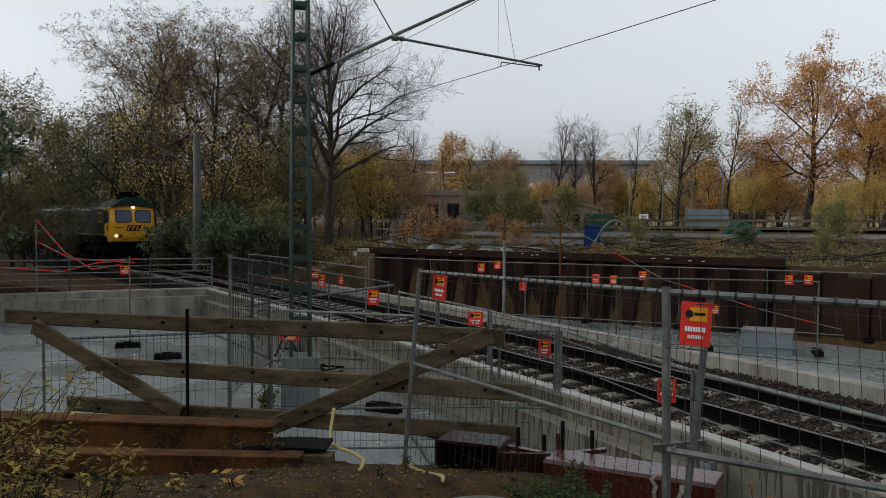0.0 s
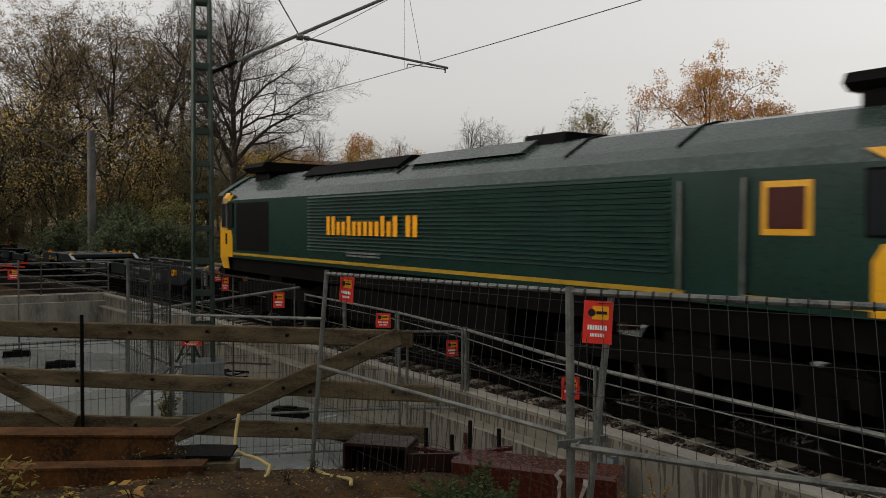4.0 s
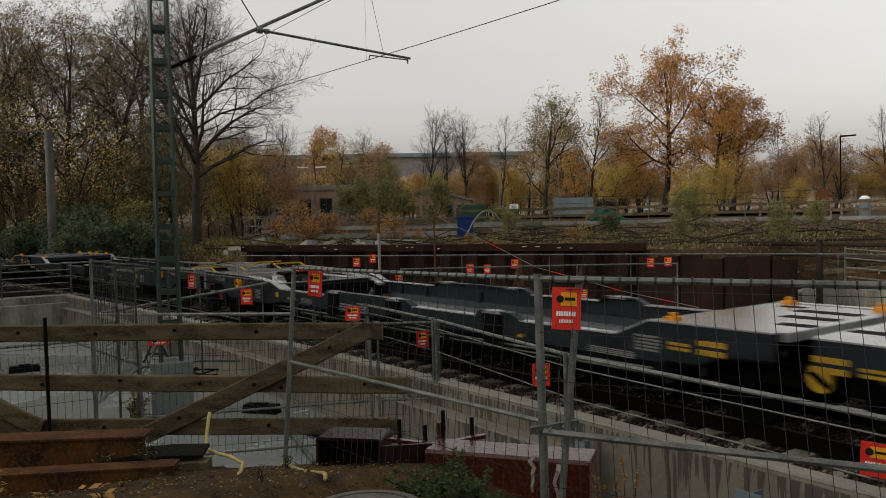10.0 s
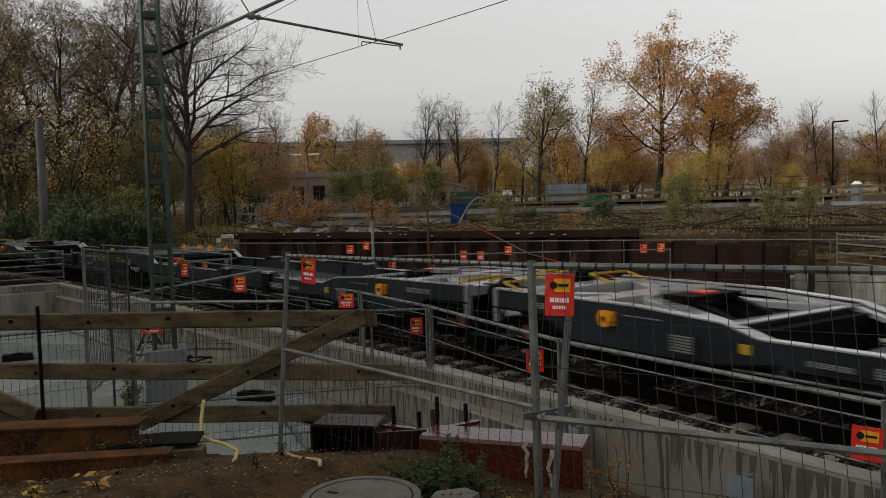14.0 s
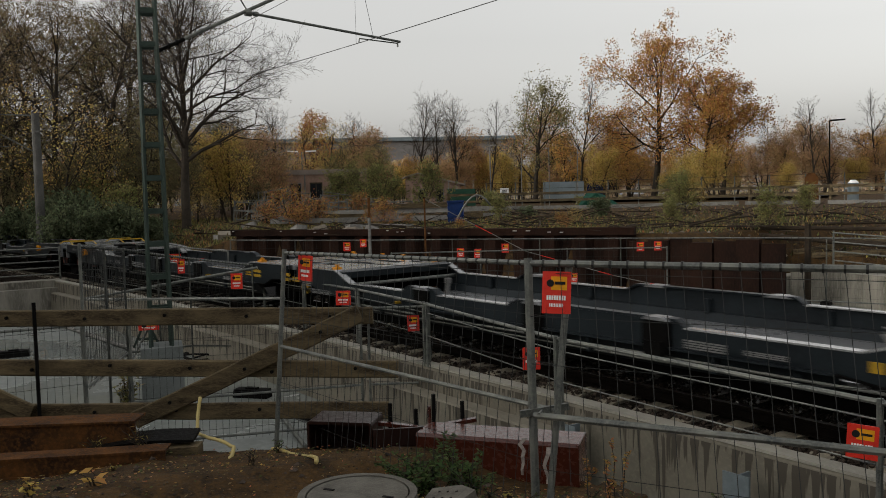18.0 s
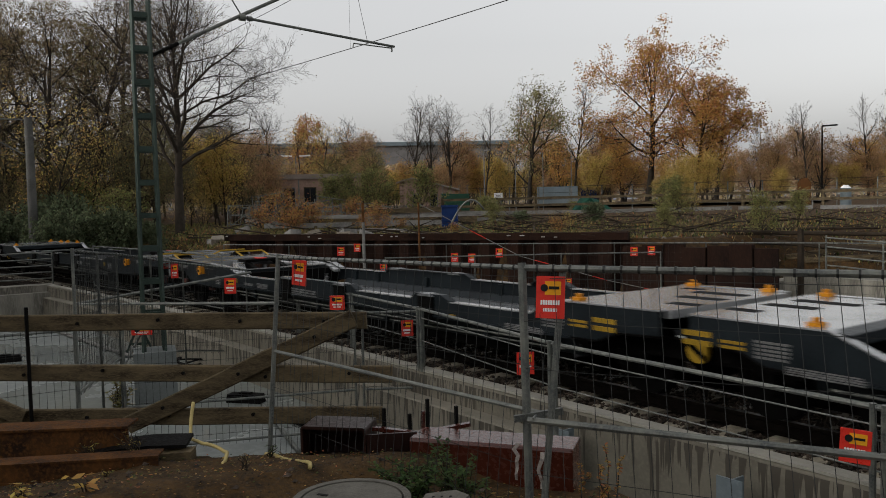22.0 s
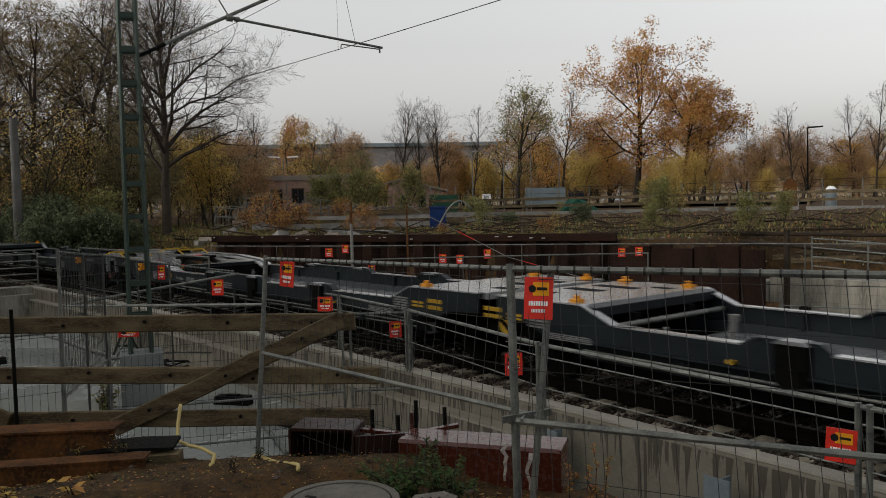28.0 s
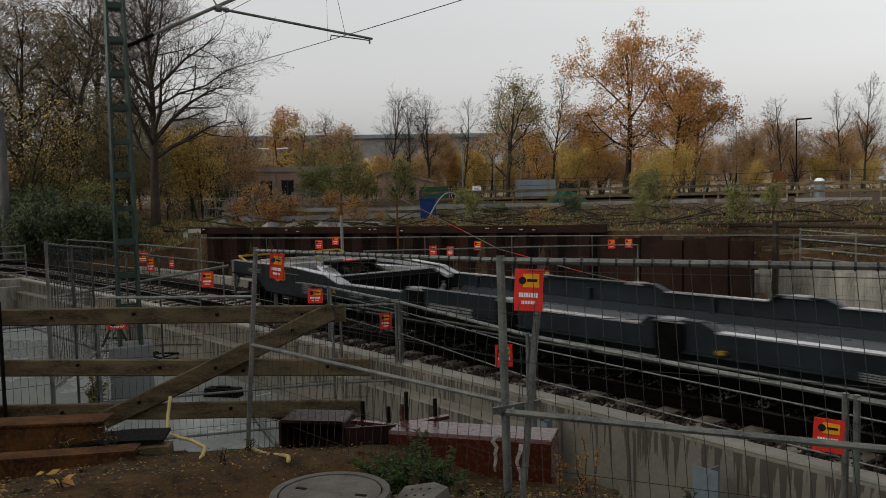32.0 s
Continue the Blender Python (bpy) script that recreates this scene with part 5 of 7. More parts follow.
def build_trees():
    made = {}
    rnd = random.Random(5)
    for i, row in enumerate(TREES + SHRUBS + understorey()):
        if len(row) == 4:
            kind, x, y, top = row
            z = ground_z(x, y)
            height = top - z
        else:
            kind, x, y, z, height = row
            z = min(z, ground_z(x, y) + 0.1)
        spec = KINDS[kind]
        variants = 3 if kind in ("sparse", "brown", "yellow", "bare", "birch", "thin", "dusk") else 2 if kind in ("shrub_orange", "shrub_green", "shrub_dark", "green", "shrub_yellow") else 1
        key = (kind, i % variants)
        s = height / spec[0]
        m = Matrix.Translation((x, y, z)) @ pose(0, 0, 0, 0, 0, rnd.uniform(0, 360)) @ Matrix.Diagonal((s * rnd.uniform(0.92, 1.08), s * rnd.uniform(0.92, 1.08), s, 1))
        if key in made:
            ob = copy_thing(made[key], m)
        else:
            cat = "shrub" if kind.startswith("shrub") else "tree"
            ob = empty("shrub" if cat == "shrub" else "tree", spec[16], cat)
            r = random.Random(100 + hash(len(kind) * 7 + key[1]) + sum(ord(c) for c in kind))
            wood, tips = grow(r, *spec[:11])
            w = Mesh()
            w.v, w.f = wood.v, wood.f
            me = bpy.data.meshes.new("trunk")
            me.from_pydata(w.v, [], w.f)
            me.materials.append(M_BARK)
            me.polygons.foreach_set("use_smooth", [True] * len(me.polygons))
            part("trunk", me, None, ob)
            lm = leaves(r, tips, *spec[11:15])
            me = bpy.data.meshes.new("crown")
            me.from_pydata(lm.v, [], lm.f)
            me.materials.append(LEAF[spec[15]])
            part("crown", me, None, ob, kind="stuff")
            ob.matrix_basis = m
            made[key] = ob
            ob["group"] = ""
        if kind in ("sparse", "brown", "yellow", "bare", "birch"):
            ob["group"] = "trees behind the railway"
    # far wood along the horizon, its leaf colour paled for haze
    far = random.Random(9)
    m = Mesh()
    for i in range(420):
        az = radians(far.uniform(14, 104))
        d = far.uniform(170, 330)
        x, y = -d * math.sin(az), d * math.cos(az)
        h = far.uniform(6, 11)
        for _ in range(100):
            f = far.random() ** 0.8
            r = (0.35 + 0.65 * math.sin(math.pi * min(1, f * 0.9 + 0.1))) * h * 0.33
            a = far.uniform(0, 6.28)
            q = r * math.sqrt(far.random())
            c = Vector((x + q * math.cos(a), y + q * math.sin(a), 1.8 + f * h))
            s = far.uniform(0.3, 0.75)
            n = Vector((far.gauss(0, 1), far.gauss(0, 1), far.gauss(0, 1))).normalized()
            b = n.orthogonal().normalized()
            e = b.cross(n)
            m.add((c - b * s, c + e * s * 0.7, c + b * s, c - e * s * 0.7), ((0, 1, 2, 3),))
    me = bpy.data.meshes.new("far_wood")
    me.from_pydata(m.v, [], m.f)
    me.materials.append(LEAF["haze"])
    tagged(new("far_wood", me), "brown autumn woodland on the horizon, paled by haze", "woodland", kind="stuff")


build_trees()


# ---- site fences, signs, mast, barrier ----
M_CLOTH = mat("dirty white cloth", (0.30, 0.27, 0.245), 0.9, var=0.3, scale=20, fine=80, bump=0.2)

def fence_panel(a, b, height=2.0, mid=None, pitch=0.1, lean=(0, 0), group="mesh site fence panels", tube=0.021, mesh=True, feet=True, label="", down=0.0, post_r=None, wire=0.0024, lean_b=(0, 0)):
    """A mesh panel between the feet a and b (x, y, z): two posts, rails, wires."""
    a, b = Vector(a), Vector(b)
    L = Vector((lean[0], lean[1], 0))
    up = Vector((0, 0, height)) + L
    ob = empty("site_fence", label or "galvanised steel mesh site fence panel in block feet", "fence", group)
    up_b = up + Vector((lean_b[0], lean_b[1], 0))
    for p, up_p in ((a, up), (b, up_b)):
        part("post", Mesh().tube(p - Vector((0, 0, down)), p + up_p + Vector((0, 0, 0.03)), post_r or tube, 8), M_GALV, ob)
        if feet:
            part("foot_block", Mesh().box(-0.34, 0.34, -0.11, 0.11, -0.02, 0.13, Matrix.Translation(p) @ pose(0, 0, 0, 0, 0, math.degrees(math.atan2(b.y - a.y, b.x - a.x)) + 90)), M_BLACK, ob, "black rubber foot")
    for f in [1.0, 0.06] + ([mid] if mid else []):
        part("rail", Mesh().tube(a + up * f, b + up_b * f, tube * 0.95, 8), M_GALV, ob)
    if mesh:
        m = Mesh()
        n = max(2, round((b - a).length / pitch))
        rnd = random.Random(int(a.x * 31 + b.y * 17))
        bow = (b - a).cross(Vector((0, 0, 1))).normalized()
        for i in range(1, n):
            p = a.lerp(b, i / n)
            w = bow * rnd.uniform(-0.012, 0.012)
            up_p = up.lerp(up_b, i / n)
            m.tube(p + up_p * 0.03, p + up_p * 0.5 + w, wire, 3)
            m.tube(p + up_p * 0.5 + w, p + up_p * 1.008, wire, 3)
        for f in (0.12, 0.26, 0.40, 0.56, 0.70, 0.84, 0.97):
            m.tube(a + up * f, b + up_b * f, wire, 3)
        part("mesh", m, M_WIRE, ob, "thin wire mesh", kind="stuff")
        ties = Mesh()
        for i in range(1, n):
            p = a.lerp(b, i / n) + up.lerp(up_b, i / n)
            ties.tube(p - (b - a).normalized() * 0.006, p + (b - a).normalized() * 0.006, tube * 1.25, 6)
        part("weld_tie", ties, M_WIRE, ob, kind="stuff")
    return ob


def sign(p, yaw, w, h, tilt=0, roll=0, group="red rental signs"):
    """A small red board with a yellow field, a dark mark and rows of white print, facing -y before it is turned."""
    ob = empty("sign_board", "small red rental sign with yellow field tied to the fence", "sign", group, pose(*p, tilt, roll, yaw))
    part("board", Mesh().box(-w / 2, w / 2, -0.004, 0.004, -h / 2, h / 2), M_RED, ob)
    part("yellow_field", Mesh().box(-w * 0.20, w * 0.36, -0.007, -0.004, h * 0.06, h * 0.38), M_YEL, ob)
    part("round_mark", Mesh().disc((-w * 0.22, -0.0085, h * 0.22), w * 0.13, 0.003, "y", 16), M_INK, ob)
    part("print", Mesh().box(-w * 0.06, w * 0.3, -0.0095, -0.007, h * 0.19, h * 0.26), M_INK, ob)
    m = Mesh()
    x = -w * 0.34
    for i in range(8):
        m.box(x, x + w * 0.065, -0.008, -0.004, -h * 0.18, -h * 0.07)
        x += w * 0.085
    x = -w * 0.24
    for i in range(9):
        m.box(x, x + w * 0.035, -0.008, -0.004, -h * 0.34, -h * 0.26)
        x += w * 0.055
    part("white_print", m, M_WHITE, ob, "white print shown as bars", kind="stuff")
    return ob


def toward(x, y):
    """The yaw that turns a board's face to the standpoint."""
    return math.degrees(math.atan2(-x, y))


def build_fences():
    # near run on the bank
    fence_panel((-6.90, 2.90, 0.15), (-3.48, 3.06, 0.20), 1.95, 0.565, lean=(-0.08, 0.20), post_r=0.021, tube=0.017, feet=False, lean_b=(0.02, 0.12))
    fence_panel((-3.38, 2.98, 0.21), (-0.55, 4.50, 0.20), 1.95, 0.552, lean=(-0.35, 0.24), post_r=0.0255, tube=0.0215, feet=False, down=1.35)
    cl = empty("fence_clamp", "galvanised clamp joining two fence posts", "clamp", "fence clamps")
    part("plate", Mesh().beam((-3.66, 3.08, 1.28), (-3.50, 3.32, 1.32), 0.025, 0.04), M_GALV, cl)
    part("bolt", Mesh().tube((-3.58, 3.18, 1.30), (-3.53, 3.11, 1.30), 0.010, 6), M_GALV, cl)
    rag = empty("cloth_strip", "torn white cloth strips knotted round the post", "cloth")
    rnd = random.Random(2)
    for k in (0, 3):
        p = Vector((-3.55 + 0.025 * k - 0.04, 3.08 + 0.04 * k - 0.05, 1.16 - 0.02 * k))
        m = Mesh()
        prev = None
        for i in range(7):
            q = p + Vector((rnd.uniform(-0.012, 0.012), rnd.uniform(-0.012, 0.012), -0.036 * i))
            w = 0.02 * (1 - 0.09 * i)
            pair = (q + Vector((-w * 0.5, -w * 0.4, 0)), q + Vector((w * 0.5, w * 0.4, 0)))
            if prev:
                m.add((prev[0], prev[1], pair[1], pair[0], prev[0] + Vector((0, 0.004, 0)), prev[1] + Vector((0, 0.004, 0)), pair[1] + Vector((0, 0.004, 0)), pair[0] + Vector((0, 0.004, 0))),
                      ((0, 1, 2, 3), (7, 6, 5, 4), (0, 3, 7, 4), (1, 5, 6, 2)))
            prev = pair
        part("strip", m, M_CLOTH, rag)
    sign((-3.56, 3.29, 1.99), 44, 0.168, 0.248, -6, 2)
    sign((-6.87, 3.25, 1.955), 22, 0.17, 0.235, 0, 4)
    # run from the bank across the pit to the track
    pts = ((-11.5, 2.23), (-13.4, 2.95), (-15.4, 3.72), (-16.5, 4.62), (-17.45, 5.55), (-18.05, 7.2))
    tops = (2.06, 1.92, 1.79, 1.60, 1.42, 1.13)
    for i in range(5):
        (xa, ya), (xb, yb) = pts[i], pts[i + 1]
        fence_panel((xa, ya, tops[i] - 2.0), (xb, yb, tops[i + 1] - 2.0), 2.0, None, feet=False, down=tops[i] - 0.85, wire=0.004)
    # run standing on the slab below the barrier
    for (xa, ya), (xb, yb) in (((-13.10, -0.11), (-12.86, 2.47)), ((-12.72, 3.11), (-11.46, 6.35)), ((-11.40, 6.46), (-10.89, 7.29))):
        fence_panel((xa, ya, -1.15), (xb, yb, -1.15), 1.99, 0.38, wire=0.0034)
    # fence on the far left of the pit and along the west wall
    west = [(-33.0, -9.5), (-33.0, -6.0), (-33.0, -2.6), (-33.0, 0.6), (-33.0, 3.4), (-33.0, 5.7)]
    for (xa, ya), (xb, yb) in zip(west, west[1:]):
        ob = empty("tube_railing", "galvanised tube railing with several rails on the end wall", "railing", "tube railings")
        for x, y in ((xa, ya), (xb, yb)):
            part("post", Mesh().tube((x, y, -0.07), (x, y, 1.15), 0.03, 8), M_GALV, ob)
        for z in (0.15, 0.38, 0.62, 0.86, 1.1):
            part("rail", Mesh().tube((xa, ya, z), (xb, yb, z), 0.024, 8), M_GALV, ob)
    run = [(-30.5, 6.6), (-27.2, 7.0), (-23.8, 7.3), (-20.4, 7.5)]
    for (xa, ya), (xb, yb) in zip(run, run[1:]):
        fence_panel((xa, ya, -0.10), (xb, yb, -0.10), 1.45, 0.5, 0.14, feet=False)
    # hand railing on the near wall
    rail = [(-18.0, 7.45), (-15.8, 7.45), (-13.43, 7.42), (-10.74, 7.15), (-6.95, 6.48), (-3.13, 6.34), (0.4, 6.2), (4.0, 6.1)]
    for (xa, ya), (xb, yb) in zip(rail, rail[1:]):
        ob = empty("hand_railing", "galvanised tube hand railing on the concrete wall", "railing", "hand railings")
        za, zb = (-0.10 if xa < -9 else -0.62), (-0.10 if xb < -9 else -0.62)
        part("post", Mesh().tube((xa, ya, za), (xa, ya, 0.93), 0.028, 8), M_GALV, ob)
        part("post", Mesh().tube((xb - 0.09, yb, zb), (xb - 0.09, yb, 0.93), 0.028, 8), M_GALV, ob)
        part("top_rail", Mesh().tube((xa, ya, 0.90), (xb, yb, 0.90), 0.024, 8), M_GALV, ob)
        part("middle_rail", Mesh().tube((xa, ya, 0.76), (xb, yb, 0.76), 0.008, 6), M_GALV, ob)
        part("lower_rail", Mesh().tube((xa, ya, 0.40), (xb, yb, 0.40), 0.008, 6), M_GALV, ob)
    sign((-3.32, 6.27, 0.58), 24, 0.225, 0.27, 0, 3)
    sign((-7.67, 6.65, 0.55), 60, 0.22, 0.28)
    sign((-11.1, 7.12, 0.56), 70, 0.2, 0.26)
    sign((-10.6, 5.6, 1.15), 50, 0.22, 0.21)
    sign((-15.1, 5.7, 1.08), 55, 0.22, 0.30)
    sign((-13.5, 3.6, 0.62), 62, 0.32, 0.12)
    sign((-24.0, 7.22, 1.0), 70, 0.34, 0.30)
    sign((-22.0, 7.34, 0.95), 70, 0.14, 0.30)
    sign((-17.2, 5.3, 1.28), 70, 0.15, 0.30)
    sign((-32.9, 2.5, 0.72), 88, 0.36, 0.36)
    # far runs before the sheet piling
    far = [(-32.6, 12.1), (-29.6, 13.6), (-26.7, 15.3), (-24.2, 17.3), (-21.6, 19.2), (-19.3, 20.8), (-16.8, 22.4), (-13.8, 23.9), (-10.6, 25.0)]
    for (xa, ya), (xb, yb) in zip(far, far[1:]):
        fence_panel((xa, ya, -0.98), (xb, yb, -0.98), 2.06, None, 0.2)
    mid = [(-20.9, 12.7), (-19.4, 14.9), (-17.9, 17.0), (-16.0, 19.2)]
    for (xa, ya), (xb, yb) in zip(mid, mid[1:]):
        fence_panel((xa, ya, -1.05), (xb, yb, -1.05), 2.02, None, 0.2)
    for x, y, z in ((-24.6, 13.2, 1.02), (-23.5, 14.2, 0.44), (-22.2, 16.2, 0.74), (-21.9, 16.7, 0.70), (-21.3, 17.4, 0.86), (-18.7, 21.1, 0.80), (-18.3, 21.5, 0.82), (-19.9, 19.2, -0.18), (-26.5, 14.9, 1.0)):
        sign((x, y, z), toward(x, y) + random.uniform(-12, 12), 0.24, 0.30, group="red signs on the far fence")


def build_barrier():
    bar = empty("timber_barrier", "weathered timber barrier with braces on black steel posts", "barrier")

    def plank(name, a, b, w, h):
        n = 8
        a, b = Vector(a), Vector(b)
        d = (b - a).normalized()
        side = d.cross(Vector((0, 0, 1))).normalized()
        up = side.cross(d)
        vs, c = [], 0.012
        for i in range(n + 1):
            q = a.lerp(b, i / n) + up * random.uniform(-0.006, 0.006) + side * random.uniform(-0.005, 0.005)
            vs += [q + side * sx * (w / 2 - (c if k else 0)) + up * sz * (h / 2 - (0 if k else c)) for sx, sz, k in
                   ((-1, -1, 1), (1, -1, 1), (1, -1, 0), (1, 1, 0), (1, 1, 1), (-1, 1, 1), (-1, 1, 0), (-1, -1, 0))]
        fs = [(i * 8 + j, i * 8 + (j + 1) % 8, (i + 1) * 8 + (j + 1) % 8, (i + 1) * 8 + j) for i in range(n) for j in range(8)]
        fs += [tuple(range(8))[::-1], tuple(range(n * 8, n * 8 + 8))]
        ob = part(name, Mesh().add(vs, fs), M_WOOD, bar)
        k = int((b - a).length / 0.75)
        for i in range(k):
            q = a.lerp(b, (i + 0.5) / k) + up * random.uniform(-0.03, 0.03)
            bolt = part("bolt", Mesh().disc((0, 0, 0), 0.018, 0.03, "y", 8), M_BLACK, ob)
            bolt.matrix_local = Matrix.Translation(q + side * (w / 2 + 0.004)) @ pose(0, 0, 0, 0, 0, math.degrees(math.atan2(d.y, d.x)))
        return ob

    plank("top_board", (-10.9, -0.48, 1.43), (-7.0, 4.02, 1.43), 0.05, 0.17)
    plank("middle_board", (-10.18, 0.35, 0.927), (-6.84, 4.20, 0.888), 0.05, 0.17)
    plank("lower_board", (-10.34, 0.16, 0.448), (-6.91, 4.12, 0.477), 0.05, 0.17)
    plank("brace", (-8.577, 2.109, 0.386), (-7.03, 3.895, 1.455), 0.05, 0.18)
    plank("brace", (-9.30, 1.272, 0.454), (-10.57, -0.187, 1.332), 0.05, 0.18)
    for (x, y, z0, z1) in ((-9.24, 1.33, -1.15, 1.60),):
        part("post", Mesh().box(x - 0.022, x + 0.022, y - 0.016, y + 0.016, z0, z1), M_BLACK, bar, "black steel post")


def build_mast():
    mast = empty("catenary_mast", "green lattice catenary mast on a concrete base", "catenary mast", m=pose(-15.9, 4.46, 0, 0, 0, -15))
    H = 10.5
    half = lambda z: lerp(0.185, 0.12, (z - 0.3) / H)
    for sx in (-1, 1):
        for sy in (-1, 1):
            part("corner_angle", Mesh().beam((sx * half(0.3), sy * half(0.3), -0.10), (sx * half(H), sy * half(H), H), 0.06, 0.06), M_MAST, mast)
    z = 0.6
    while z < H - 0.3:
        h = half(z)
        for s in (-1, 1):
            part("batten", Mesh().box(-h, h, s * h - 0.02, s * h + 0.02, z - 0.05, z + 0.05), M_MAST, mast)
            part("batten", Mesh().box(s * h - 0.02, s * h + 0.02, -h, h, z - 0.05, z + 0.05), M_MAST, mast)
        z += 0.62
    for s in (-1, 1):
        part("foot_bracket", Mesh().prism([(-0.28, -0.10), (0.0, -0.10), (-0.02, 0.16), (-0.08, 0.16)], s * 0.2 - 0.02, s * 0.2 + 0.02, "y").prism([(0.28, -0.10), (0.0, -0.10), (0.02, 0.16), (0.08, 0.16)], s * 0.2 - 0.02, s * 0.2 + 0.02, "y"), M_MAST, mast)
    part("foundation", Mesh().box(-0.38, 0.38, -0.38, 0.38, -1.2, -0.10), M_FOUND, mast, "concrete foundation block")
    part("warning_plate", Mesh().prism([(-0.09, 1.36), (0.09, 1.36), (0.0, 1.52)], -0.215, -0.205, "y"), M_YEL, mast, "yellow warning triangle")
    X = -15.9
    cant = empty("cantilever", "galvanised tube cantilever carrying the contact wire", "cantilever")
    part("bracket_tube", Mesh().tube((X, 4.70, 5.51), (X, 8.9, 7.70), 0.035, 8), M_GALV, cant)
    part("insulator", Mesh().tube((X, 4.62, 5.46), (X, 5.15, 5.74), 0.04, 10).disc((X, 5.0, 5.66), 0.06, 0.05, "y", 12).disc((X, 4.85, 5.58), 0.06, 0.05, "y", 12), M_BLACK, cant, "brown ribbed insulator")
    part("top_tie", Mesh().tube((X, 4.60, 7.75), (X, 8.9, 7.78), 0.024, 8), M_GALV, cant)
    part("registration_tube", Mesh().tube((X, 6.46, 6.38), (X, 10.05, 6.12), 0.028, 8), M_GALV, cant)
    part("tie_rod", Mesh().tube((X, 6.46, 6.40), (X, 5.6, 7.70), 0.014, 6), M_GALV, cant)
    part("clamp", Mesh().disc((X, 6.46, 6.38), 0.07, 0.12, "y", 10).disc((X, 6.62, 6.37), 0.05, 0.10, "y", 8), M_GALV, cant)
    part("drop_bracket", Mesh().tube((X, 9.98, 6.12), (X, 9.98, 6.0), 0.02, 6), M_GALV, cant)
    part("steady_arm", Mesh().tube((X, 9.98, 6.08), (X, 9.0, 6.10), 0.014, 6).tube((X, 9.0, 6.10), (X, 8.98, 6.0), 0.012, 6), M_GALV, cant)
    part("hanger_wire", Mesh().tube((X, 9.35, 6.18), (X, 9.0, 7.72), 0.006, 4), M_CABLE, cant)
    line = empty("overhead_line", "contact wire and catenary wire strung above the track", "overhead line")
    c, w, m = [], [], Mesh()
    for i in range(61):
        u = -76 + 2 * i
        f = (u + 16) / 60
        sag = 4 * (f - math.floor(f)) * (1 - (f - math.floor(f)))
        c.append(on_track(u, 0.16 * math.cos(math.pi * f), 6.0))
        w.append(on_track(u, 0.16 * math.cos(math.pi * f), 7.72 - 0.85 * sag))
        if i % 4 == 2:
            m.tube(c[-1], w[-1], 0.004, 3)
    part("contact_wire", Mesh().bend(c, 0.009, 5), M_CABLE, line)
    part("catenary_wire", Mesh().bend(w, 0.008, 5), M_CABLE, line)
    part("dropper", m, M_CABLE, line, kind="stuff")
    M_MASTCONC = mat("weathered dark concrete", (0.11, 0.108, 0.10), 0.8, var=0.3, scale=1.5, fine=20, bump=0.2)
    # spun concrete mast beyond the track
    post = empty("concrete_mast", "round grey concrete catenary mast with a bracket arm", "catenary mast")
    x, y = -45.45, 7.08
    g = ground_z(x, y) - 0.2
    part("shaft", Mesh().tube((x, y, g), (x, y, 7.31), 0.24, 14, 0.19), M_MASTCONC, post)
    part("arm", Mesh().tube((x - 0.05, y - 0.1, 7.21), (x - 0.4, y - 3.2, 7.23), 0.035, 6), M_GALV, post)
    part("diagonal_tube", Mesh().tube((x, y - 0.1, 5.38), (x - 0.4, y - 3.2, 7.23), 0.035, 6), M_GALV, post)
    part("registration_tube", Mesh().tube((x - 0.15, y - 1.2, 5.64), (x - 0.4, y - 3.1, 5.77), 0.025, 6), M_GALV, post)


build_fences()
build_barrier()
build_mast()


# ---- things lying on the bank ----
def h_beam(name, a, b, w, h, material, label, tf=0.02, tw=0.014, group="", web=0.0):
    a, b = Vector(a), Vector(b)
    L = (b - a).length
    d = (b - a).normalized()
    q = Matrix.Translation(a) @ d.to_track_quat("X", "Z").to_matrix().to_4x4()
    ob = empty(name, label, "steel beam", group, q)
    part("flange", Mesh().box(0, L, -w / 2, w / 2, h - tf, h), material, ob)
    part("flange", Mesh().box(0, L, -w / 2, w / 2, 0, tf), material, ob)
    part("web", Mesh().box(0, L, web - tw / 2, web + tw / 2, tf, h - tf), material, ob)
    return ob


def box_beam(a, b, w, h, material, label):
    a, b = Vector(a), Vector(b)
    L = (b - a).length
    d = (b - a).normalized()
    q = Matrix.Translation(a) @ d.to_track_quat("X", "Z").to_matrix().to_4x4()
    ob = empty("box_beam", label, "steel beam", m=q)
    t, c = 0.02, 0.025
    for s in (-1, 1):
        y0, y1 = sorted((s * (w / 2 - t), s * w / 2))
        part("side_plate", Mesh().prism([(y0, c), (y0, h - c), (y1, h - c), (y1, c)], 0, L, "x"), material, ob)
    part("top_plate", Mesh().prism([(-w / 2, h - c), (-w / 2 + 0.008, h - 0.008), (-w / 2 + c, h), (w / 2 - c, h), (w / 2 - 0.008, h - 0.008), (w / 2, h - c)], 0, L, "x"), material, ob)
    part("bottom_plate", Mesh().prism([(-w / 2, c), (-w / 2 + c, 0), (w / 2 - c, 0), (w / 2, c)], 0, L, "x"), material, ob)
    part("end_plate", Mesh().box(L - 0.015, L + 0.004, -w / 2 + 0.004, w / 2 - 0.004, 0.004, h - 0.004), material, ob)
    return ob


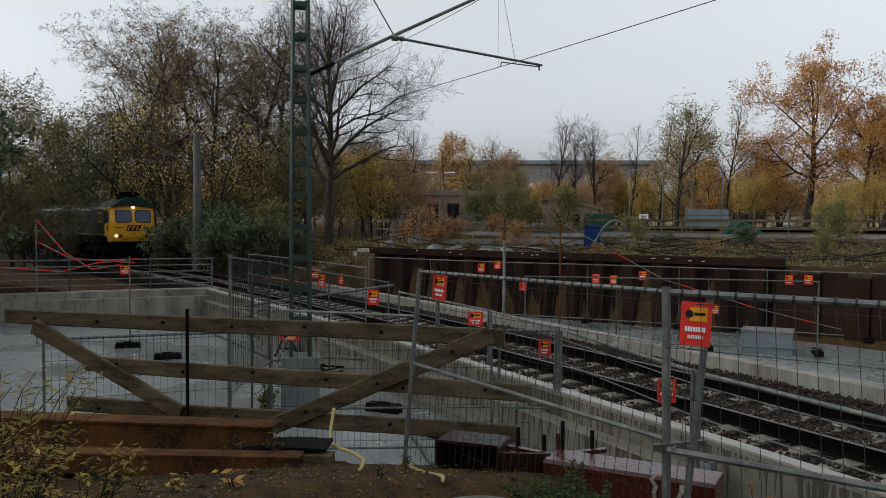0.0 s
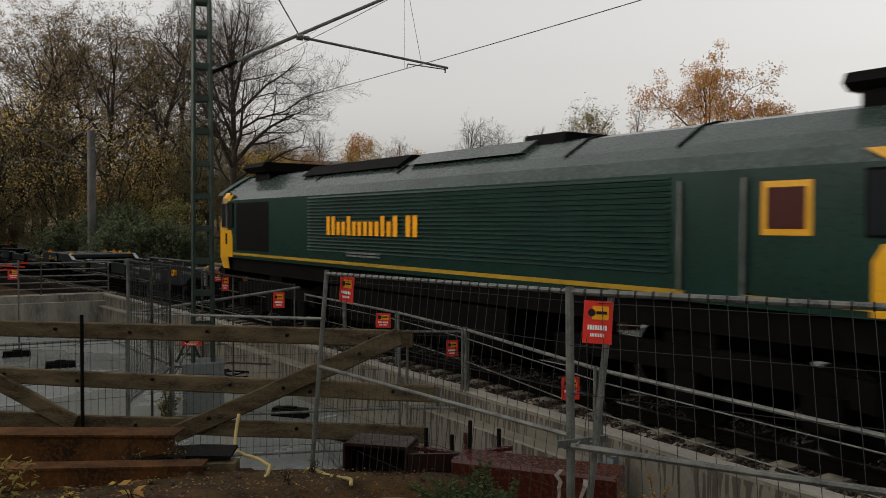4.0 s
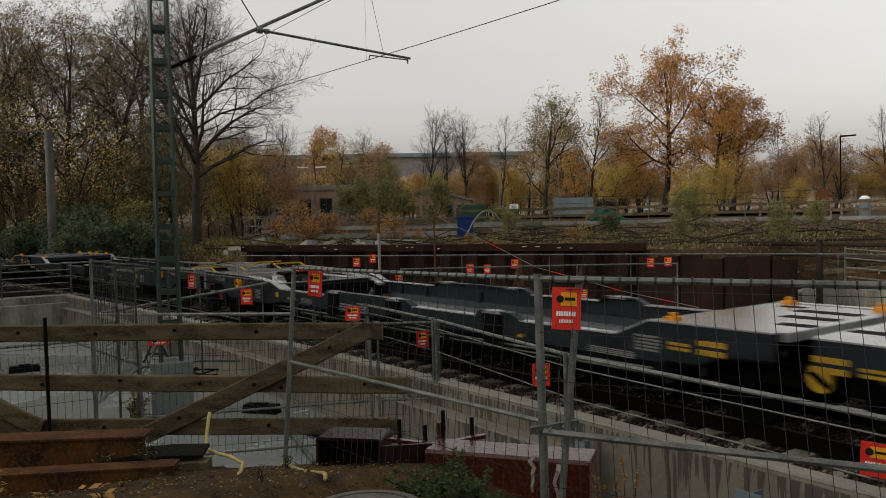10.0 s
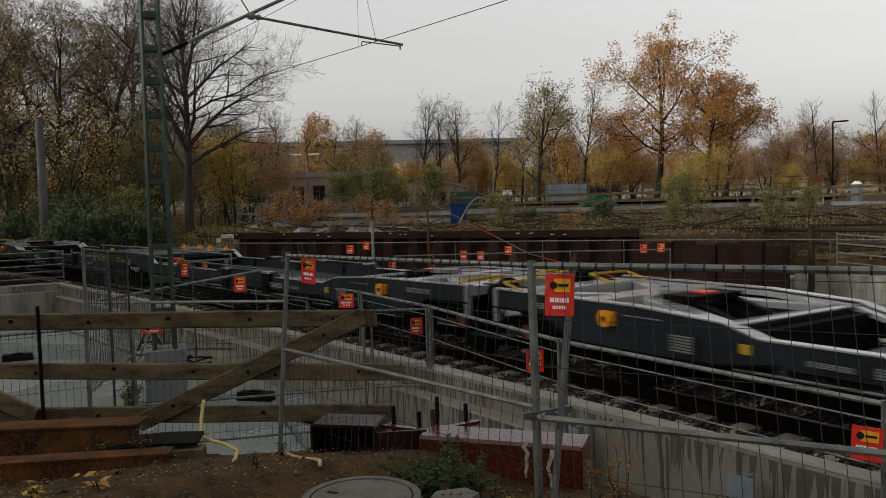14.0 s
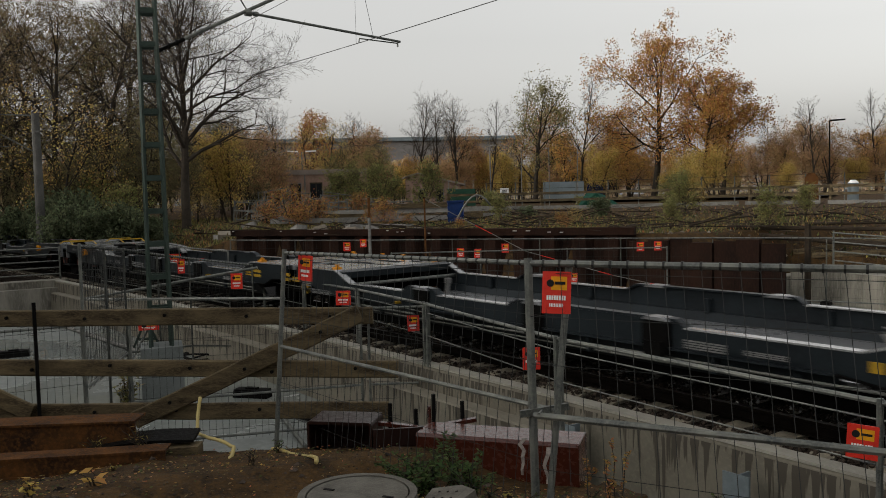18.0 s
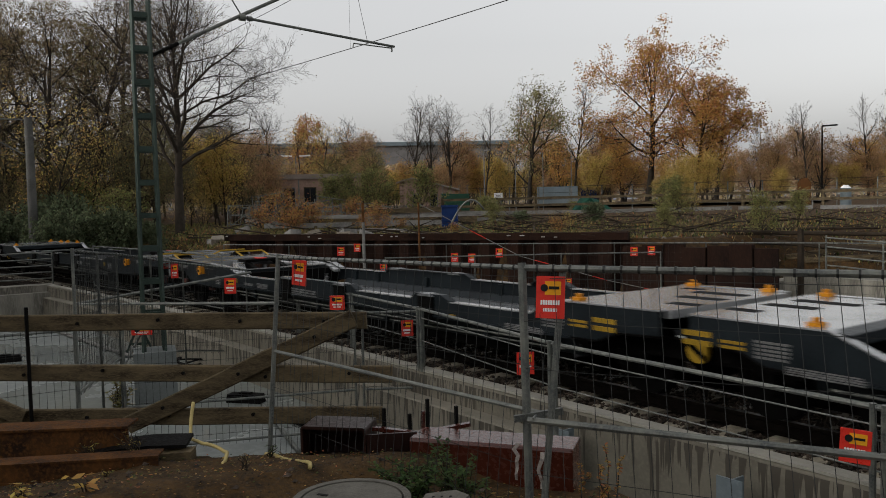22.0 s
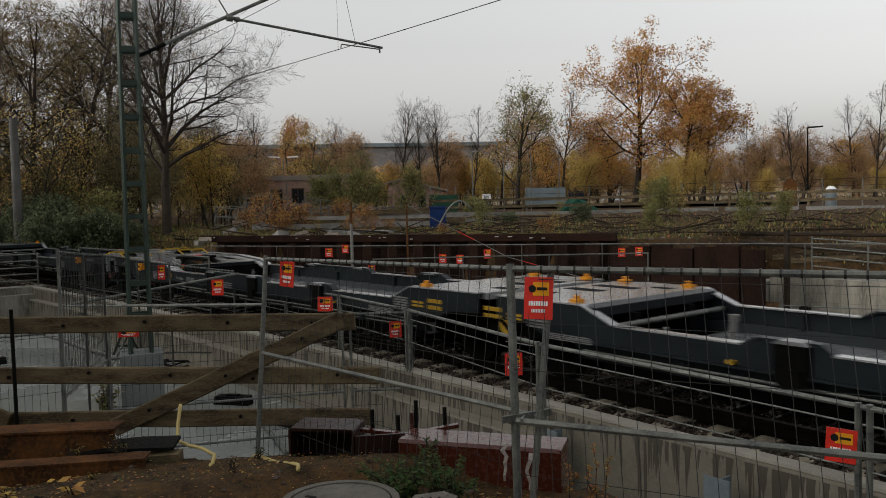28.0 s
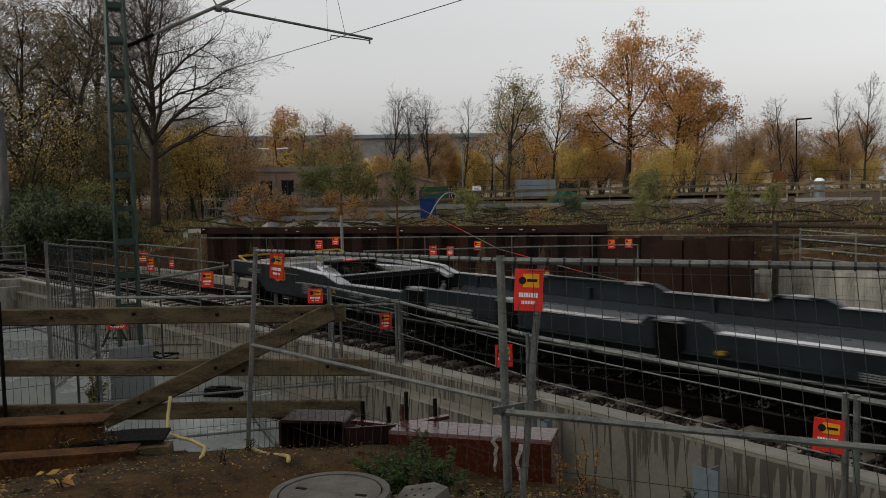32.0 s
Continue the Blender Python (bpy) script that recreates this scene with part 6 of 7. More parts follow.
def build_bank_things():
    h_beam("steel_beam", (-8.95, -0.60, 0.44), (-7.30, 1.84, 0.47), 0.28, 0.26, M_RUST, "rusty steel channel beam lying on the bank", web=-0.115)
    h_beam("steel_beam", (-8.10, -0.55, 0.40), (-6.72, 1.90, 0.42), 0.20, 0.17, M_RUST, "dark rusty steel beam lying on the earth", web=-0.085)
    pl = empty("steel_plate", "bent dark steel plate resting on a beam", "steel plate")
    bend = [(-7.52, 1.22, 0.42), (-7.40, 1.42, 0.50), (-7.25, 1.66, 0.55), (-7.10, 1.92, 0.57), (-6.95, 2.20, 0.56)]
    strip = Mesh()
    for (xa, ya, za), (xb, yb, zb) in zip(bend, bend[1:]):
        strip.add([(xa + dx, ya + dy, za + dz) for dx, dy, dz in ((0.06, -0.04, 0), (-0.16, 0.1, 0.03), (-0.16, 0.1, 0.005), (0.06, -0.04, -0.025))]
                  + [(xb + dx, yb + dy, zb + dz) for dx, dy, dz in ((0.06, -0.04, 0), (-0.16, 0.1, 0.03), (-0.16, 0.1, 0.005), (0.06, -0.04, -0.025))],
                  [(0, 1, 5, 4), (1, 2, 6, 5), (2, 3, 7, 6), (3, 0, 4, 7), (0, 3, 2, 1), (4, 5, 6, 7)])
    part("plate", strip, M_BLACK, pl)
    bl = empty("timber_block", "dark timber block under the plate", "timber")
    part("block", Mesh().beam((-7.42, 1.36, 0.42), (-6.88, 2.22, 0.45), 0.17, 0.13), M_WOOD, bl)
    box_beam((-5.98, 3.08, 0.40), (-6.22, 3.33, 0.40), 0.56, 0.34, M_OXIDE_OLD, "dark brown hollow steel box beam lying by the pit")
    gus = empty("steel_plate", "dark brown steel plate standing between the box beams", "steel plate")
    part("plate", Mesh().beam((-5.79, 3.29, 0.50), (-5.60, 3.66, 0.50), 0.025, 0.36), M_OXIDE_OLD, gus)
    box_beam((-5.62, 3.68, 0.31), (-4.56, 4.46, 0.31), 0.38, 0.36, M_OXIDE, "red oxide painted steel box beam wet with rain")
    rods = empty("angle_rail", "red steel angle with upright rods beside the box beam", "steel angle")
    part("angle", Mesh().beam((-5.95, 3.42, 0.68), (-5.72, 3.76, 0.62), 0.06, 0.03).beam((-5.72, 3.76, 0.62), (-5.50, 4.14, 0.68), 0.06, 0.03), M_OXIDE, rods)
    for x, y, z0, z1, mt in ((-5.86, 3.76, 0.55, 0.76, M_BLACK), (-5.79, 3.90, 0.56, 0.88, M_BLACK), (-5.80, 3.86, 0.56, 0.78, M_OXIDE), (-5.66, 4.11, 0.58, 0.81, M_BLACK), (-5.97, 3.57, 0.58, 0.82, M_BLACK)):
        part("rod", Mesh().box(x - 0.013, x + 0.013, y - 0.013, y + 0.013, z0, z1), mt, rods)
    # manhole
    mh = empty("manhole_cover", "round concrete manhole cover in an iron frame", "manhole cover", m=pose(-3.99, 2.16, 0.905) @ Matrix.Scale(0.93, 4))
    ring = Mesh()
    n = 40
    vs = [(r * math.cos(2 * math.pi * i / n), r * math.sin(2 * math.pi * i / n), z) for r, z in ((0.36, -0.15), (0.36, 0.02), (0.315, 0.02), (0.315, -0.05)) for i in range(n)]
    fs = [(k * n + i, k * n + (i + 1) % n, (k + 1) * n + (i + 1) % n, (k + 1) * n + i) for k in range(3) for i in range(n)]
    part("frame", ring.add(vs, fs), M_LID, mh, "worn concrete ring")
    part("lid", Mesh().disc((0, 0, -0.01), 0.305, 0.05, "z", 40), M_LID, mh, "pale concrete lid")
    for a in (0.6, 3.7):
        part("lifting_slot", Mesh().box(-0.035, 0.035, -0.012, 0.012, 0.0, 0.019, pose(0.2 * math.cos(a), 0.2 * math.sin(a), 0, 0, 0, math.degrees(a))), M_BLACK, mh)
    ch = empty("concrete_chunk", "broken perforated concrete slab piece", "rubble", m=pose(-3.73, 2.60, 0.87, 10, -10, 25) @ Matrix.Scale(0.72, 4))
    part("slab", Mesh().prism([(-0.18, -0.12), (0.16, -0.16), (0.22, 0.06), (0.05, 0.15), (-0.2, 0.10)], -0.05, 0.03, "z"), M_LID, ch)
    for i in range(6):
        part("hole", Mesh().disc((-0.1 + 0.08 * (i % 3), -0.06 + 0.1 * (i // 3), 0.03), 0.012, 0.004, "z", 8), M_BLACK, ch)
    # hoses
    for pts, nm in ((((-7.45, 2.42, 0.78), (-7.36, 2.36, 0.62), (-7.24, 2.31, 0.52), (-7.0, 2.33, 0.52), (-6.75, 2.38, 0.52), (-6.60, 2.41, 0.52), (-6.35, 2.30, 0.53), (-6.15, 2.2, 0.55)), "a"),
                    (((-6.33, 2.64, 0.52), (-6.1, 2.62, 0.56), (-5.85, 2.62, 0.60), (-5.6, 2.62, 0.64), (-5.44, 2.61, 0.66), (-5.32, 2.55, 0.68)), "b")):
        hose = empty("hose", "dirty yellow hose trailing over the bank edge", "hose", "yellow hoses")
        sm = []
        for i in range(len(pts) - 1):
            for f in (0, 0.33, 0.66):
                sm.append(Vector(pts[i]).lerp(Vector(pts[i + 1]), f) + Vector((0, 0, 0.01 * math.sin(i * 2 + f * 3))))
        part("tube", Mesh().bend(sm + [Vector(pts[-1])], 0.016, 7), M_HOSE, hose, smooth=True)
    # rubble, litter and weeds on the bank
    rnd = random.Random(11)
    stones = Mesh()
    for i in range(7000):
        x, y = rnd.uniform(-8.2, -1.0), rnd.uniform(-1.5, 5.0)
        if y > edge_y(x) - 0.05:
            continue
        s = rnd.uniform(0.004, 0.014) if i % 12 else rnd.uniform(0.015, 0.04)
        z = ground_z(x, y)
        vs = [(x + s * rnd.uniform(0.6, 1.2) * a, y + s * rnd.uniform(0.6, 1.2) * b, z + s * 0.6 * c) for a, b, c in ((1, 0, 0), (-1, 0, 0), (0, 1, 0), (0, -1, 0), (0, 0, 1), (0, 0, -1))]
        stones.add(vs, ((0, 2, 4), (2, 1, 4), (1, 3, 4), (3, 0, 4), (2, 0, 5), (1, 2, 5), (3, 1, 5), (0, 3, 5)))
    tagged(part("rubble", stones, M_BALLAST), "small stones and rubble on the earth", "rubble", kind="stuff")
    for key, n, nm in (("brown", 2200, "fallen_leaves"), ("rust", 6500, "fallen_leaves"), ("fresh", 8000, "low_weeds"), ("dull", 7500, "fallen_leaves")):
        m = Mesh()
        for i in range(n):
            x, y = rnd.uniform(-9.2, -1.0), rnd.uniform(-2.5, 5.0)
            if y > edge_y(x) + 0.05 or noise.noise(Vector((x * 1.3, y * 1.3, len(key)))) < rnd.uniform(-0.5, 0.35):
                continue
            z = ground_z(x, y) + rnd.uniform(0.002, 0.03)
            s = rnd.uniform(0.006, 0.017)
            a = rnd.uniform(0, 6.28)
            b = Vector((math.cos(a), math.sin(a), rnd.uniform(-0.4, 0.4))) * s
            e = Vector((-math.sin(a), math.cos(a), rnd.uniform(-0.4, 0.4))) * s * 0.6
            c = Vector((x, y, z))
            m.add((c - b, c + e, c + b, c - e), ((0, 1, 2, 3),))
        me = bpy.data.meshes.new(nm)
        me.from_pydata(m.v, [], m.f)
        me.materials.append(LEAF[key])
        tagged(new(nm, me), "scattered autumn leaves on the ground" if nm == "fallen_leaves" else "low green weeds between the leaves", "leaf litter", kind="stuff")


build_bank_things()


def plant(name, p, height, stems, leaf, size, per, label, seed, spread=0.35, slim=0.35, category="plant"):
    """A small plant: thin stems with single leaves along them."""
    rnd = random.Random(seed)
    ob = empty(name, label, category, m=Matrix.Translation(p))
    w, lv = Mesh(), Mesh()
    for s in range(stems):
        a = rnd.uniform(0, 6.28)
        out = Vector((math.cos(a), math.sin(a), 0)) * spread * height * rnd.uniform(0.2, 1.0)
        base = Vector((rnd.gauss(0, 0.06), rnd.gauss(0, 0.06), -0.05)) * height
        h = height * rnd.uniform(0.55, 1.0)
        pts = [base + out * f * f + Vector((rnd.gauss(0, 0.01), rnd.gauss(0, 0.01), h * (f - 0.15 * f * f * f))) for f in (0, 0.3, 0.6, 0.85, 1.0)]
        for i in range(4):
            w.tube(pts[i], pts[i + 1], 0.005 * (1 - 0.2 * i), 4)
        for k in range(per):
            f = rnd.uniform(0.15, 1.0) * 3.99
            i = int(f)
            c = pts[i].lerp(pts[i + 1], f - i)
            az = rnd.uniform(0, 6.28)
            b = Vector((math.cos(az), math.sin(az), rnd.uniform(-0.5, 0.6))).normalized() * size * rnd.uniform(0.6, 1.2)
            e = b.cross(Vector((0, 0, 1))).normalized() * b.length * slim + Vector((0, 0, rnd.uniform(-0.2, 0.2) * b.length))
            lv.add((c, c + b * 0.5 + e * 0.5, c + b, c + b * 0.5 - e * 0.5), ((0, 1, 2, 3),))
    part("stalk", w, M_BARK, ob, kind="stuff")
    part("foliage", lv, LEAF[leaf], ob, kind="stuff")
    return ob


def build_plants():
    def at(x, y):
        return (x, y, ground_z(x, y))
    for x, y, h, n, sd in ((-5.25, -0.35, 1.25, 12, 1), (-5.05, -0.12, 1.15, 12, 2), (-4.85, 0.18, 0.75, 10, 3), (-5.5, -0.05, 1.1, 9, 4), (-4.6, -0.2, 0.9, 10, 5)):
        plant("willow_shrub", at(x, y), h, n, "straw", 0.075, 26, "thin shrub with narrow yellow green leaves on the bank", sd, 0.45, 0.22, "shrub")
        plant("willow_shrub", at(x + 0.1, y - 0.05), h * 0.8, n // 2, "yellow", 0.055, 14, "thin shrub with small yellow leaves on the bank", sd + 20, 0.5, 0.4, "shrub")
    plant("seedling", at(-5.62, 1.10), 0.14, 3, "orange", 0.09, 4, "small seedling with bright orange leaves", 31, 0.8, 0.5)
    plant("seedling", at(-5.75, 0.74), 0.18, 5, "yellow", 0.05, 7, "small seedling with yellow leaves", 32, 0.6, 0.6)
    plant("seedling", at(-5.7, 0.3), 0.3, 5, "fresh", 0.07, 7, "small green and yellow weed", 33, 0.6, 0.6)
    for x, y, h, sd in ((-4.76, 3.12, 0.42, 41), (-4.62, 3.30, 0.56, 42), (-4.92, 3.02, 0.34, 43), (-4.42, 3.25, 0.38, 44), (-4.66, 3.02, 0.36, 45)):
        plant("bramble", at(x, y), h, 15, "bramble", 0.042, 30, "low green bramble by the fence", sd, 0.7, 0.6, "shrub")
    for x, y, h, sd in ((-3.98, 4.2, 0.62, 51), (-3.6, 3.75, 0.4, 52), (-4.1, 4.1, 0.35, 53)):
        plant("dock_stalk", at(x, y), h, 2, "rust", 0.03, 60, "dead red brown seed stalk", sd, 0.15, 0.7)
    for x, y, h, sd in ((-7.0, 1.75, 0.30, 61), (-7.25, 1.45, 0.22, 62), (-8.2, 0.6, 0.25, 63), (-8.6, 0.35, 0.2, 64), (-6.3, 2.9, 0.25, 65)):
        plant("dry_grass", (x, y, ground_z(x, y) + 0.05), h, 26, "straw", 0.05, 2, "tuft of dry yellow grass", sd, 0.6, 0.1, "grass")
    spots = random.Random(77)
    for k in range(22):
        x, y = spots.uniform(-7.4, -2.6), spots.uniform(0.2, 4.0)
        if y < edge_y(x) - 0.1 and math.hypot(x + 3.99, y - 2.16) > 0.45:
            plant("weed", at(x, y), spots.uniform(0.06, 0.16), 6, spots.choice(("fresh", "fresh", "straw", "dull")), 0.035, 5, "small weed among the fallen leaves", 80 + k, 0.9, 0.5)
    plant("weed", (-15.6, 3.72, -1.15), 0.85, 20, "green", 0.11, 14, "green weed growing in the pit", 71, 0.35, 0.5)


build_plants()


# ---- beyond the track: bank, building site, car park ----
M_BRICK = mat("brown cladding", (0.33, 0.22, 0.17), 0.8, var=0.3, scale=1.2, fine=12, bump=0.2)
M_FELT = mat("brown grey roof felt", (0.24, 0.20, 0.17), 0.8, var=0.25, scale=0.6, fine=8, bump=0.1)
M_PALE = mat("pale render", (0.20, 0.19, 0.185), 0.8, var=0.2, scale=0.5, fine=6, bump=0.1)
M_SILVER = mat("pale blue container steel", (0.17, 0.205, 0.22), 0.5, 0.1, var=0.2, scale=0.8, fine=12, bump=0.05)
M_TARP = mat("green tarpaulin", (0.015, 0.075, 0.05), 0.5, var=0.3, scale=1.5, fine=10, bump=0.2)
M_DKGREEN = mat("dark green container", (0.03, 0.085, 0.055), 0.5, var=0.25, scale=0.8, fine=12, bump=0.05)
M_ASPHALT = mat("wet asphalt", (0.06, 0.06, 0.062), 0.5, var=0.3, scale=0.2, fine=6, bump=0.1, wet=0.4)
M_DEADWOOD = mat("dead branch", (0.035, 0.026, 0.018), 0.85, var=0.4, scale=3, fine=20, bump=0.3, island=0.5)
M_RUBBLE = mat("mixed rubble", (0.20, 0.175, 0.14), 0.8, var=0.3, scale=3, fine=20, bump=0.2, island=0.8)
M_KERB = mat("pale concrete beam", (0.22, 0.215, 0.20), 0.7, var=0.3, scale=1.0, fine=12, bump=0.15, dark=(0.09, 0.087, 0.08))


def at_ground(x, y, up=0.0):
    return (x, y, ground_z(x, y) + up)


def wall_box(name, a, b, depth, z0, z1, material, parent, label=""):
    """An upright box whose front runs from a to b in plan, and that reaches back by depth."""
    a, b = Vector((*a, 0)), Vector((*b, 0))
    d = (b - a).normalized()
    n = Vector((-d.y, d.x, 0)) * depth
    p = [a, b, b + n, a + n]
    m = Mesh().add([(q.x, q.y, z) for z in (z0, z1) for q in p], [(3, 2, 1, 0), (4, 5, 6, 7), (0, 1, 5, 4), (1, 2, 6, 5), (2, 3, 7, 6), (3, 0, 4, 7)])
    return part(name, m, material, parent, label)


def build_buildings():
    hall = empty("industrial_hall", "long grey industrial hall behind the trees", "industrial building")
    wall_box("wall", (-246, 87), (-201, 167), -18, 0, 19.5, M_PALE, hall)
    wall_box("roof", (-246.5, 86), (-200.5, 168), -19, 19.5, 20.6, M_SILVER, hall, "dark flat roof with a deep edge")
    for i in range(14):
        f0, f1 = (i + 0.15) / 14, (i + 0.85) / 14
        a = (lerp(-246, -201, f0) + 0.35, lerp(87, 167, f0) - 0.2)
        b = (lerp(-246, -201, f1) + 0.35, lerp(87, 167, f1) - 0.2)
        wall_box("window", a, b, -0.4, 14.0, 16.5, M_SILVER if i % 3 else M_KERB, hall)
    hut = empty("site_pavilion", "low brown flat-roofed pavilion behind shrubs", "building")
    ha, hb = (-70.0, 27.3), (-64.6, 37.0)
    wall_box("wall", ha, hb, 6, 1.7, 5.0, M_BRICK, hut)
    wall_box("roof", (-70.2, 26.6), (-64.2, 37.6), 7, 5.0, 5.45, M_FELT, hut, "overhanging flat roof edge")
    for i in range(6):
        f0, f1 = (i + 0.2) / 6, (i + 0.8) / 6
        a = (lerp(ha[0], hb[0], f0) + 0.1, lerp(ha[1], hb[1], f0) - 0.05)
        b = (lerp(ha[0], hb[0], f1) + 0.1, lerp(ha[1], hb[1], f1) - 0.05)
        z0 = 1.8 if i == 3 else 2.5
        fr = wall_box("window_frame", a, b, 0.12, z0, 4.3, M_WOOD if i % 2 else M_PALE, hut)
        for g0, g1 in ((0.06, 0.47), (0.53, 0.94)):
            p = (lerp(a[0], b[0], g0) + 0.05, lerp(a[1], b[1], g0) - 0.03)
            q = (lerp(a[0], b[0], g1) + 0.05, lerp(a[1], b[1], g1) - 0.03)
            wall_box("pane", p, q, 0.05, z0 + 0.1, 4.2, M_SIDEGLASS, fr)
    for i in range(5):
        f = (i + 0.5) / 5
        x, y = lerp(ha[0], hb[0], f) + 0.9, lerp(ha[1], hb[1], f) - 0.5
        part("canopy_post", Mesh().tube((x, y, 1.6), (x, y, 4.95), 0.06, 6), M_KERB, hut, "pale canopy post")
    house = empty("brick_house", "small brown brick house with a sloping roof", "building", m=pose(-62.7, 40.3, 0, 0, 0, math.degrees(math.atan2(3.9, 2.1))))
    L = 4.6
    part("wall", Mesh().prism([(0, 1.6), (L, 1.6), (L, 3.85), (0.7, 4.85), (0, 4.75)], 0, 6, "y"), M_BRICK, house)
    part("roof", Mesh().prism([(-0.3, 4.72), (0.7, 4.98), (L + 0.4, 3.86), (L + 0.4, 3.72), (0.7, 4.86), (-0.3, 4.6)], -0.35, 6.3, "y"), M_FELT, house, "brown sloping roof")
    for x0 in (0.7, 2.3, 3.3):
        wn = part("window", Mesh().box(x0, x0 + 0.75, -0.05, 0.03, 2.3, 3.5), M_PALE, house)
        part("pane", Mesh().box(x0 + 0.08, x0 + 0.67, -0.07, 0.0, 2.38, 3.42), M_SIDEGLASS, wn)
    for nm, a, b, dp, z0, z1, mt, lab in (("shipping_container", (-70.65, 63.5), (-67.5, 66.85), 2.4, 2.05, 4.2, M_SILVER, "pale blue grey corrugated site container"),
                                          ("shipping_container", (-69.4, 69.2), (-68.1, 70.5), 2.2, 2.05, 3.95, M_BLUE, "small blue steel site container"),
                                          ("shipping_container", (-57.1, 40.5), (-55.7, 42.35), 2.2, 1.9, 3.35, M_DKGREEN, "dark green site container with frames on its roof")):
        c = empty(nm, lab, "container")
        wall_box("body", a, b, dp, z0, z1, mt, c)
        n = 14
        for i in range(n):
            f0, f1 = (i + 0.2) / n, (i + 0.75) / n
            p = (lerp(a[0], b[0], f0) + 0.02, lerp(a[1], b[1], f0) - 0.03)
            q = (lerp(a[0], b[0], f1) + 0.02, lerp(a[1], b[1], f1) - 0.03)
            wall_box("rib", p, q, 0.05, z0 + 0.12, z1 - 0.12, mt, c)
        if mt is M_DKGREEN:
            for f in (0.05, 0.35, 0.65, 0.95):
                x, y = lerp(a[0], b[0], f) - 0.5, lerp(a[1], b[1], f) + 0.3
                part("roof_frame", Mesh().tube((x, y, z1), (x, y, z1 + 0.75), 0.035, 6).tube((x, y, z1 + 0.7), (x - 0.5, y + 0.5, z1 + 0.7), 0.03, 6), M_KERB, c, "pale frame on the roof")
    k = empty("generator_cabinet", "brown cabinet in a white steel frame", "cabinet", m=pose(*at_ground(-30.8, 51.5), 0, 0, 31))
    part("cabinet", Mesh().box(-0.42, 0.42, -0.4, 0.4, 0.3, 1.7).prism([(-0.42, 1.7), (0.42, 1.7), (0.2, 2.0), (-0.2, 2.0)], -0.4, 0.4, "y"), M_RUST, k)
    for x in (-0.5, 0.5):
        part("frame_post", Mesh().box(x - 0.04, x + 0.04, -0.48, -0.42, -0.1, 1.25), M_KERB, k)
    for z in (0.1, 0.62, 1.2):
        part("frame_bar", Mesh().box(-0.5, 0.5, -0.49, -0.43, z - 0.04, z + 0.04), M_KERB, k)
    t = empty("silo_tank", "grey upright tank with a white domed lid", "tank", m=pose(*at_ground(-29.6, 54.5)))
    part("shell", Mesh().disc((0, 0, 0.6), 0.36, 1.3, "z", 18), M_SILVER, t)
    part("lid", Mesh().tube((0, 0, 1.25), (0, 0, 1.45), 0.36, 18, 0.16), M_WHITE, t, "white domed lid")
    s = empty("notice_board", "white notice board on posts", "sign", m=pose(-61.9, 50.6, 0, 0, 0, 50))
    part("board", Mesh().box(-0.42, 0.42, -0.03, 0.03, 2.75, 3.45), M_WHITE, s)
    for x in (-0.3, 0.3):
        part("leg", Mesh().box(x - 0.03, x + 0.03, 0.03, 0.08, 1.7, 3.4), M_GALV, s)
    part("print", bars(0.5, 0.35, 4, 5), M_INK, s, m=pose(-0.25, -0.031, 3.25))
    # street lamps and flag poles
    for x, y, z, mt, head, lab in ((-66.7, 52.7, 7.9, M_KERB, 0.5, "pale street lamp with a single head"), (-37.3, 65.0, 8.2, M_BLACK, 0.9, "dark street lamp with a flat arm")):
        l = empty("street_lamp", lab, "street lamp")
        part("pole", Mesh().tube((x, y, ground_z(x, y) - 0.2), (x, y, z), 0.08, 8, 0.055), mt, l)
        part("lamp_head", Mesh().beam((x, y, z), (x + head, y + head * 0.8, z + 0.04), 0.24, 0.12), mt if mt is M_BLACK else M_KERB, l)
    l = empty("street_lamp", "twin-headed street lamp over the car park", "street lamp")
    x, y = -81.3, 38.5
    part("pole", Mesh().tube((x, y, 1.7), (x, y, 8.0), 0.07, 8, 0.05), M_GALV, l)
    for sx in (-1, 1):
        part("lamp_head", Mesh().beam((x + 0.2 * sx, y + 0.35 * sx, 8.0), (x + 0.75 * sx, y + 1.35 * sx, 8.05), 0.3, 0.13), M_WHITE, l, "pale lamp head")
    for x, y in ((-60.86, 51.93), (-59.1, 53.9), (-57.25, 55.87)):
        p = empty("flag_pole", "plain pale flag pole by the car park", "flag pole", "flag poles")
        part("pole", Mesh().tube((x, y, ground_z(x, y) - 0.2), (x, y, 7.26), 0.05, 8, 0.035), M_KERB, p)
    # fence round the car park
    run = [(-74, 24), (-70, 31), (-66.5, 37), (-63, 42), (-59.5, 46.5), (-56, 50.5), (-52, 54.5), (-48, 58), (-43.5, 61), (-38.5, 63.5), (-33, 65.5), (-27, 67)]
    for (xa, ya), (xb, yb) in zip(run, run[1:]):
        f = empty("wire_fence", "dark wire fence bay along the car park", "fence", "wire fence bays")
        for x, y in ((xa, ya), ((xa + xb) / 2, (ya + yb) / 2)):
            part("post", Mesh().tube((x, y, 1.6), (x, y, 3.9), 0.05, 6), M_GALV, f)
        for z in (2.1, 2.7, 3.3, 3.85):
            part("wire", Mesh().tube((xa, ya, z), (xb, yb, z), 0.016, 4), M_WIRE, f)
    road = part("car_park", Mesh().add([(-95, 40, 2.03), (-40, 70, 2.03), (-60, 110, 2.03), (-125, 75, 2.03)], [(0, 1, 2, 3)]), M_ASPHALT)
    tagged(road, "wet asphalt of the distant car park", "car park", kind="structure")


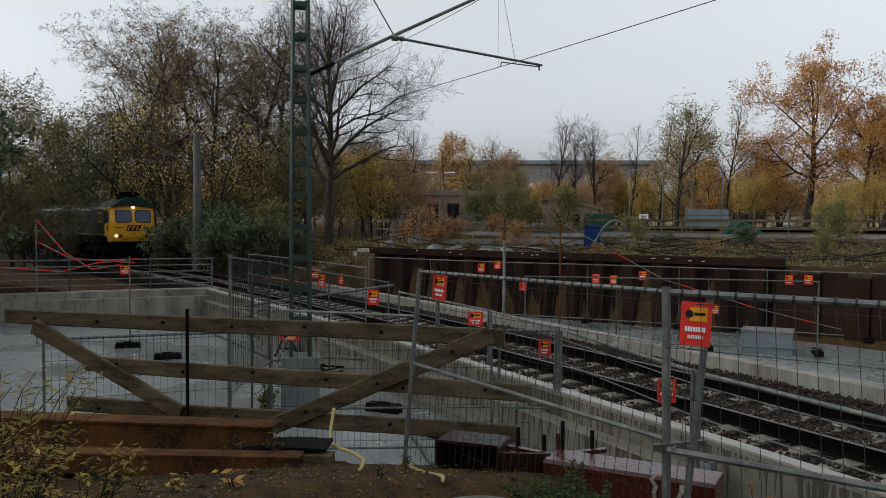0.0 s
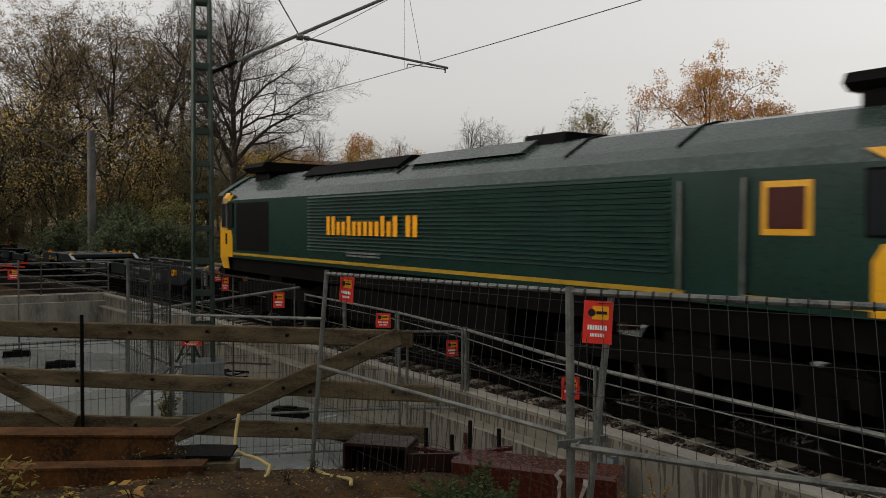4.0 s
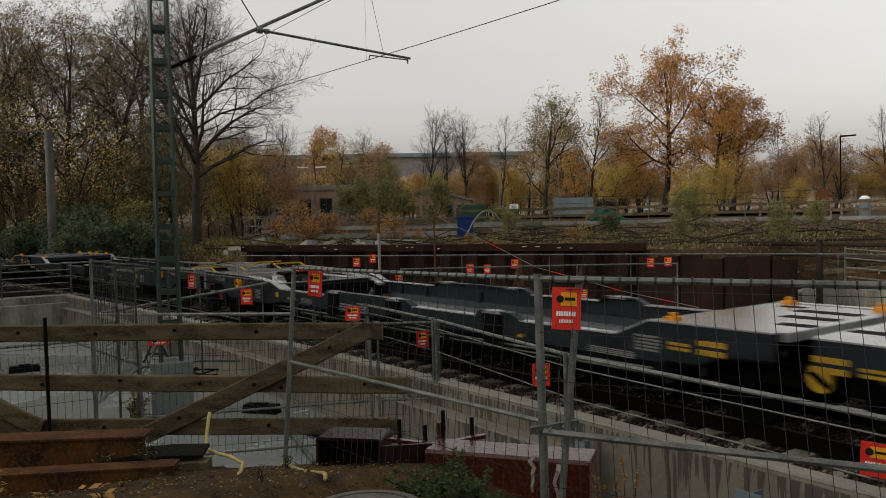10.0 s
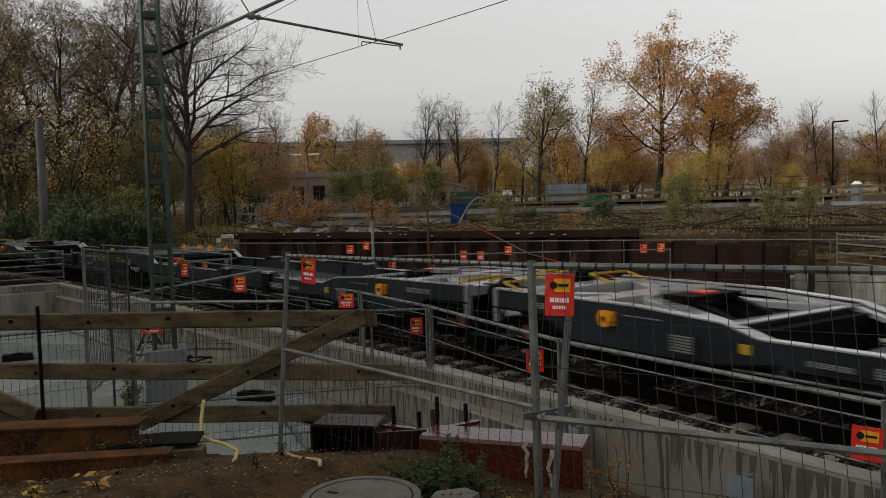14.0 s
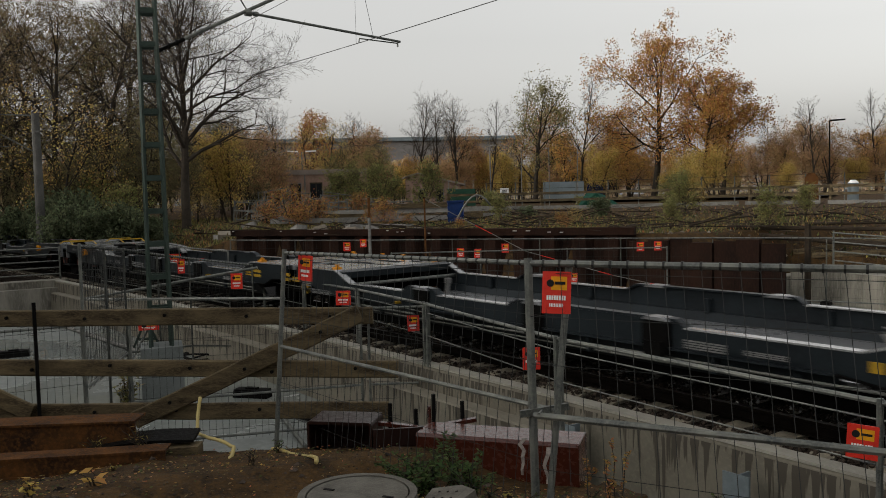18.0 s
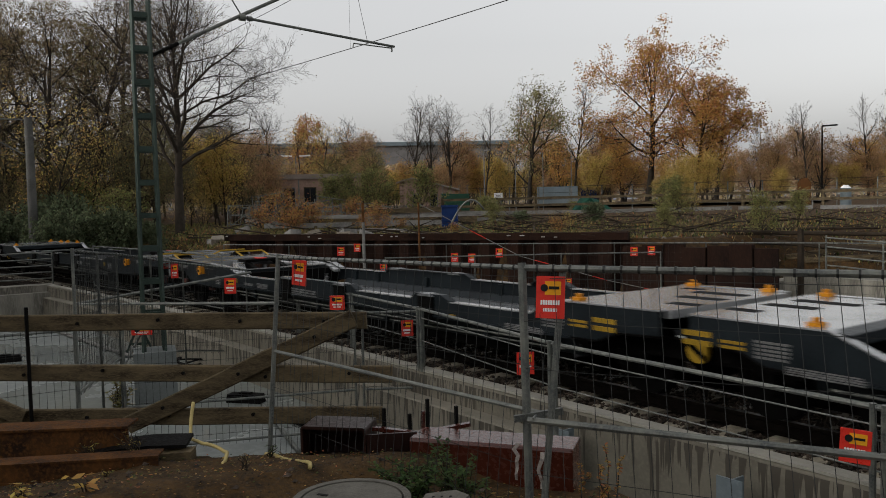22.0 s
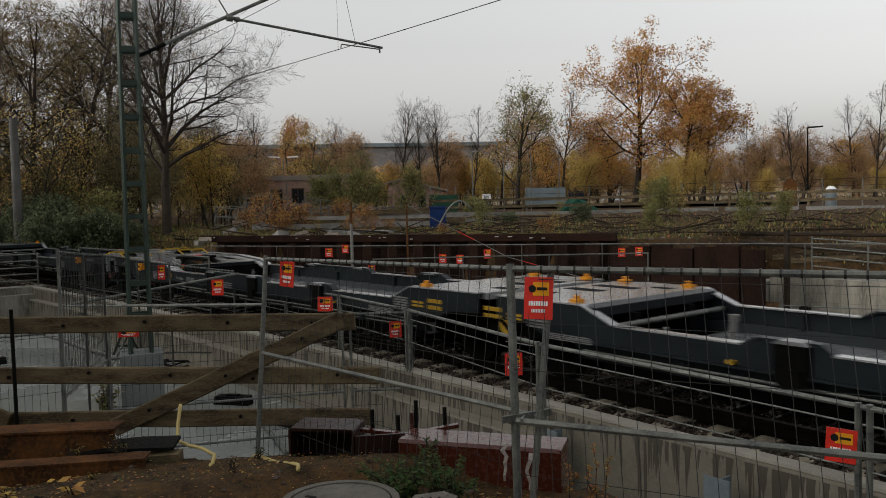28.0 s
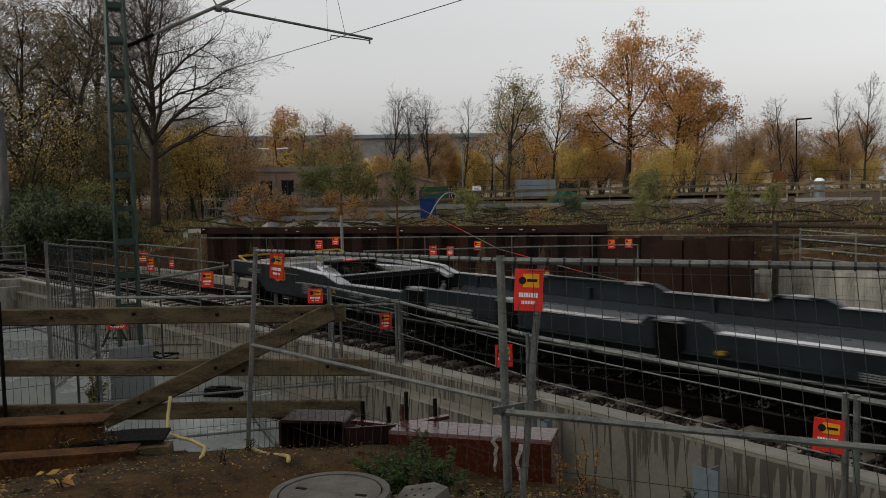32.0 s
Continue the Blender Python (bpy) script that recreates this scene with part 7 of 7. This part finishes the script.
def build_far_bank():
    # timber guard fence along the haul road
    pts = [(-46.5, 33.0), (-42.5, 38.0), (-39.4, 41.2), (-36.0, 44.0), (-32.3, 46.9), (-28.2, 49.3), (-24.1, 51.6), (-19.5, 53.6), (-14.5, 55.5)]
    for (xa, ya), (xb, yb) in zip(pts, pts[1:]):
        za, zb = ground_z(xa, ya), ground_z(xb, yb)
        f = empty("timber_fence", "weathered timber guard fence along the site road", "fence", "timber guard fence bays")
        part("post", Mesh().box(xa - 0.08, xa + 0.08, ya - 0.08, ya + 0.08, za - 0.3, 2.92), M_WOOD, f)
        for z in (2.78, 2.30):
            part("rail", Mesh().beam((xa, ya - 0.1, z), (xb, yb - 0.1, z), 0.05, 0.17), M_WOOD, f)
        part("kerb_beam", Mesh().beam((xa + 0.5, ya - 1.2, za + 0.08), (xb, yb - 1.2, zb + 0.08), 0.4, 0.26), M_KERB, f, "pale concrete beam at the road's edge")
    # blue tank with a hose
    b = empty("blue_tank", "square blue plastic tank on the bank edge", "tank", m=pose(-34.05, 24.6, 1.1, 0, 0, 54))
    g = b.matrix_basis.translation.z
    part("body", Mesh().prism([(-0.40, -0.40), (0.40, -0.40), (0.42, 0.40), (-0.42, 0.40)], 0.0, 2.43 - g, "z").box(-0.45, 0.45, -0.45, 0.45, 2.36 - g, 2.46 - g), M_BLUE, b)
    part("band", Mesh().box(-0.435, 0.435, -0.43, 0.43, 0.55, 0.62), M_BLUE, b)
    h = empty("hose", "pale hose arching out of the ground by the tank", "hose")
    arc = [Vector((-32.5, 23.4, 1.2)) + Vector((0.9 * f, 1.15 * f, 1.5 * math.sin(math.pi * min(1, f * 0.62 + 0.02)))) for f in (0, 0.15, 0.3, 0.45, 0.6, 0.75, 0.9, 1.05, 1.2)]
    part("tube", Mesh().bend(arc, 0.045, 8), M_GALV, h, smooth=True)
    w = empty("pipe_post", "upright white plastic pipe before the piling", "pipe")
    part("pipe", Mesh().tube((-23.44, 13.43, -1.15), (-23.44, 13.43, 2.0), 0.05, 10), M_KERB, w)
    part("cap", Mesh().tube((-23.44, 13.43, 2.0), (-23.44, 13.43, 2.65), 0.045, 8), M_RUST, w)
    # stacked beams
    for i, (dx, z, l) in enumerate(((0, 1.55, 1.0), (0.9, 1.60, 0.8), (0.3, 1.92, 0.9), (0.6, 2.2, 0.7))):
        bm_ = empty("stacked_beam", "grey weathered beam stacked on the far bank", "beam", "stacked beams")
        a, c = Vector((-40.6 + dx, 22.4 + dx * 0.3, z)), Vector((-35.4, 29.4, z + 0.05))
        part("beam", Mesh().beam(a, a.lerp(c, l), 0.34, 0.26), M_WOOD if i % 2 else M_KERB, bm_)
    t = part("tarpaulin", Mesh().add([(-46.6, 45.2, 1.5), (-44.7, 47.2, 1.5), (-45.3, 46.2, 2.75), (-46.0, 45.9, 2.85), (-44.4, 48.2, 1.5), (-46.4, 47.6, 1.5), (-45.2, 47.2, 2.5)],
                                          [(0, 1, 2, 3), (1, 4, 6, 2), (3, 2, 6), (0, 3, 5), (3, 6, 5), (4, 5, 6)]), M_TARP)
    tagged(t, "heap covered by a green tarpaulin", "tarpaulin")
    # heap of scaffold frames
    rnd = random.Random(21)
    for i in range(22):
        x, y = rnd.uniform(-52, -42), rnd.uniform(17, 25)
        z = ground_z(x, y)
        fr = empty("scaffold_trestle", "galvanised scaffold frame standing on the bank", "scaffold", "scaffold trestles", pose(x, y, z, rnd.uniform(-14, 14), rnd.uniform(-10, 10), rnd.uniform(20, 110)))
        wd, ht = rnd.uniform(0.8, 2.2), rnd.uniform(1.1, 2.0)
        for sx in (0, wd):
            part("upright", Mesh().tube((sx, 0, -0.1), (sx, 0, ht), 0.028, 6), M_GALV, fr)
        for k in range(3):
            part("crossbar", Mesh().tube((0, 0, ht * (0.2 + 0.38 * k)), (wd, 0, ht * (0.2 + 0.38 * k)), 0.024, 6), M_GALV, fr)
        part("diagonal", Mesh().tube((0, 0, 0.1), (wd, 0, ht * 0.9), 0.02, 6), M_GALV, fr)
    # long beams and boards lying about between the pavilion and the piling
    for k in range(16):
        x, y = rnd.uniform(-46, -33), 0
        y = pile_y(x) + rnd.uniform(3.5, 9.5)
        l, a = rnd.uniform(2.0, 5.5), math.radians(rnd.uniform(20, 62))
        z = ground_z(x, y) + 0.12 + 0.16 * (k % 4)
        q = (x + l * math.cos(a), y + l * math.sin(a))
        bd = empty("loose_beam", "weathered beam lying on the building site", "beam", "loose beams")
        part("beam", Mesh().beam((x, y, z), (q[0], q[1], max(z - 0.05, ground_z(*q) + 0.08)), rnd.uniform(0.14, 0.3), rnd.uniform(0.12, 0.28)), M_KERB if k % 3 else M_WOOD, bd)
    for k in range(12):
        x = rnd.uniform(-50, -37)
        y = pile_y(x) + rnd.uniform(7, 13)
        fr = empty("site_railing", "galvanised railing frame among the building material", "railing", "site railing frames", pose(x, y, ground_z(x, y), rnd.uniform(-4, 4), rnd.uniform(-4, 4), rnd.uniform(30, 75)))
        wd, ht = rnd.uniform(1.4, 2.4), rnd.uniform(1.0, 1.5)
        for sx in (0, wd / 2, wd):
            part("upright", Mesh().tube((sx, 0, -0.1), (sx, 0, ht), 0.03, 6), M_GALV, fr)
        for h in (0.5, 0.97):
            part("crossbar", Mesh().tube((0, 0, ht * h), (wd, 0, ht * h), 0.028, 6), M_GALV, fr)
    for k in range(9):
        x = rnd.uniform(-40, -30)
        y = pile_y(x) + rnd.uniform(1.0, 3.2)
        bl = empty("rubble_block", "pale broken concrete block on the bank edge", "rubble", "rubble blocks", pose(x, y, ground_z(x, y) + 0.08, rnd.uniform(-20, 20), rnd.uniform(-20, 20), rnd.uniform(0, 180)))
        w, d, h = rnd.uniform(0.2, 0.5), rnd.uniform(0.15, 0.35), rnd.uniform(0.1, 0.25)
        part("block", Mesh().prism([(-w, -d), (w * 0.8, -d * 1.1), (w, d * 0.6), (w * 0.2, d), (-w * 0.9, d * 0.8)], -h, h, "z"), M_RUBBLE if k % 2 else M_KERB, bl)
    # low second piling, soil shelf and concrete at the right-hand end
    low = empty("sheet_pile_wall", "low rusty sheet piling with a soil shelf in front", "retaining wall", kind="structure")
    a, c = Vector((-19.6, 21.6, 0)), Vector((-14.5, 22.9, 0))
    for i in range(7):
        p, q = a.lerp(c, i / 7), a.lerp(c, (i + 0.96) / 7)
        up = -0.17 + 0.06 * (i % 3)
        part("sheet_pile", Mesh().beam((p.x, p.y, up), (q.x, q.y, up), 0.16 + 0.14 * (i % 2), 2.2), M_PILE, low)
    sh = part("soil_shelf", Mesh().add([(-20.0, 21.2, -1.16), (-13.6, 22.6, -1.16), (-14.2, 23.1, -0.7), (-19.4, 22.0, -0.65), (-19.7, 21.6, -0.9), (-14.0, 22.85, -0.95)], [(0, 1, 5, 4), (4, 5, 2, 3)]), M_GROUND)
    tagged(sh, "brown soil shelf under the piling", "soil", kind="structure")
    cb = empty("concrete_abutment", "broken pale concrete abutment with stains", "concrete block")
    part("block", Mesh().prism([(-16.0, 25.5), (-12.6, 25.0), (-6.0, 24.6), (-6.0, 26.4), (-12.4, 26.9), (-15.4, 27.0)], -1.16, -0.10, "z"), M_CONC_WALL, cb)
    part("broken_corner", Mesh().prism([(-16.9, 25.4), (-16.1, 25.4), (-15.6, 26.8), (-16.6, 26.6)], -1.16, -0.35, "z"), M_CONC_WALL, cb)
    sc = empty("tube_railing", "galvanised tube railing above the abutment", "railing", "tube railings")
    ra, rb = Vector((-14.6, 25.7, 0)), Vector((-7.0, 25.2, 0))
    for i in range(5):
        p = ra.lerp(rb, i / 4)
        part("post", Mesh().tube((p.x, p.y, -0.12), (p.x, p.y, 1.22 - 0.09 * i), 0.03, 8), M_GALV, sc)
    for z in (0.25, 0.55, 0.85, 1.15):
        part("rail", Mesh().tube((ra.x, ra.y, z), (rb.x, rb.y, z - 0.36), 0.024, 8), M_GALV, sc)
    for (xa, ya), (xc, yc), lift in (((-17.2, 27.6), (-14.2, 29.2), 0.5), ((-16.4, 27.5), (-13.6, 28.4), 0.25), ((-12.2, 28.6), (-9.2, 30.2), 0.5)):
        pr = empty("timber_prop", "weathered timber prop against the soil", "timber", "timber props")
        part("prop", Mesh().beam((xa, ya, ground_z(xa, ya) + 0.05), (xc, yc, ground_z(xc, yc) + lift), 0.18, 0.18), M_WOOD, pr)
    pr = empty("timber_post", "upright timber post before the abutment", "timber", "timber posts")
    part("post", Mesh().box(-14.58, -14.44, 24.0, 24.14, -1.15, 1.5), M_DEADWOOD, pr)
    # dead branches and weeds over the far bank
    sticks = Mesh()
    for i in range(420):
        x = rnd.uniform(-44, -8)
        y = pile_y(x) + rnd.uniform(0.3, 17) if x < -19 else rnd.uniform(24.5, 46)
        z = ground_z(x, y)
        a = rnd.uniform(0, 6.28)
        l = rnd.uniform(0.6, 3.2)
        p = Vector((x, y, z + rnd.uniform(0.0, 0.25)))
        q = p + Vector((math.cos(a) * l, math.sin(a) * l, rnd.uniform(-0.1, 0.5)))
        sticks.tube(p, q, rnd.uniform(0.012, 0.05), 4, 0.008)
    me = bpy.data.meshes.new("dead_branches")
    me.from_pydata(sticks.v, [], sticks.f)
    me.materials.append(M_DEADWOOD)
    tagged(new("dead_branches", me), "dead branches lying over the far bank", "branches", kind="stuff")
    bits = Mesh()
    for i in range(420):
        x = rnd.uniform(-40, -8)
        y = pile_y(x) + (rnd.uniform(0.3, 4.0) if i % 3 else rnd.uniform(0.3, 16))
        s = rnd.uniform(0.03, 0.14)
        c = Vector((x, y, ground_z(x, y)))
        bits.add([c + Vector((s * rnd.uniform(0.5, 1.2) * a, s * rnd.uniform(0.5, 1.2) * b, s * 0.6 * d)) for a, b, d in ((1, 0, 0), (-1, 0, 0), (0, 1, 0), (0, -1, 0), (0, 0, 1), (0, 0, -1))],
                 ((0, 2, 4), (2, 1, 4), (1, 3, 4), (3, 0, 4), (2, 0, 5), (1, 2, 5), (3, 1, 5), (0, 3, 5)))
    tagged(part("rubble", bits, M_RUBBLE), "pale broken concrete and litter on the far bank", "rubble", kind="stuff")
    for (xa, ya), (xc, yc), r in (((-27.0, 27.5), (-14.5, 34.0), 0.08), ((-22.5, 23.6), (-13.0, 29.6), 0.11), ((-21.0, 25.4), (-11.5, 28.9), 0.10), ((-19, 26.2), (-11, 31.5), 0.09), ((-24.0, 25.0), (-16.0, 32.0), 0.08)):
        a, c = (xa, ya, ground_z(xa, ya) + r), (xc, yc, ground_z(xc, yc) + r)
        lg = empty("log", "dark fallen trunk lying on the slope", "log", "fallen trunks")
        part("trunk", Mesh().tube(a, c, r, 9, r * 0.6), M_DEADWOOD, lg)
    for key, n, h, nm in (("fresh", 16000, 0.30, "weeds"), ("bush", 15000, 0.32, "weeds"), ("straw", 2500, 0.30, "dry_grass"), ("rust", 12000, 0.24, "fallen_leaves"), ("dull", 16000, 0.36, "weeds")):
        m = Mesh()
        for i in range(n):
            if rnd.random() < 0.35:
                x = rnd.uniform(-62, -33)
                y = rnd.uniform(9.5, 26)
            else:
                x = rnd.uniform(-46, -4)
                y = (pile_y(x) + 0.2 + abs(rnd.gauss(0, 8))) if x < -19 else rnd.uniform(24.5, 52)
            off, u = track_off(x, y)
            if off < 2.6 or (x > -36.5 and y < pile_y(x) + 0.1):
                continue
            s = h * rnd.uniform(0.15, 0.6)
            c = Vector((x, y, ground_z(x, y) + s * 0.4))
            a = rnd.uniform(0, 6.28)
            b = Vector((math.cos(a) * 0.5, math.sin(a) * 0.5, rnd.uniform(0.2, 1.0))).normalized() * s
            e = Vector((-math.sin(a), math.cos(a), 0)) * s * rnd.uniform(0.08, 0.28)
            m.add((c - b * 0.5, c + e, c + b, c - e), ((0, 1, 2, 3),))
        me = bpy.data.meshes.new(nm)
        me.from_pydata(m.v, [], m.f)
        me.materials.append(LEAF[key])
        tagged(new(nm, me), {"weeds": "rank weeds on the far bank", "dry_grass": "dry grass on the far bank", "fallen_leaves": "brown leaves on the far bank"}[nm], "weeds", kind="stuff")


def build_pit_things():
    for x, y, rz in ((-14.9, 5.85, 40), (-23.0, 2.8, 80), (-25.5, 2.0, 85)):
        b = empty("rubber_foot", "black rubber fence foot lying on the slab", "fence foot", "loose fence feet", pose(x, y, -1.15, 0, 0, rz))
        part("block", Mesh().prism([(-0.36, 0.0), (0.36, 0.0), (0.33, 0.16), (-0.33, 0.16)], -0.12, 0.12, "y"), M_BLACK, b)
        part("grip", Mesh().box(-0.12, 0.12, -0.05, 0.05, 0.16, 0.19), M_BLACK, b)
    for x, y in ((-22.0, 5.8), (-21.6, 6.55)):
        t = empty("trestle", "green steel trestle standing on the slab", "trestle", "green trestles", pose(x, y, -1.15, 0, 0, 60))
        for s in (-1, 1):
            part("leg", Mesh().beam((s * 0.34, 0, 0), (s * 0.06, 0, 0.62), 0.06, 0.05), M_MAST, t)
        part("crossbar", Mesh().box(-0.24, 0.24, -0.03, 0.03, 0.2, 0.26), M_MAST, t)
        part("head", Mesh().box(-0.12, 0.12, -0.3, 0.3, 0.6, 0.68), M_MAST, t)
    for a, c, r, mt in (((-28.5, 4.66, -1.1), (-21.4, 5.38, -1.1), 0.05, M_KERB), ((-20.0, 4.9, -1.08), (-22.9, 6.2, -0.6), 0.03, M_GALV), ((-14.2, 5.9, -1.1), (-11.2, 5.2, -1.12), 0.035, M_GALV), ((-13.9, 5.6, -1.1), (-11.9, 6.1, -1.1), 0.05, M_BLACK),
                        ((-17.5, 3.41, 0.73), (-15.84, 6.43, 1.25), 0.028, M_GALV), ((-17.6, 3.4, 0.72), (-12.0, 5.3, 1.05), 0.026, M_GALV)):
        t = empty("scaffold_tube", "loose scaffold tube propped in the pit", "tube", "loose tubes")
        part("tube", Mesh().tube(a, c, r, 8), mt, t)
    rnd = random.Random(4)
    for cx, cy, n in ((-20.3, 6.4, 3), (-19.4, 6.7, 2)):
        c = empty("cable_coil", "black cable lying in loops on the slab", "cable", "cable coils")
        for k in range(n):
            r = rnd.uniform(0.35, 0.7)
            pts = [Vector((cx + r * math.cos(a * 0.4) + 0.05 * a, cy + r * 0.8 * math.sin(a * 0.4), -1.12 + 0.15 * max(0, math.sin(a * 0.4 + k)))) for a in range(17)]
            part("loop", Mesh().bend(pts, 0.022, 6), M_BLACK, c)
    bx = empty("concrete_box", "pale grey precast box on the far slab", "concrete box", m=pose(-17.3, 18.7, -1.15, 0, 0, 40))
    part("box", Mesh().box(-0.68, 0.68, -0.5, 0.5, 0.0, 0.62), M_SILVER, bx)
    part("lid", Mesh().box(-0.7, 0.7, -0.52, 0.52, 0.62, 0.67), M_KERB, bx)
    for k in range(3):
        c = empty("cable", "black cable snaking over the far slab", "cable", "cables on the slab")
        pts = [Vector((-16.5 + 0.55 * i, 13.4 + 0.12 * i + 0.8 * k + 0.25 * math.sin(i * 0.8 + k), -1.13)) for i in range(20)]
        part("cable", Mesh().bend(pts, 0.022, 5), M_BLACK, c)
    # striped barrier tape
    for k, pts in enumerate((((-27.3, -0.4, 2.58), (-26.9, 0.37, 1.6), (-26.5, 1.09, 1.11), (-26.0, 1.97, 1.28)), ((-27.3, -0.36, 1.92), (-26.8, 0.51, 1.43), (-26.25, 1.54, 1.36), (-25.9, 2.4, 1.3)),
                             ((-27.0, -1.5, 1.2), (-26.7, 0.3, 1.05), (-26.4, 1.2, 1.3), (-26.0, 2.6, 1.45)))):
        t = empty("barrier_tape", "red and white striped barrier tape sagging between posts", "barrier tape", "barrier tapes")
        sm = []
        for i in range(len(pts) - 1):
            for f in range(6):
                sm.append(Vector(pts[i]).lerp(Vector(pts[i + 1]), f / 6))
        for i, (a, c) in enumerate(zip(sm, sm[1:])):
            part("stripe", Mesh().beam(a, c, 0.006, 0.042), M_KERB if i % 2 else M_RED, t)
    t = empty("barrier_tape", "pale tape strung down to the far fence", "barrier tape", "barrier tapes")
    pts = (Vector((-21.64, 14.42, 2.57)), Vector((-19.72, 16.95, 0.84)), Vector((-17.86, 18.9, 0.05)), Vector((-16.17, 20.36, -0.44)))
    n = 0
    for a, c in zip(pts, pts[1:]):
        for f in range(6):
            part("stripe", Mesh().beam(a.lerp(c, f / 6), a.lerp(c, (f + 1) / 6), 0.006, 0.022), M_RED if n % 4 == 3 else M_KERB, t)
            n += 1
    p = empty("tape_post", "rusty post holding the tape", "post", "tape posts")
    part("post", Mesh().tube((-21.64, 14.42, -1.15), (-21.64, 14.42, 2.6), 0.03, 6), M_RUST, p)
    for x, y in ((-27.3, -0.4), (-26.0, 2.1), (-27.0, -1.5)):
        p = empty("tape_post", "thin steel post holding barrier tape", "post", "tape posts")
        part("post", Mesh().tube((x, y, -1.15), (x, y, 2.6 if x < -27.2 else 1.5), 0.025, 6), M_GALV, p)
    # steel columns against the outer face of the wall
    for u in (-7.4, -5.0, -2.6, -0.2, 2.2):
        c = empty("steel_column", "blue grey steel column against the wall", "steel column", "steel columns", track_pose(u))
        part("flange", Mesh().box(-0.15, 0.15, -2.27, -2.25, -1.15, -0.26), M_SILVER, c)
        part("web", Mesh().box(-0.01, 0.01, -2.25, -2.03, -1.15, -0.28), M_SILVER, c)


build_buildings()
build_far_bank()
build_pit_things()


# ---- ballast ----
def build_ballast():
    rnd = random.Random(8)
    for name, u0, u1, n in (("ballast_stones", -19.0, 1.5, 34000), ("ballast_stones", -48.0, -19.0, 9000)):
        m = Mesh()
        for i in range(n):
            u = rnd.uniform(u0, u1)
            o = rnd.uniform(-1.68, 2.38)
            k = (u + 13.663) / 0.6
            on_sleeper = abs(k - round(k)) * 0.6 < 0.13 and abs(o) < 1.28
            if abs(abs(o) - 0.753) < 0.11:
                continue
            bare = 0.985 if 0.86 < abs(o) < 1.13 else 0.7 if 0.42 < abs(o) < 0.66 else 0.0
            if on_sleeper and rnd.random() < bare:
                continue
            s = rnd.uniform(0.018, 0.038)
            c = on_track(u, o, -0.205 + (0.03 if on_sleeper else rnd.uniform(-0.03, 0.02)))
            vs = [(c.x + s * rnd.uniform(0.6, 1.25) * a, c.y + s * rnd.uniform(0.6, 1.25) * b, c.z + s * rnd.uniform(0.5, 1.0) * d) for a, b, d in ((1, 0.2, 0), (-1, 0.3, 0), (0.2, 1, 0.1), (-0.2, -1, 0), (0.1, 0, 1), (0, 0.1, -1))]
            m.add(vs, ((0, 2, 4), (2, 1, 4), (1, 3, 4), (3, 0, 4), (2, 0, 5), (1, 2, 5), (3, 1, 5), (0, 3, 5)))
        me = bpy.data.meshes.new(name)
        me.from_pydata(m.v, [], m.f)
        me.materials.append(M_BALLAST)
        tagged(new(name, me), "dark crushed stone ballast between the sleepers", "ballast", kind="stuff")


build_ballast()


motions()
